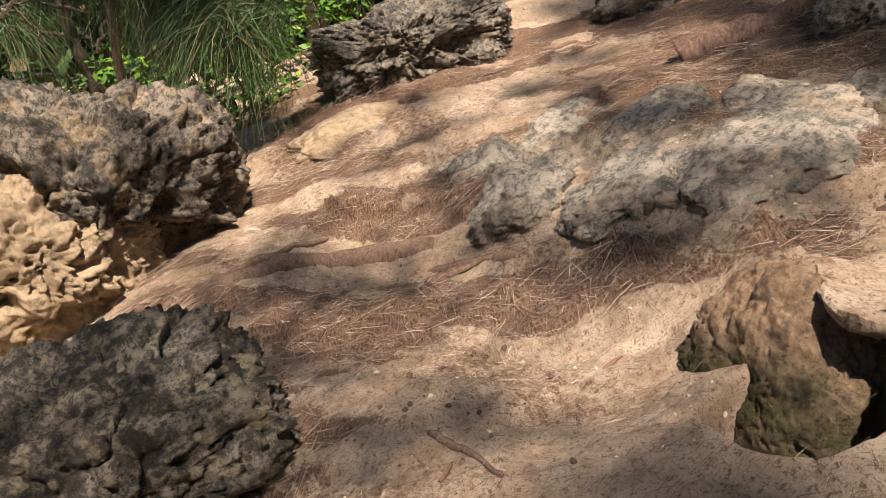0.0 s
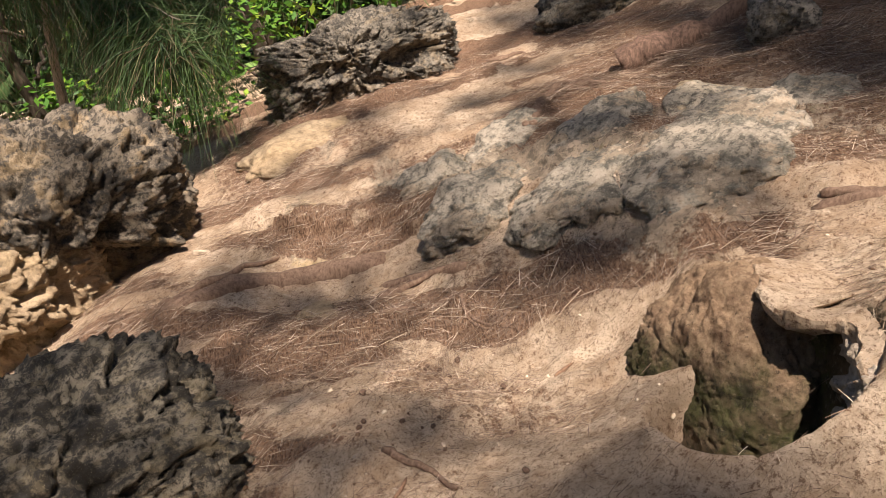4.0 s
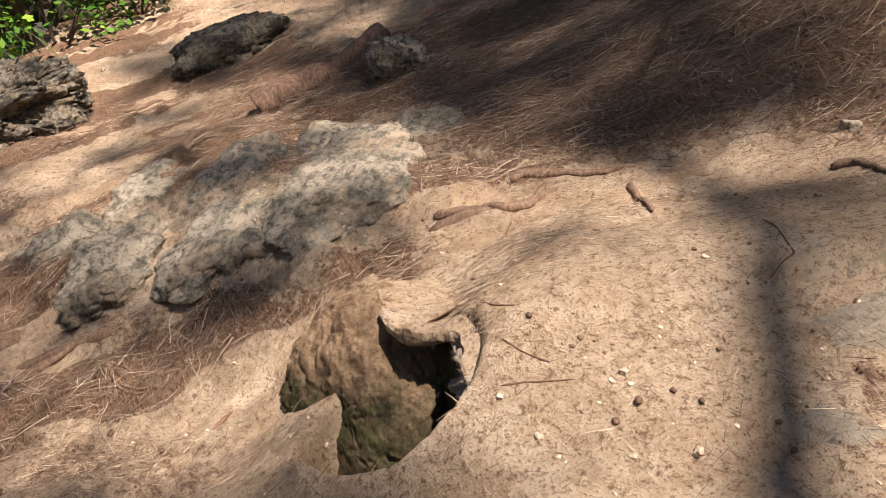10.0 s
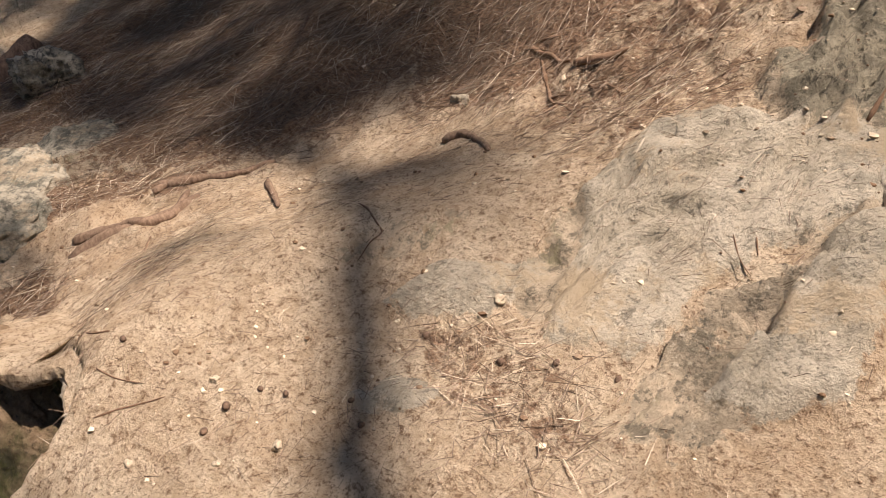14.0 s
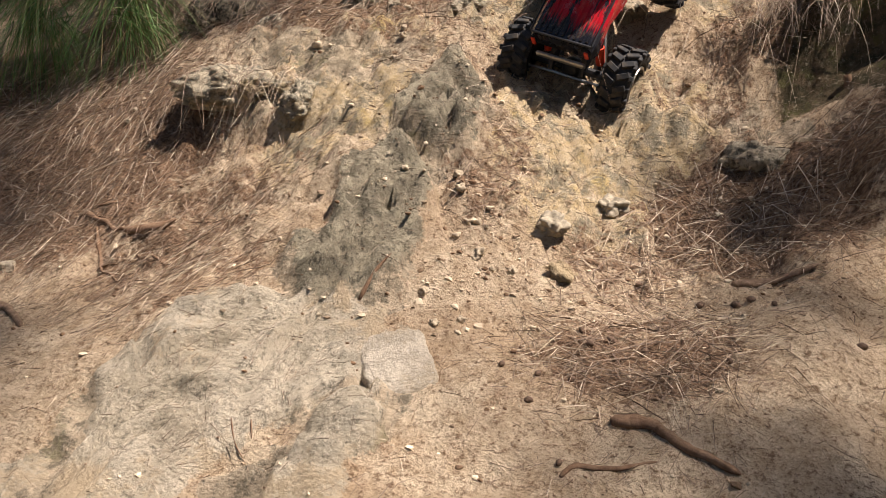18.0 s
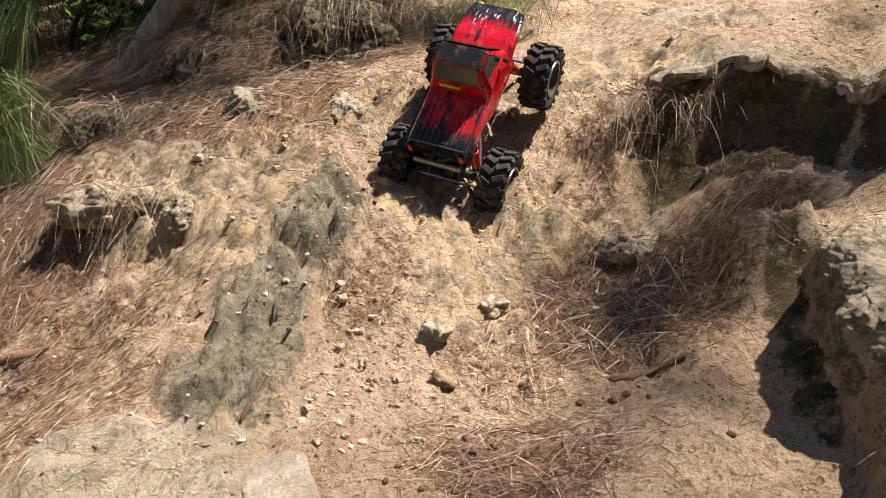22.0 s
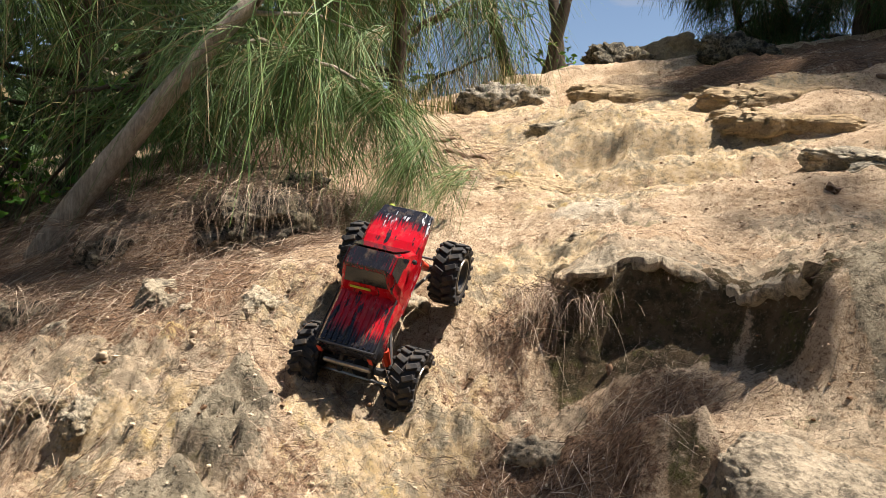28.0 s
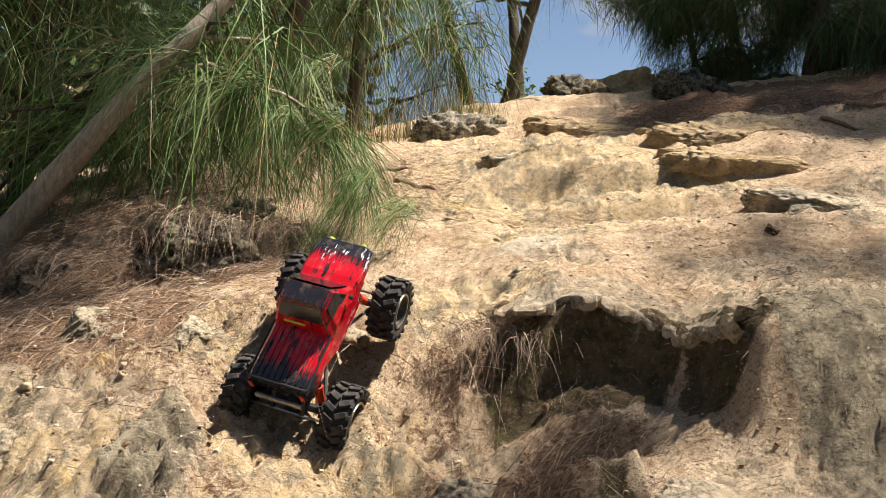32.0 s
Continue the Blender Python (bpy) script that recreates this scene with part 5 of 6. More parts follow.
tagged(log, "rotten dark log half covered with pine needles", "log")
stub = solid("stump", tube_mesh("stump", bent([(0.262, 1.735, 1.0), (0.255, 1.74, 1.06), (0.24, 1.75, 1.115)], 0.008), np.linspace(0.018, 0.007, max(4, int(0.119 / 0.008))), 9, 0.35, 9), M_TWIG)
tagged(stub, "small broken wooden stub in the pit floor", "stump")


# ---------------------------------------------------------------- the model truck
def mat_body():
    k = Nodes("airbrushed_red_body")
    sep = k.n.new("ShaderNodeSeparateXYZ")
    k.l.new(k.coord, sep.inputs[0])
    x, z = sep.outputs[0], sep.outputs[2]
    streak = k.noise(9, 5, 0.7, k.mapped((1.2, 22, 22)))
    s = k.maths("MULTIPLY", k.maths("SUBTRACT", streak, 0.5), 0.16)
    rear = k.ramp(k.maths("ADD", x, s), -0.135, -0.175)
    front = k.ramp(k.maths("ADD", x, s), 0.125, 0.165)
    roof = k.ramp(k.maths("ADD", z, k.maths("MULTIPLY", s, 0.45)), 0.268, 0.280)
    low = k.ramp(k.maths("ADD", z, k.maths("MULTIPLY", s, 0.5)), 0.172, 0.155)
    col = k.mix(k.ramp(k.noise(5, 3), 0.3, 0.7), (0.36, 0.003, 0.010), (0.50, 0.006, 0.018))
    dark = k.maths("MAXIMUM", k.maths("MAXIMUM", rear, front), roof)
    col = k.mix(dark, col, (0.012, 0.012, 0.016))
    claw = k.ramp(k.noise(60, 3, 0.6, k.mapped((0.5, 1.5, 1.2), (0, 0.7, 0))), 0.60, 0.64)
    col = k.mix(k.maths("MULTIPLY", claw, k.maths("MAXIMUM", front, low)), col, (0.55, 0.57, 0.62))
    flame = k.ramp(k.noise(16, 4, 0.65, k.mapped((0.6, 2.2, 1.0), (0, 0, 0.5))), 0.56, 0.60)
    col = k.mix(k.maths("MULTIPLY", flame, k.ramp(z, 0.200, 0.206)), col, (0.012, 0.012, 0.016))
    dust = k.ramp(k.noise(30, 6, 0.7), 0.5, 0.85, 0, 0.35)
    col = k.mix(dust, col, (0.42, 0.30, 0.18))
    return k.finish(col, k.ramp(k.noise(25, 4), 0.3, 0.8, 0.14, 0.4), spec=0.5)


def mat_rubber():
    k = Nodes("dusty_rubber")
    n = k.noise(30, 6, 0.7)
    col = k.mix(k.ramp(n, 0.45, 0.75, 0, 0.45), (0.018, 0.018, 0.019), (0.16, 0.115, 0.07))
    return k.finish(col, 0.75, n, 0.3, 0.002, spec=0.35)


M_BODY, M_RUBBER = mat_body(), mat_rubber()
M_RIM = mat_plain("black_plastic_rim", (0.02, 0.02, 0.022), 0.3, 0, 0.2, spec=0.5)
M_RING = mat_plain("dull_bead_ring", (0.22, 0.20, 0.17), 0.35, 0.9, 0.2)
M_BLACK = mat_plain("black_plastic", (0.018, 0.018, 0.02), 0.5, 0, 0.3)
M_ALU = mat_plain("dull_aluminium", (0.30, 0.28, 0.26), 0.45, 0.8, 0.25)
M_STEEL = mat_plain("steel_rod", (0.40, 0.38, 0.36), 0.3, 0.9, 0.1)
M_SPRING = mat_plain("red_spring", (0.55, 0.05, 0.02), 0.4, 0.1, 0.1)
M_GLASS = mat_plain("smoked_window", (0.012, 0.012, 0.015), 0.16, 0, 0.1, spec=0.7, bump=0.02)
M_DECAL_GREY = mat_plain("grey_decal", (0.42, 0.42, 0.44), 0.35)
M_DECAL_LIME = mat_plain("lime_decal", (0.35, 0.42, 0.05), 0.35)
M_DECAL_YELLOW = mat_plain("yellow_lettering_bar", (0.55, 0.58, 0.05), 0.4)


def loft(sections):
    """A closed skin through rings of equal length."""
    bm = bmesh.new()
    rings = [[bm.verts.new(p) for p in s] for s in sections]
    n = len(rings[0])
    for a, b in zip(rings, rings[1:]):
        for i in range(n):
            bm.faces.new((a[i], a[(i + 1) % n], b[(i + 1) % n], b[i]))
    bm.faces.new(rings[0][::-1])
    bm.faces.new(rings[-1])
    bmesh.ops.recalc_face_normals(bm, faces=bm.faces)
    return bm


def ring(x, w, z0, z1, wt=None, c=0.012):
    """A chamfered cross-section of the body at x."""
    wt = w if wt is None else wt
    return [(x, -w, z0), (x, -w, z0 + (z1 - z0) * 0.5), (x, -wt, z1 - c), (x, -wt + c, z1), (x, wt - c, z1), (x, wt, z1 - c), (x, w, z0 + (z1 - z0) * 0.5), (x, w, z0)]


def box(bm, at, size, rot=None, bevel=0.0):
    m = Matrix.Translation(at) @ (rot or Matrix.Identity(4)) @ Matrix.Diagonal((*size, 1))
    made = bmesh.ops.create_cube(bm, size=1.0, matrix=m)
    if bevel:
        edges = {e for v in made["verts"] for e in v.link_edges}
        bmesh.ops.bevel(bm, geom=list(edges), offset=bevel, segments=1, affect="EDGES")
    return bm


def lathe(profile, sides):
    """Turns (radius, y) pairs round the y axis."""
    bm = bmesh.new()
    rings = [[bm.verts.new((r * math.cos(a), y, r * math.sin(a))) for a in (2 * math.pi * k / sides for k in range(sides))] for r, y in profile]
    for a, b in zip(rings, rings[1:]):
        for i in range(sides):
            bm.faces.new((a[i], a[(i + 1) % sides], b[(i + 1) % sides], b[i]))
    bmesh.ops.recalc_face_normals(bm, faces=bm.faces)
    return bm


def rod(a, b, r, sides=8):
    a, b = Vector(a), Vector(b)
    bm = bmesh.new()
    m = Matrix.Translation((a + b) / 2) @ (b - a).to_track_quat("Z", "Y").to_matrix().to_4x4()
    bmesh.ops.create_cone(bm, cap_ends=True, segments=sides, radius1=r, radius2=r, depth=(b - a).length, matrix=m)
    return bm


def quad(*corners, thick=0.0012):
    """A thin plate on four corners."""
    bm = bmesh.new()
    f = bm.faces.new([bm.verts.new(c) for c in corners])
    out = bmesh.ops.extrude_face_region(bm, geom=[f])
    f.normal_update()
    for v in out["geom"]:
        if isinstance(v, bmesh.types.BMVert):
            v.co += f.normal * thick
    bmesh.ops.recalc_face_normals(bm, faces=bm.faces)
    return bm


def build_truck(m):
    truck = new("model_truck")
    bed = loft([ring(-0.208, 0.090, 0.168, 0.205, 0.093), ring(-0.19, 0.096, 0.160, 0.206, 0.096), ring(-0.12, 0.097, 0.176, 0.206, 0.096), ring(-0.055, 0.097, 0.150, 0.207, 0.095)])
    body = part("body", bed, M_BODY, truck, "glossy red body airbrushed black at nose and tail")
    part("cab", loft([ring(-0.058, 0.097, 0.142, 0.212, 0.094), ring(-0.050, 0.094, 0.142, 0.245, 0.082), ring(-0.030, 0.096, 0.142, 0.284, 0.074), ring(0.015, 0.096, 0.142, 0.286, 0.074), ring(0.055, 0.096, 0.142, 0.240, 0.084), ring(0.078, 0.097, 0.145, 0.218, 0.092)]), M_BODY, truck)
    part("hood", loft([ring(0.074, 0.096, 0.150, 0.219, 0.090), ring(0.10, 0.097, 0.178, 0.220, 0.090), ring(0.17, 0.095, 0.182, 0.212, 0.088), ring(0.205, 0.088, 0.166, 0.204, 0.082), ring(0.215, 0.080, 0.166, 0.190, 0.076)]), M_BODY, truck)
    for k in range(9):
        y = -0.072 + 0.018 * k
        part("bed_rib", box(bmesh.new(), (-0.130, y, 0.2075), (0.135, 0.008, 0.004), bevel=0.0012), M_BODY, body)
    rim = bmesh.new()
    for at, size in (((-0.13, 0.092, 0.208), (0.150, 0.005, 0.005)), ((-0.13, -0.092, 0.208), (0.150, 0.005, 0.005)), ((-0.204, 0, 0.207), (0.006, 0.180, 0.005))):
        box(rim, at, size, bevel=0.002)
    part("bed_rail", rim, M_BLACK, body)
    part("windscreen", quad((0.024, -0.066, 0.2835), (0.0735, -0.080, 0.2245), (0.0735, 0.080, 0.2245), (0.024, 0.066, 0.2835)), M_GLASS, truck, "dark smoked windscreen")
    part("rear_window", quad((-0.0525, 0.070, 0.240), (-0.0525, -0.070, 0.240), (-0.0355, -0.060, 0.275), (-0.0355, 0.060, 0.275)), M_GLASS, truck)
    for s in (-1, 1):
        c = [(-0.030, s * 0.0885, 0.232), (0.048, s * 0.0905, 0.228), (0.018, s * 0.0790, 0.272), (-0.026, s * 0.0790, 0.272)]
        part("side_window", quad(*(c if s < 0 else c[::-1])), M_GLASS, truck)
        part("headlight", lathe([(0.0001, 0.006), (0.011, 0.005), (0.012, 0.0), (0.0001, 0.0)], 14), M_DECAL_LIME, truck, "lime headlight decal").matrix_basis = pose(0.2125, s * 0.055, 0.184, 0, 0, -90)
        part("tail_light", box(bmesh.new(), (-0.217, s * 0.080, 0.190), (0.004, 0.012, 0.022), bevel=0.001), M_SPRING, truck)
        part("mirror", box(bmesh.new(), (0.045, s * 0.106, 0.225), (0.010, 0.014, 0.012), bevel=0.003), M_BLACK, truck)
        plate = bmesh.new()
        for a, b in (((-0.17, 0.10), (0.17, 0.10)), ((-0.12, 0.15), (0.13, 0.15)), ((-0.17, 0.10), (-0.12, 0.15)), ((0.17, 0.10), (0.13, 0.15)), ((-0.06, 0.10), (-0.12, 0.15)), ((-0.06, 0.10), (0.0, 0.15)), ((0.07, 0.10), (0.0, 0.15)), ((0.07, 0.10), (0.13, 0.15))):
            tmp = rod((a[0], s * 0.035, a[1]), (b[0], s * 0.035, b[1]), 0.0055, 6)
            me = bpy.data.meshes.new("tmp")
            tmp.to_mesh(me)
            plate.from_mesh(me)
            tmp.free()
            bpy.data.meshes.remove(me)
        part("chassis_rail", plate, M_BLACK, truck)
    part("grille", box(bmesh.new(), (0.2155, 0, 0.180), (0.004, 0.07, 0.016), bevel=0.001), M_BLACK, truck)
    for k in range(4):
        part("grille_slot", box(bmesh.new(), (0.2180, -0.024 + 0.016 * k, 0.180), (0.002, 0.009, 0.010)), M_DECAL_GREY, truck)
    part("lettering_bar", box(bmesh.new(), (-0.0575, 0.02, 0.2265), (0.003, 0.065, 0.006)), M_DECAL_YELLOW, truck)
    part("front_bumper", box(bmesh.new(), (0.222, 0, 0.158), (0.012, 0.16, 0.016), bevel=0.004), M_ALU, truck, "dull metal bumper")
    part("rear_bumper", box(bmesh.new(), (-0.224, 0, 0.156), (0.010, 0.15, 0.014), bevel=0.003), M_ALU, truck, "dull metal bumper")
    part("gearbox", box(bmesh.new(), (0.0, 0, 0.112), (0.11, 0.055, 0.038), bevel=0.006), M_BLACK, truck)
    part("battery_tray", box(bmesh.new(), (-0.04, 0, 0.140), (0.15, 0.06, 0.016), bevel=0.003), M_BLACK, truck)
    wheel_me = lathe([(0.0001, -0.006), (0.012, -0.006), (0.013, 0.004), (0.030, 0.000), (0.036, 0.012), (0.037, 0.026), (0.041, 0.0275), (0.042, 0.020), (0.040, -0.024), (0.036, -0.026), (0.030, -0.02), (0.0001, -0.018)], 28)
    for f in wheel_me.faces:
        f.smooth = True
    rim_mesh = bpy.data.meshes.new("wheel")
    wheel_me.to_mesh(rim_mesh)
    wheel_me.free()
    ring_bm = lathe([(0.0365, 0.0265), (0.0365, 0.0300), (0.0415, 0.0300), (0.0425, 0.0265)], 28)
    ring_mesh = bpy.data.meshes.new("bead_ring")
    ring_bm.to_mesh(ring_mesh)
    ring_bm.free()
    ty = lathe([(0.041, 0.022), (0.050, 0.030), (0.060, 0.031), (0.0665, 0.026), (0.0672, 0.0), (0.0665, -0.026), (0.060, -0.031), (0.050, -0.030), (0.041, -0.022)], 40)
    for f in ty.faces:
        f.smooth = False
    tyre_mesh = bpy.data.meshes.new("tyre")
    ty.to_mesh(tyre_mesh)
    ty.free()
    lug_meshes = []
    for size in ((0.0105, 0.026, 0.0125), (0.013, 0.009, 0.0105)):
        lug_bm = box(bmesh.new(), (0, 0, 0), size, bevel=0.0014)
        lug_mesh = bpy.data.meshes.new("lug")
        lug_bm.to_mesh(lug_mesh)
        lug_bm.free()
        lug_meshes.append(lug_mesh)
    for x in (-0.14, 0.14):
        tilt = -5 if x < 0 else 6
        part("axle", rod((x, -0.10, 0.0725), (x, 0.10, 0.0725), 0.009, 10), M_BLACK, truck)
        diff = bmesh.new()
        bmesh.ops.create_uvsphere(diff, u_segments=14, v_segments=10, radius=0.023, matrix=Matrix.Translation((x, 0.0, 0.0725)))
        part("differential", diff, M_BLACK, truck, smooth_shade=True)
        part("tie_rod", rod((x - 0.024 * (1 if x < 0 else -1), -0.095, 0.075), (x - 0.024 * (1 if x < 0 else -1), 0.095, 0.075), 0.003), M_STEEL, truck, "thin steel tie rod")
        for s in (-1, 1):
            part("link", rod((x * 0.92, s * 0.065, 0.064), (x * 0.22, s * 0.03, 0.095), 0.0042), M_STEEL, truck)
            part("link", rod((x * 0.95, s * 0.025, 0.098), (x * 0.30, s * 0.04, 0.125), 0.0042), M_BLACK, truck)
            part("shock", rod((x * 0.93, s * 0.060, 0.085), (x * 0.72, s * 0.055, 0.165), 0.0062, 10), M_BLACK, truck)
            part("spring", rod((x * 0.905, s * 0.0595, 0.098), (x * 0.80, s * 0.057, 0.138), 0.0095, 10), M_SPRING, truck, "red shock spring")
            w = solid("wheel", rim_mesh, M_RIM, truck, "black wheel rim", pose(x, s * 0.114, 0.0725, 0, 0, 0 if s > 0 else 180) @ pose(0, 0, 0, 0, 20 * s, 0))
            solid("tyre", tyre_mesh, M_RUBBER, w, "dusty black tyre with deep lugs")
            solid("bead_ring", ring_mesh, M_RING, w)
            for k in range(17):
                for q in (-1, 1):
                    turn = Matrix.Rotation(-2 * math.pi * (k + (0.5 if q > 0 else 0)) / 17, 4, "Y")
                    solid("lug", lug_meshes[0], M_RUBBER, w, "", Matrix.Translation(turn @ Vector((0.0685, q * 0.0135, 0))) @ turn @ Matrix.Rotation(q * 0.45, 4, "X"))
                    solid("lug", lug_meshes[1], M_RUBBER, w, "", Matrix.Translation(turn @ Vector((0.0635, q * 0.0285, 0))) @ turn @ Matrix.Rotation(q * 0.2, 4, "Z"))
    for o in truck.children:
        if o.name.split(".")[0] in ("body", "cab", "hood", "windscreen", "rear_window", "side_window", "headlight", "tail_light", "mirror", "grille", "grille_slot", "lettering_bar", "rear_bumper", "front_bumper"):
            o.matrix_basis = Matrix.Translation((0.022, 0, 0.006)) @ Matrix.Diagonal((0.88, 0.72, 1, 1)) @ o.matrix_basis
    truck.matrix_basis = m
    return tagged(truck, "red and black radio-controlled monster truck climbing the rocks", "toy truck")


build_truck(pose(-0.255, 1.877, 1.163, 18.9, -55.6, 60.9))


# ---------------------------------------------------------------- plants
def ribbons(start, way, length, width, droop, rng, segments=3):
    """Thin tapering blades that leave start along way and sag by droop. Returns verts and quads."""
    n = len(start)
    way = way / (np.linalg.norm(way, axis=1)[:, None] + 1e-9)
    side = np.cross(way, rng.normal(size=(n, 3)))
    side /= np.linalg.norm(side, axis=1)[:, None] + 1e-9
    s = np.linspace(0, 1, segments + 1)
    length = np.asarray(length)[:, None, None]
    p = start[:, None] + way[:, None] * s[None, :, None] * length
    p[:, :, 2] -= (np.asarray(droop)[:, None] * s ** 2) * length[:, :, 0]
    w = (width if np.ndim(width) else np.full(n, width))[:, None, None] * (1 - 0.75 * s)[None, :, None] * 0.5
    v = np.stack([p - side[:, None] * w, p + side[:, None] * w], 2).reshape(-1, 3)
    k = 2 * (segments + 1)
    b = (np.arange(n) * k)[:, None] + (np.arange(segments) * 2)[None]
    f = np.stack([b, b + 1, b + 3, b + 2], -1).reshape(-1, 4)
    return v, f


def tufts(centres, count, reach, length, width, rng, down=0.8, spread=0.5, segments=2):
    """Bunches of hanging needles round each centre."""
    c = np.repeat(np.asarray(centres, float), count, axis=0)
    n = len(c)
    start = c + rng.normal(size=(n, 3)) * np.array([reach, reach, reach * 0.7])
    axis_of = np.repeat(rng.normal(size=(len(centres), 3)) * np.array([0.55, 0.55, 0.25]), count, axis=0)
    way = axis_of + rng.normal(size=(n, 3)) * spread + np.array([0, 0, -0.5 * down])
    size = np.repeat(rng.uniform(0.6, 1.25, len(centres)), count)
    return ribbons(start, way, rng.uniform(0.55, 1.1, n) * length * size, width, rng.uniform(0.35, 1.0, n), rng, segments)


def tree(name, label, trunk, radius, limbs, centres, count, reach, length, width, needles, bark, seed, down=0.8, spread=0.5, category="tree"):
    """A tapered trunk with limbs and a crown of hanging needle bunches."""
    rng = np.random.default_rng(seed)
    root = new(name)
    p = bent(trunk, 0.06)
    p[1:-1] += radius * 0.18 * np.stack([vnoise(np.arange(len(p) - 2) * 0.4, np.full(len(p) - 2, j * 3.7), 0, seed) for j in range(3)], 1)
    solid("trunk", tube_mesh("trunk", p, np.linspace(radius, radius * 0.45, len(p)), 12, 0.12, seed), bark, root)
    for k, (pts, r) in enumerate(limbs):
        q = bent(pts, 0.05)
        q[1:-1] += rng.normal(size=q[1:-1].shape) * r * 0.5
        solid("limb", tube_mesh("limb", q, np.linspace(r, r * 0.3, len(q)), 6, 0.2, seed + k), bark, root)
    if len(centres):
        v, f = tufts(centres, count, reach, length, width, rng, down, spread, 3 if width < 0.003 else 2)
        solid("crown", mesh_from("crown", v, f, False), needles, root)
    return tagged(root, label, category)


def wild_tree(label, x, y, z, h, seed, count=26, width=0.0035, needles=None, bark=None, lean=(0.0, 0.0), bunches=70, spread_r=0.55, low=0.25, radius=0.05, length=0.34):
    """A free-grown casuarina: trunk, limbs that rise outward, and bunches along them."""
    rng = np.random.default_rng(seed)
    top = np.array([x + lean[0] * h, y + lean[1] * h, z + h])
    base = np.array([x, y, z - 0.1])
    mid = (base + top) / 2 + rng.normal(size=3) * 0.06 * h
    limbs, centres = [], []
    for k in range(16):
        s = low + (1 - low) * (k + rng.uniform(0, 0.8)) / 16
        p0 = base * (1 - s) ** 2 + 2 * mid * s * (1 - s) + top * s * s
        a = rng.uniform(0, 2 * math.pi)
        reach = spread_r * (1.15 - 0.6 * s) * h * 0.5 * rng.uniform(0.6, 1.1)
        p2 = p0 + np.array([math.cos(a) * reach, math.sin(a) * reach, reach * rng.uniform(-0.15, 0.5)])
        p1 = (p0 + p2) / 2 + np.array([0, 0, reach * 0.12])
        limbs.append(((p0, p1, p2), radius * (0.45 - 0.25 * s)))
        for _ in range(bunches // 16):
            u = rng.uniform(0.25, 1.05)
            centres.append(p0 * (1 - u) ** 2 + 2 * p1 * u * (1 - u) + p2 * u * u + rng.normal(size=3) * 0.06 * h * 0.4)
    return tree("tree", label, (base, mid, top), radius, limbs, centres, count, 0.07, length, width, needles or M_NEEDLE_DARK, bark or M_BARK_DARK, seed)


# the leaning casuarina beside the path, with its low drooping branch
fan = []
frng = np.random.default_rng(77)
for a, b, n in (((-1.05, 2.48, 2.0), (-0.62, 2.50, 1.93), 9), ((-0.75, 2.45, 1.93), (-0.42, 2.42, 1.78), 11), ((-0.95, 2.6, 2.12), (-0.45, 2.65, 2.02), 9), ((-0.5, 2.42, 1.78), (-0.16, 2.38, 1.56), 9)):
    for t in np.linspace(0, 1, n):
        fan.append(np.array(a) * (1 - t) + np.array(b) * t + frng.normal(size=3) * 0.03 + np.array([0.04, 0.08 * (1 - t), 0.03]))
tree("tree", "leaning grey-barked casuarina with green needles drooping over the bank", ((-1.46, 2.45, 1.22), (-1.29, 2.44, 1.475), (-1.06, 2.45, 1.775), (-0.83, 2.50, 2.08), (-0.55, 2.62, 2.5)), 0.046,
     [(((-0.98, 2.47, 1.9), (-0.80, 2.55, 2.02), (-0.45, 2.48, 1.88), (-0.18, 2.42, 1.60)), 0.011), (((-0.85, 2.5, 2.06), (-0.65, 2.62, 2.12), (-0.40, 2.68, 2.04)), 0.010), (((-1.1, 2.46, 1.74), (-1.0, 2.58, 1.9), (-0.85, 2.6, 1.95)), 0.008)],
     fan, 90, 0.022, 0.27, 0.0022, M_NEEDLE_GREEN, M_BARK, 5, 0.75, 0.34)
tip = []
for a, b, n in (((-1.78, 1.92, 1.22), (-1.70, 1.88, 1.08), 6), ((-1.50, 1.90, 1.26), (-1.44, 1.86, 1.12), 6), ((-1.95, 2.1, 1.5), (-1.5, 2.1, 1.45), 8)):
    for t in np.linspace(0, 1, n):
        tip.append(np.array(a) * (1 - t) + np.array(b) * t + frng.normal(size=3) * 0.015)
tree("tree", "young casuarina with needle tufts hanging over brown litter", ((-2.25, 2.45, 0.95), (-2.15, 2.4, 1.6), (-2.0, 2.35, 2.4)), 0.03,
     [(((-2.12, 2.38, 1.65), (-1.9, 2.1, 1.62), (-1.72, 1.9, 1.2)), 0.007), (((-2.08, 2.36, 1.9), (-1.7, 2.1, 1.7), (-1.46, 1.88, 1.22)), 0.007)],
     tip, 70, 0.022, 0.26, 0.0022, M_NEEDLE_GREEN, M_BARK_DARK, 6, 0.9, 0.28)
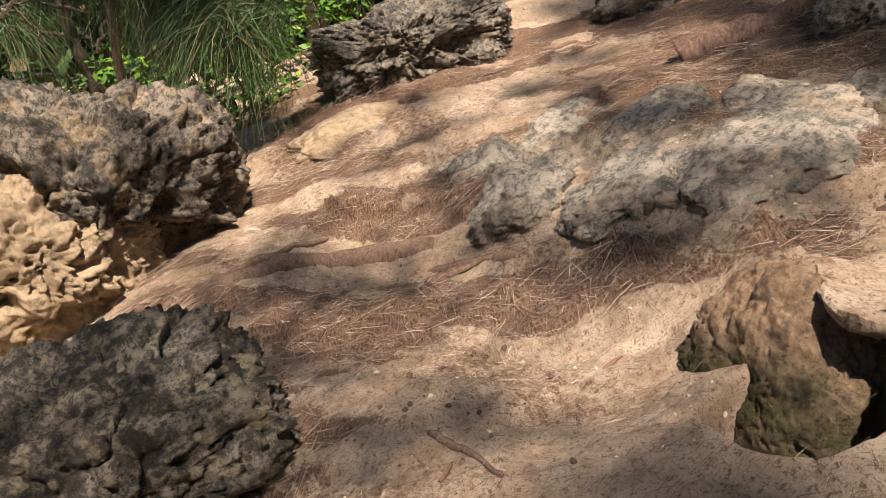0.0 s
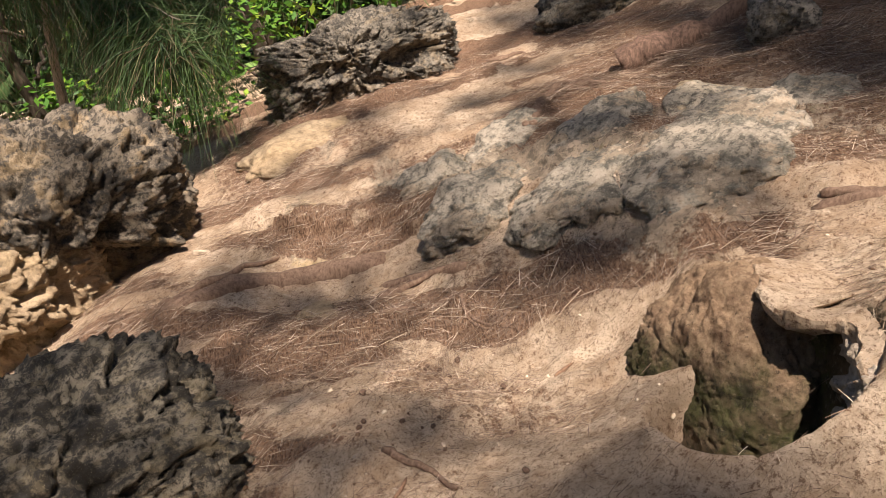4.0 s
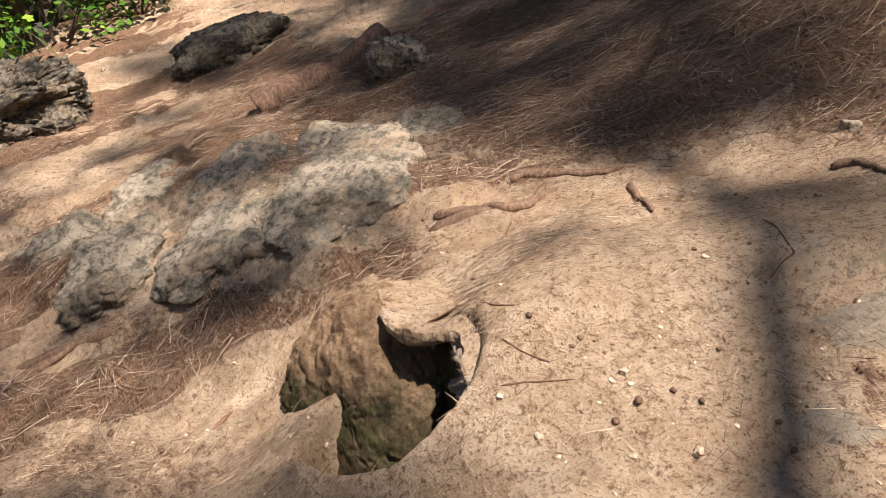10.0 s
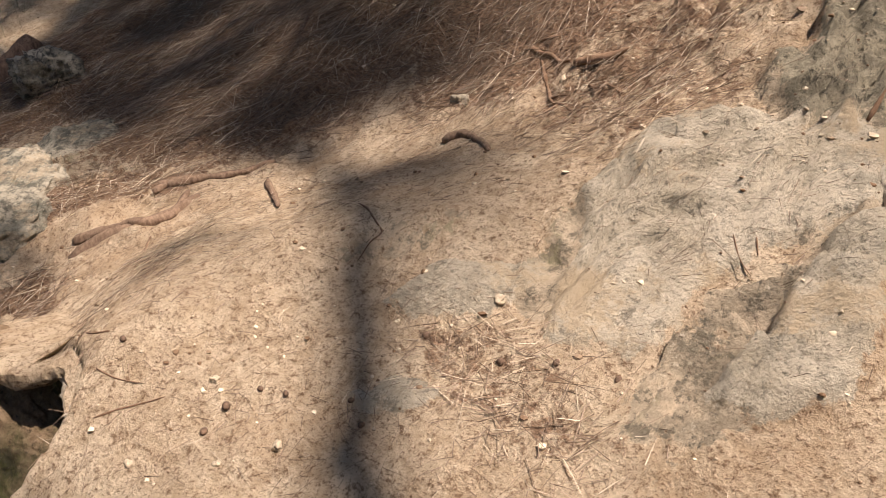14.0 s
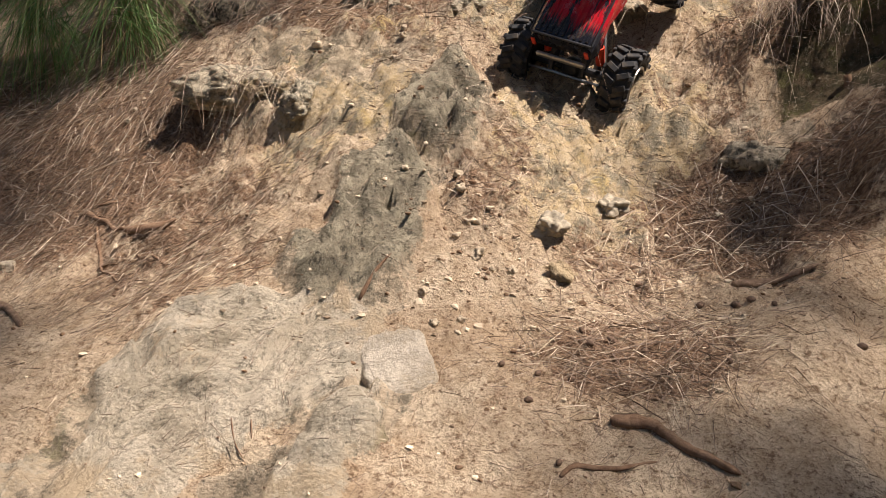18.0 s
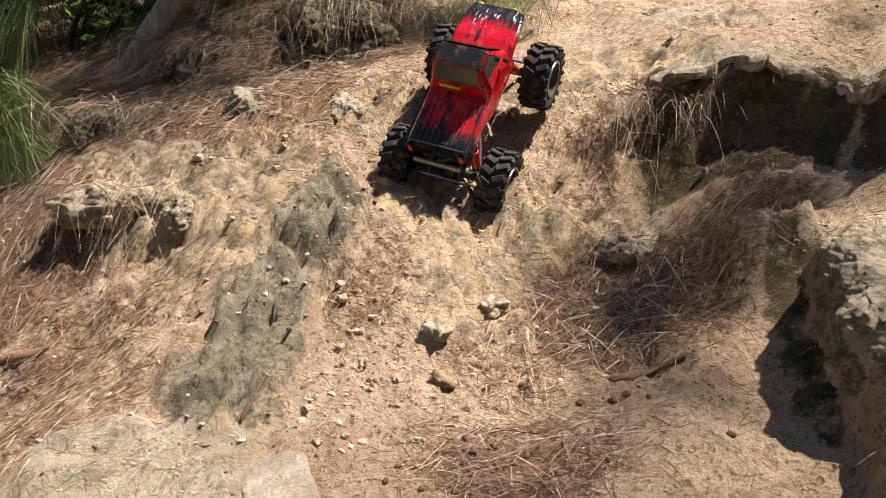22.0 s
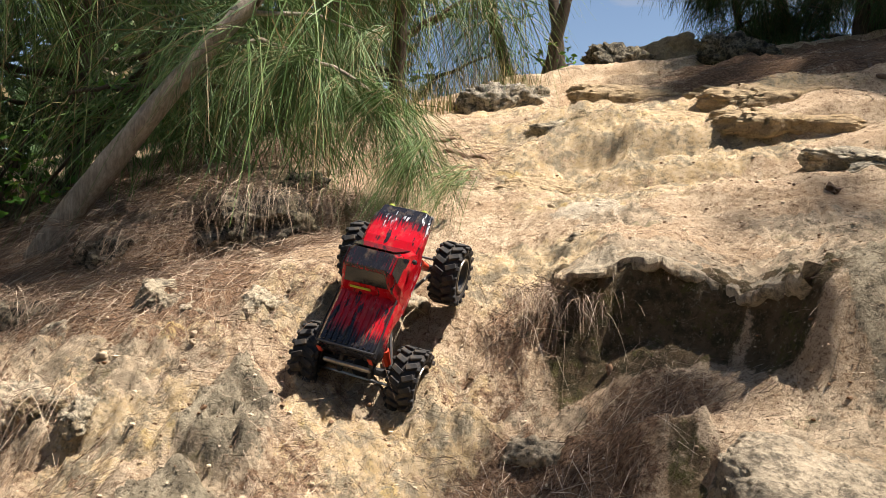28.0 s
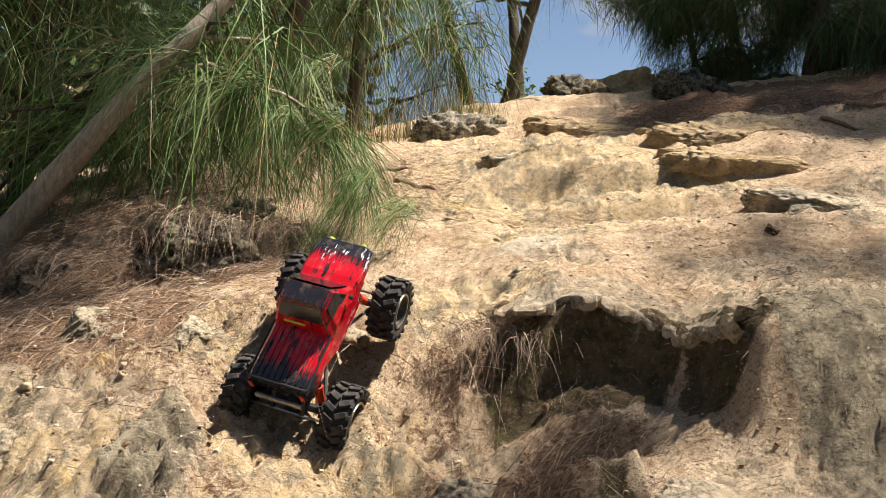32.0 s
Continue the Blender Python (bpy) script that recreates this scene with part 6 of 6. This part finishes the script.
# the stand of casuarinas above the bank
for k, (x, y, h, w, r) in enumerate(((-1.75, 3.3, 2.6, 0.9, 0.05), (-1.05, 3.7, 2.8, 0.85, 0.05), (-2.5, 2.9, 2.6, 0.9, 0.05), (-0.55, 4.4, 2.6, 0.75, 0.04), (-3.3, 3.5, 3.2, 0.9, 0.06), (-1.6, 4.8, 3.2, 0.9, 0.06), (-0.7, 6.0, 3.0, 0.8, 0.05), (-2.7, 5.2, 3.6, 0.9, 0.06), (-4.2, 3.0, 3.4, 0.9, 0.06))):
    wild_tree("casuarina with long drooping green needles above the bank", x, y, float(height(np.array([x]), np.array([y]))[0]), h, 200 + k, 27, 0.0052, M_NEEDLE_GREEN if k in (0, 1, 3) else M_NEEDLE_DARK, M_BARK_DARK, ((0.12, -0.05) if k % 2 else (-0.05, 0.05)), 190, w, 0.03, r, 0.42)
for k, (x, y, h, r) in enumerate(((0.35, 5.5, 2.2, 0.05), (0.5, 5.7, 2.6, 0.045), (0.2, 5.9, 2.4, 0.05))):
    wild_tree("thin many-stemmed casuarina on the crest", x, y, float(height(np.array([x]), np.array([y]))[0]), h, 240 + k, 14, 0.004, M_NEEDLE_GREEN, M_BARK_DARK, ((0.22, 0.0), (0.05, 0.1), (-0.2, 0.1))[k], 44, 0.6, 0.3, r, 0.3)
for k, (x, y, h, w, r) in enumerate(((2.15, 5.9, 2.2, 0.75, 0.05), (2.6, 5.5, 2.4, 0.8, 0.07), (3.1, 5.6, 2.6, 0.8, 0.08), (2.5, 6.6, 2.8, 0.9, 0.06), (3.5, 4.9, 2.6, 0.8, 0.08), (1.85, 5.9, 1.5, 0.8, 0.03), (2.35, 5.3, 1.7, 0.9, 0.05))):
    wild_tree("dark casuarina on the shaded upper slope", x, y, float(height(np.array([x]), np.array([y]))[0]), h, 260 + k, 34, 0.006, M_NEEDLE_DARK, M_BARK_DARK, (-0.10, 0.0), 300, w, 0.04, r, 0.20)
for k, (x, y, h, w, r) in enumerate(((-2.03, 1.84, 2.6, 0.8, 0.035), (-3.55, 2.5, 3.2, 0.8, 0.07))):
    wild_tree("dark-trunked casuarina rising from the needle litter", x, y, float(height(np.array([x]), np.array([y]))[0]), h, 280 + k, 26, 0.0045, M_NEEDLE_DARK, M_BARK_DARK, (0.03, 0.05), 110, w, 0.35, r, 0.34)
# beyond the boulders
for k, (x, y, h, w, r) in enumerate(((-7.6, -0.55, 4.0, 0.6, 0.11), (-6.2, -1.9, 3.0, 0.9, 0.05), (-7.2, 0.6, 3.4, 0.8, 0.06), (-8.6, -2.2, 4.2, 0.8, 0.08), (-8.8, 1.2, 4.2, 0.8, 0.08), (-6.6, -3.0, 3.4, 0.9, 0.06))):
    wild_tree("casuarina in the thicket below the path", x, y, float(height(np.array([x]), np.array([y]))[0]), h, 300 + k, 30, 0.006, M_NEEDLE_DARK, M_BARK_DARK, (0.03, 0.05), 100, w, 0.10, r, 0.4)
near = []
for a, b, n in (((-4.75, -1.25, 0.62), (-4.35, -0.85, 0.42), 14), ((-4.6, -1.6, 0.75), (-4.6, -1.0, 0.66), 14), ((-4.9, -0.9, 0.7), (-4.5, -0.7, 0.45), 8), ((-5.0, -1.9, 0.9), (-4.8, -1.3, 0.9), 12)):
    for t in np.linspace(0, 1, n):
        near.append(np.array(a) * (1 - t) + np.array(b) * t + frng.normal(size=3) * 0.04)
# the darker needles carry the shade of the woods on this tree in their colour
tree("tree", "young casuarina drooping beside the big boulder", ((-5.4, -1.7, -0.4), (-5.2, -1.6, 0.4), (-5.0, -1.4, 1.3)), 0.03,
     [(((-5.2, -1.6, 0.5), (-4.9, -1.35, 0.72), (-4.4, -0.85, 0.5)), 0.010), (((-5.15, -1.6, 0.7), (-4.8, -1.7, 0.85), (-4.5, -1.0, 0.7)), 0.010), (((-5.2, -2.2, 0.35), (-4.6, -1.75, 0.62), (-4.3, -1.35, 0.76)), 0.012)],
     near, 110, 0.05, 0.34, 0.0045, M_NEEDLE_DARK, M_BARK, 9, 0.6, 0.6)


def leafy(name, label, blobs, count, size, material, seed, category, kind=""):
    """A thicket of single leaves, each a folded pair of quads, gathered in uneven clumps."""
    rng = np.random.default_rng(seed)
    v, f = [], []
    for x, y, z, r in blobs:
        n = int(count * r * r)
        c = rng.normal(size=(n, 3))
        c /= np.linalg.norm(c, axis=1)[:, None]
        c = np.array([x, y, z]) + c * (r * rng.uniform(0.35, 1.1, n) ** 0.7)[:, None] * np.array([1, 1, 0.8])
        d = rng.normal(size=(n, 3))
        d[:, 2] = d[:, 2] * 0.4 - 0.2
        d /= np.linalg.norm(d, axis=1)[:, None]
        e = np.cross(d, rng.normal(size=(n, 3)) * 0.6 + np.array([0, 0, 1.0]))
        e /= np.linalg.norm(e, axis=1)[:, None]
        s = size * rng.uniform(0.6, 1.25, n)[:, None]
        pts = np.stack([c, c + d * s * 0.5 + e * s * 0.26, c + d * s, c + d * s * 0.5 - e * s * 0.26], 1)
        f.append(np.arange(n * 4).reshape(-1, 4) + sum(len(q) for q in v))
        v.append(pts.reshape(-1, 3))
    return np.concatenate(v), np.concatenate(f)


def bush(label, x, y, z, r, seed, size=0.07, density=1500):
    rng = np.random.default_rng(seed)
    root = new("bush")
    blobs = [(x + rng.normal() * r * 0.7, y + rng.normal() * r * 0.7, z + r * 0.5 + abs(rng.normal()) * r * 0.6, r * rng.uniform(0.35, 0.6)) for _ in range(9)]
    for k, b in enumerate(blobs[:5]):
        solid("stem", tube_mesh("stem", bent(((x, y, z - 0.1), ((x + b[0]) / 2, (y + b[1]) / 2, z + 0.2), b[:3]), 0.06), np.linspace(0.012, 0.004, max(4, int(sum(math.dist(p, q) for p, q in (((x, y, z - 0.1), ((x + b[0]) / 2, (y + b[1]) / 2, z + 0.2)), (((x + b[0]) / 2, (y + b[1]) / 2, z + 0.2), b[:3]))) / 0.06))), 6, 0.1, k), M_BARK_DARK, root)
    v, f = leafy("leaves", label, blobs, density, size, M_LEAF, seed, "bush")
    solid("leaves", mesh_from("leaves", v, f, False), M_LEAF, root)
    return tagged(root, label, "bush")


for k, (x, y, r) in enumerate(((-6.3, -0.45, 0.5), (-6.6, 0.1, 0.55), (-6.1, -1.1, 0.5), (-6.9, 0.75, 0.5), (-7.4, -1.2, 0.6), (-6.7, 1.3, 0.35), (-7.6, 0.9, 0.5), (-5.8, -1.9, 0.45))):
    bush("bright green broad-leaved bush behind the rocks", x, y, float(height(np.array([x]), np.array([y]))[0]), r, 400 + k)
for k, (x, y, r) in enumerate(((-2.0, 3.0, 0.3), (0.45, 5.9, 0.25))):
    bush("low green bush under the casuarinas", x, y, float(height(np.array([x]), np.array([y]))[0]), r, 430 + k, 0.05, 1500)

# the woods further off, which close the view; unseen ones are added behind the camera
blobs = []
brng = np.random.default_rng(12)
for k in range(480):
    a = brng.uniform(math.pi * 0.53, math.pi * 2.15)
    d = brng.uniform(8.5, 13)
    x, y = -0.5 + d * math.cos(a), 0.5 + d * math.sin(a)
    # past 1.3 pi, out of view, they rise higher to hold back skylight
    blobs.append((x, y, float(height(np.array([x]), np.array([y]))[0]) + brng.uniform(0.2, 5.0 if a < math.pi * 1.3 else 9.0), brng.uniform(0.7, 1.3)))
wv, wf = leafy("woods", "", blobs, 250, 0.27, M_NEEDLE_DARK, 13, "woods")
tagged(solid("woods", mesh_from("woods", wv, wf, False), M_NEEDLE_DARK), "dense dark green woods behind the slope, carried on unseen behind the camera", "woods", kind="stuff")


# dry grass at the foot of the trees
def grass(x, y, n, h, seed):
    rng = np.random.default_rng(seed)
    p = np.array([x, y, ground_z(x, y) - 0.02]) + rng.normal(size=(n, 3)) * np.array([0.07, 0.05, 0.0])
    v, f = ribbons(p, np.array([0, 0, 1.0]) + rng.normal(size=(n, 3)) * 0.22, rng.uniform(0.5, 1.1, n) * h, 0.0045, rng.uniform(0, 0.35, n), rng)
    return tagged(solid("grass_tuft", mesh_from("grass_tuft", v, f, False), M_GRASS), "tuft of dry straw-coloured grass beside the path", "grass", "dry grass tufts")


for k, (x, y, n, h) in enumerate(((-0.22, 4.35, 90, 0.30), (-0.05, 4.75, 110, 0.36), (-0.35, 4.1, 70, 0.26), (0.1, 4.95, 80, 0.3), (-0.5, 4.0, 60, 0.25))):
    grass(x, y, n, h, 500 + k)


# tall casuarinas on the sunny side of the gully, whose crowns dapple the slope
def shade_tree(foot, reach, targets, seed, base=None):
    """foot: where the shadow of the fork falls; each target: a place on the slope, the radius and the thickness of the crown that shades it."""
    rng = np.random.default_rng(seed)
    far = np.array(SUN_DIR) * reach
    fork = np.array(foot) + far
    base = base or (fork[0] + 0.1, fork[1], -1.8)
    limbs, centres = [], []
    for x, y, z, r, n in targets:
        c = np.array([x, y, z]) + far
        limbs.append(((fork, (fork + c) / 2 + np.array([0, 0, 0.25]), c), 0.010))
        for _ in range(n):
            centres.append(c + rng.normal(size=3) * r * 0.5)
    return tree("tree", "tall casuarina shading the gully", (base, (np.array(base) + fork) / 2 + rng.normal(size=3) * 0.05, fork), 0.09, limbs, centres, 60, 0.05, 0.32, 0.006, M_NEEDLE_DARK, M_BARK, seed, 0.7, 0.6)


shade_tree((-1.51, 1.08, 0.66), 13.0, ((-2.2, 1.55, 0.6, 0.5, 22), (-2.05, 1.75, 0.85, 0.36, 14), (-2.9, 1.75, 0.6, 0.6, 22), (-3.6, 1.8, 0.6, 0.55, 22), (-2.85, 1.15, 0.42, 0.25, 9), (-3.1, 1.65, 0.62, 0.35, 16), (-3.9, 1.5, 0.5, 0.4, 18), (-3.55, 1.27, 0.43, 0.3, 12), (-4.85, 2.2, 0.62, 0.5, 30), (-4.3, 2.0, 0.6, 0.5, 34), (-4.7, 1.3, 0.4, 0.5, 30), (-5.3, 0.9, 0.3, 0.5, 24), (-2.6, 1.2, 0.5, 0.22, 8), (-1.3, 1.0, 0.6, 0.18, 6), (-1.14, 0.78, 0.55, 0.14, 3), (-1.66, 1.38, 0.7, 0.16, 4), (-1.80, 1.55, 0.75, 0.18, 5), (-1.95, 1.22, 0.6, 0.2, 8)), 601, (1.05, -1.75, -0.1))
shade_tree((0.8, 0.05, 0.5), 8.0, ((0.05, 1.46, 0.9, 0.16, 5), (0.20, 1.62, 1.0, 0.14, 4), (0.07, 1.32, 0.8, 0.12, 2), (0.02, 0.90, 0.7, 0.16, 3), (0.20, 0.85, 0.7, 0.14, 2), (1.35, 3.3, 2.05, 0.4, 20), (1.7, 3.0, 2.05, 0.4, 18), (0.95, 3.95, 2.15, 0.35, 14), (1.5, 3.85, 2.25, 0.6, 50), (1.3, 4.5, 2.4, 0.5, 36), (1.9, 4.7, 2.5, 0.5, 40), (2.3, 3.6, 2.3, 0.5, 36), (2.0, 3.9, 2.3, 0.6, 40), (2.6, 4.6, 2.6, 0.6, 30), (-1.55, 2.2, 1.10, 0.28, 16), (-1.95, 2.35, 1.15, 0.3, 16), (-1.25, 2.15, 1.15, 0.18, 6), (-1.5, 2.7, 1.3, 0.3, 12), (0.80, 1.42, 1.25, 0.12, 1), (0.78, 2.05, 1.45, 0.20, 5), (1.0, 1.75, 1.35, 0.18, 4)), 602)
drng = random.Random(23)
DAPPLES = [(x, y, float(height(np.array([x]), np.array([y]))[0]), 0.11, drng.choice((1, 1, 2))) for x, y in ((drng.uniform(-3.4, -1.5), drng.uniform(-0.9, 0.75)) for _ in range(26))]
DAPPLES += [(x, y, float(height(np.array([x]), np.array([y]))[0]), 0.06, 1) for x, y in ((drng.uniform(-2.3, -1.35), drng.uniform(-0.55, 0.25)) for _ in range(5))]
shade_tree((-1.1, -1.5, -0.1), 7.0, [(-2.05, -1.05, 0.1, 0.40, 4), (-2.55, -0.15, 0.0, 0.22, 2), (-2.9, 0.4, 0.15, 0.25, 3), (-1.75, 0.0, 0.0, 0.2, 2), (-1.65, -0.3, 0.0, 0.2, 2), (-3.5, 0.45, 0.2, 0.3, 6), (-2.45, 0.75, 0.3, 0.2, 2), (-4.2, 0.5, 0.2, 0.4, 10), (-1.75, -0.75, 0.0, 0.26, 3), (-2.75, -0.45, 0.0, 0.2, 4), (-2.9, -0.75, 0.0, 0.2, 4), (-4.8, -1.2, 0.7, 0.5, 70), (-4.6, -1.7, 0.8, 0.4, 36), (-3.2, -1.1, 0.2, 0.16, 3), (-3.3, 1.1, 0.4, 0.4, 16), (-3.8, -0.2, 0.0, 0.3, 5), (-4.6, -0.6, 0.0, 0.5, 20), *DAPPLES], 603)


# ---------------------------------------------------------------- fallen needles, and grit
def litter():
    rng = np.random.default_rng(31)
    n = 720000
    x, y = rng.uniform(-5.0, 2.0, n), rng.uniform(-1.6, 4.6, n)
    li, ro = strewn(x, y), cover("rock", x, y)
    patch = smooth(0.0, 0.9, fbm(x * 2.3, y * 2.3, 0, 3, 91) + 0.25)
    d = np.hypot(x + 0.6, y - 0.3)
    keep = rng.uniform(size=n) < (0.10 + 0.24 * patch + 0.75 * li - 0.03 * ro) * smooth(5.2, 1.6, d) ** 0.8
    x, y = x[keep], y[keep]
    z, li = surface(x, y)[:2]
    m = len(x)
    eps = 0.03
    gx, gy = (height(x + eps, y) - z * 0 - height(x - eps, y)) / (2 * eps), (height(x, y + eps) - height(x, y - eps)) / (2 * eps)
    a = rng.uniform(0, 2 * math.pi, m)
    down = np.arctan2(-gy, -gx)
    a = np.where(rng.uniform(size=m) < 0.30, down + rng.normal(size=m) * 0.8, a)
    slope = gx * np.cos(a) + gy * np.sin(a)
    way = np.stack([np.cos(a), np.sin(a), slope + rng.normal(size=m) * 0.10 + 0.05 + 0.18 * li * rng.uniform(0, 1, m)], 1)
    start = np.stack([x, y, z + 0.001 + rng.uniform(0, 0.014, m) * li], 1)
    v, f = ribbons(start, way, rng.uniform(0.025, 0.12, m) * (0.40 + 0.65 * li), rng.uniform(0.0009, 0.0017, m) * (0.75 + 0.35 * li), rng.uniform(0.0, 0.22, m), rng, 2)
    ob = solid("pine_needles", mesh_from("pine_needles", v, f, False), M_NEEDLE_BROWN)
    tagged(ob, "scattered dry brown pine needles on sand and rock", "pine needles", kind="stuff")


def drape(x, y, z, n, seed, reach=0.16, length=0.16):
    """Needles that hang over an edge."""
    rng = np.random.default_rng(seed)
    p = np.array([x, y, z]) + rng.normal(size=(n, 3)) * np.array([reach, reach * 0.35, 0.012])
    way = np.stack([rng.normal(size=n) * 0.5, -0.6 + rng.normal(size=n) * 0.3, rng.normal(size=n) * 0.25 + 0.1], 1)
    return ribbons(p, way, rng.uniform(0.5, 1.1, n) * length, 0.0015, rng.uniform(0.5, 1.2, n), rng)


def drapes():
    v, f, k = [], [], 0
    for i, (x, y, z, n, reach) in enumerate(((-0.72, 2.33, 1.52, 260, 0.14), (-0.95, 2.32, 1.46, 140, 0.10), (-1.2, 1.98, 1.2, 350, 0.13), (-1.1, 2.28, 1.38, 350, 0.12), (0.08, 1.87, 1.27, 220, 0.05), (0.17, 1.84, 1.26, 160, 0.05), (-1.05, 1.66, 1.03, 160, 0.10), (-0.3, 1.95, 1.2, 200, 0.25), (-0.5, 2.42, 1.5, 300, 0.12))):
        a, b = drape(x, y, z, n, 700 + i, reach, 0.10 if x > 0 else 0.16)
        v.append(a)
        f.append(b + k)
        k += len(a)
    ob = solid("hanging_needles", mesh_from("hanging_needles", np.concatenate(v), np.concatenate(f), False), M_NEEDLE_BROWN)
    tagged(ob, "brown needles draped over rock edges", "pine needles", kind="stuff")


def grit():
    """Chips of limestone too many to count."""
    rng = np.random.default_rng(47)
    v0, f0 = icosphere(1)
    n = 170000
    x, y = rng.uniform(-5.0, 2.0, n), rng.uniform(-1.4, 4.2, n)
    stony = smooth(0.1, 0.8, fbm(x * 1.7, y * 1.7, 0, 3, 95) + 0.2)
    near = smooth(5.0, 1.5, np.hypot(x + 0.6, y - 0.3))
    bed = np.exp(-((x + 0.33) ** 2 + (y - 1.2) ** 2) / 0.05) + 0.6 * np.exp(-((x + 3.9) ** 2 / 0.6 + (y - 0.1) ** 2 / 0.12))
    wall = smooth(1.1, 1.35, y) * smooth(2.1, 1.9, y) * smooth(-1.5, -1.1, x) * smooth(0.3, 0.1, x)
    keep = rng.uniform(size=n) < near * (0.05 + 0.16 * stony + 0.5 * bed + 0.25 * wall)
    x, y = x[keep], y[keep]
    z = surface(x, y)[0]
    m = len(x)
    s = np.clip(rng.lognormal(-6.1, 0.5, m), 0.0013, 0.0065)
    jit = 1 + 0.3 * rng.normal(size=(m, len(v0)))
    v = v0[None] * jit[:, :, None] * s[:, None, None] * np.array([1.1, 0.9, 0.65]) + np.stack([x, y, z + s * 0.25], 1)[:, None]
    f = f0[None] + (np.arange(m) * len(v0))[:, None, None]
    k = Nodes("limestone_grit")
    k.finish(k.mix(k.ramp(k.island(), 0.25, 0.75), (0.16, 0.095, 0.055), (0.64, 0.52, 0.37)), 0.9, spec=0.2)
    ob = solid("gravel", mesh_from("gravel", v.reshape(-1, 3), f.reshape(-1, 3), False), k.mat)
    tagged(ob, "pale limestone grit strewn over the sand", "gravel", kind="stuff")


litter()
drapes()
grit()
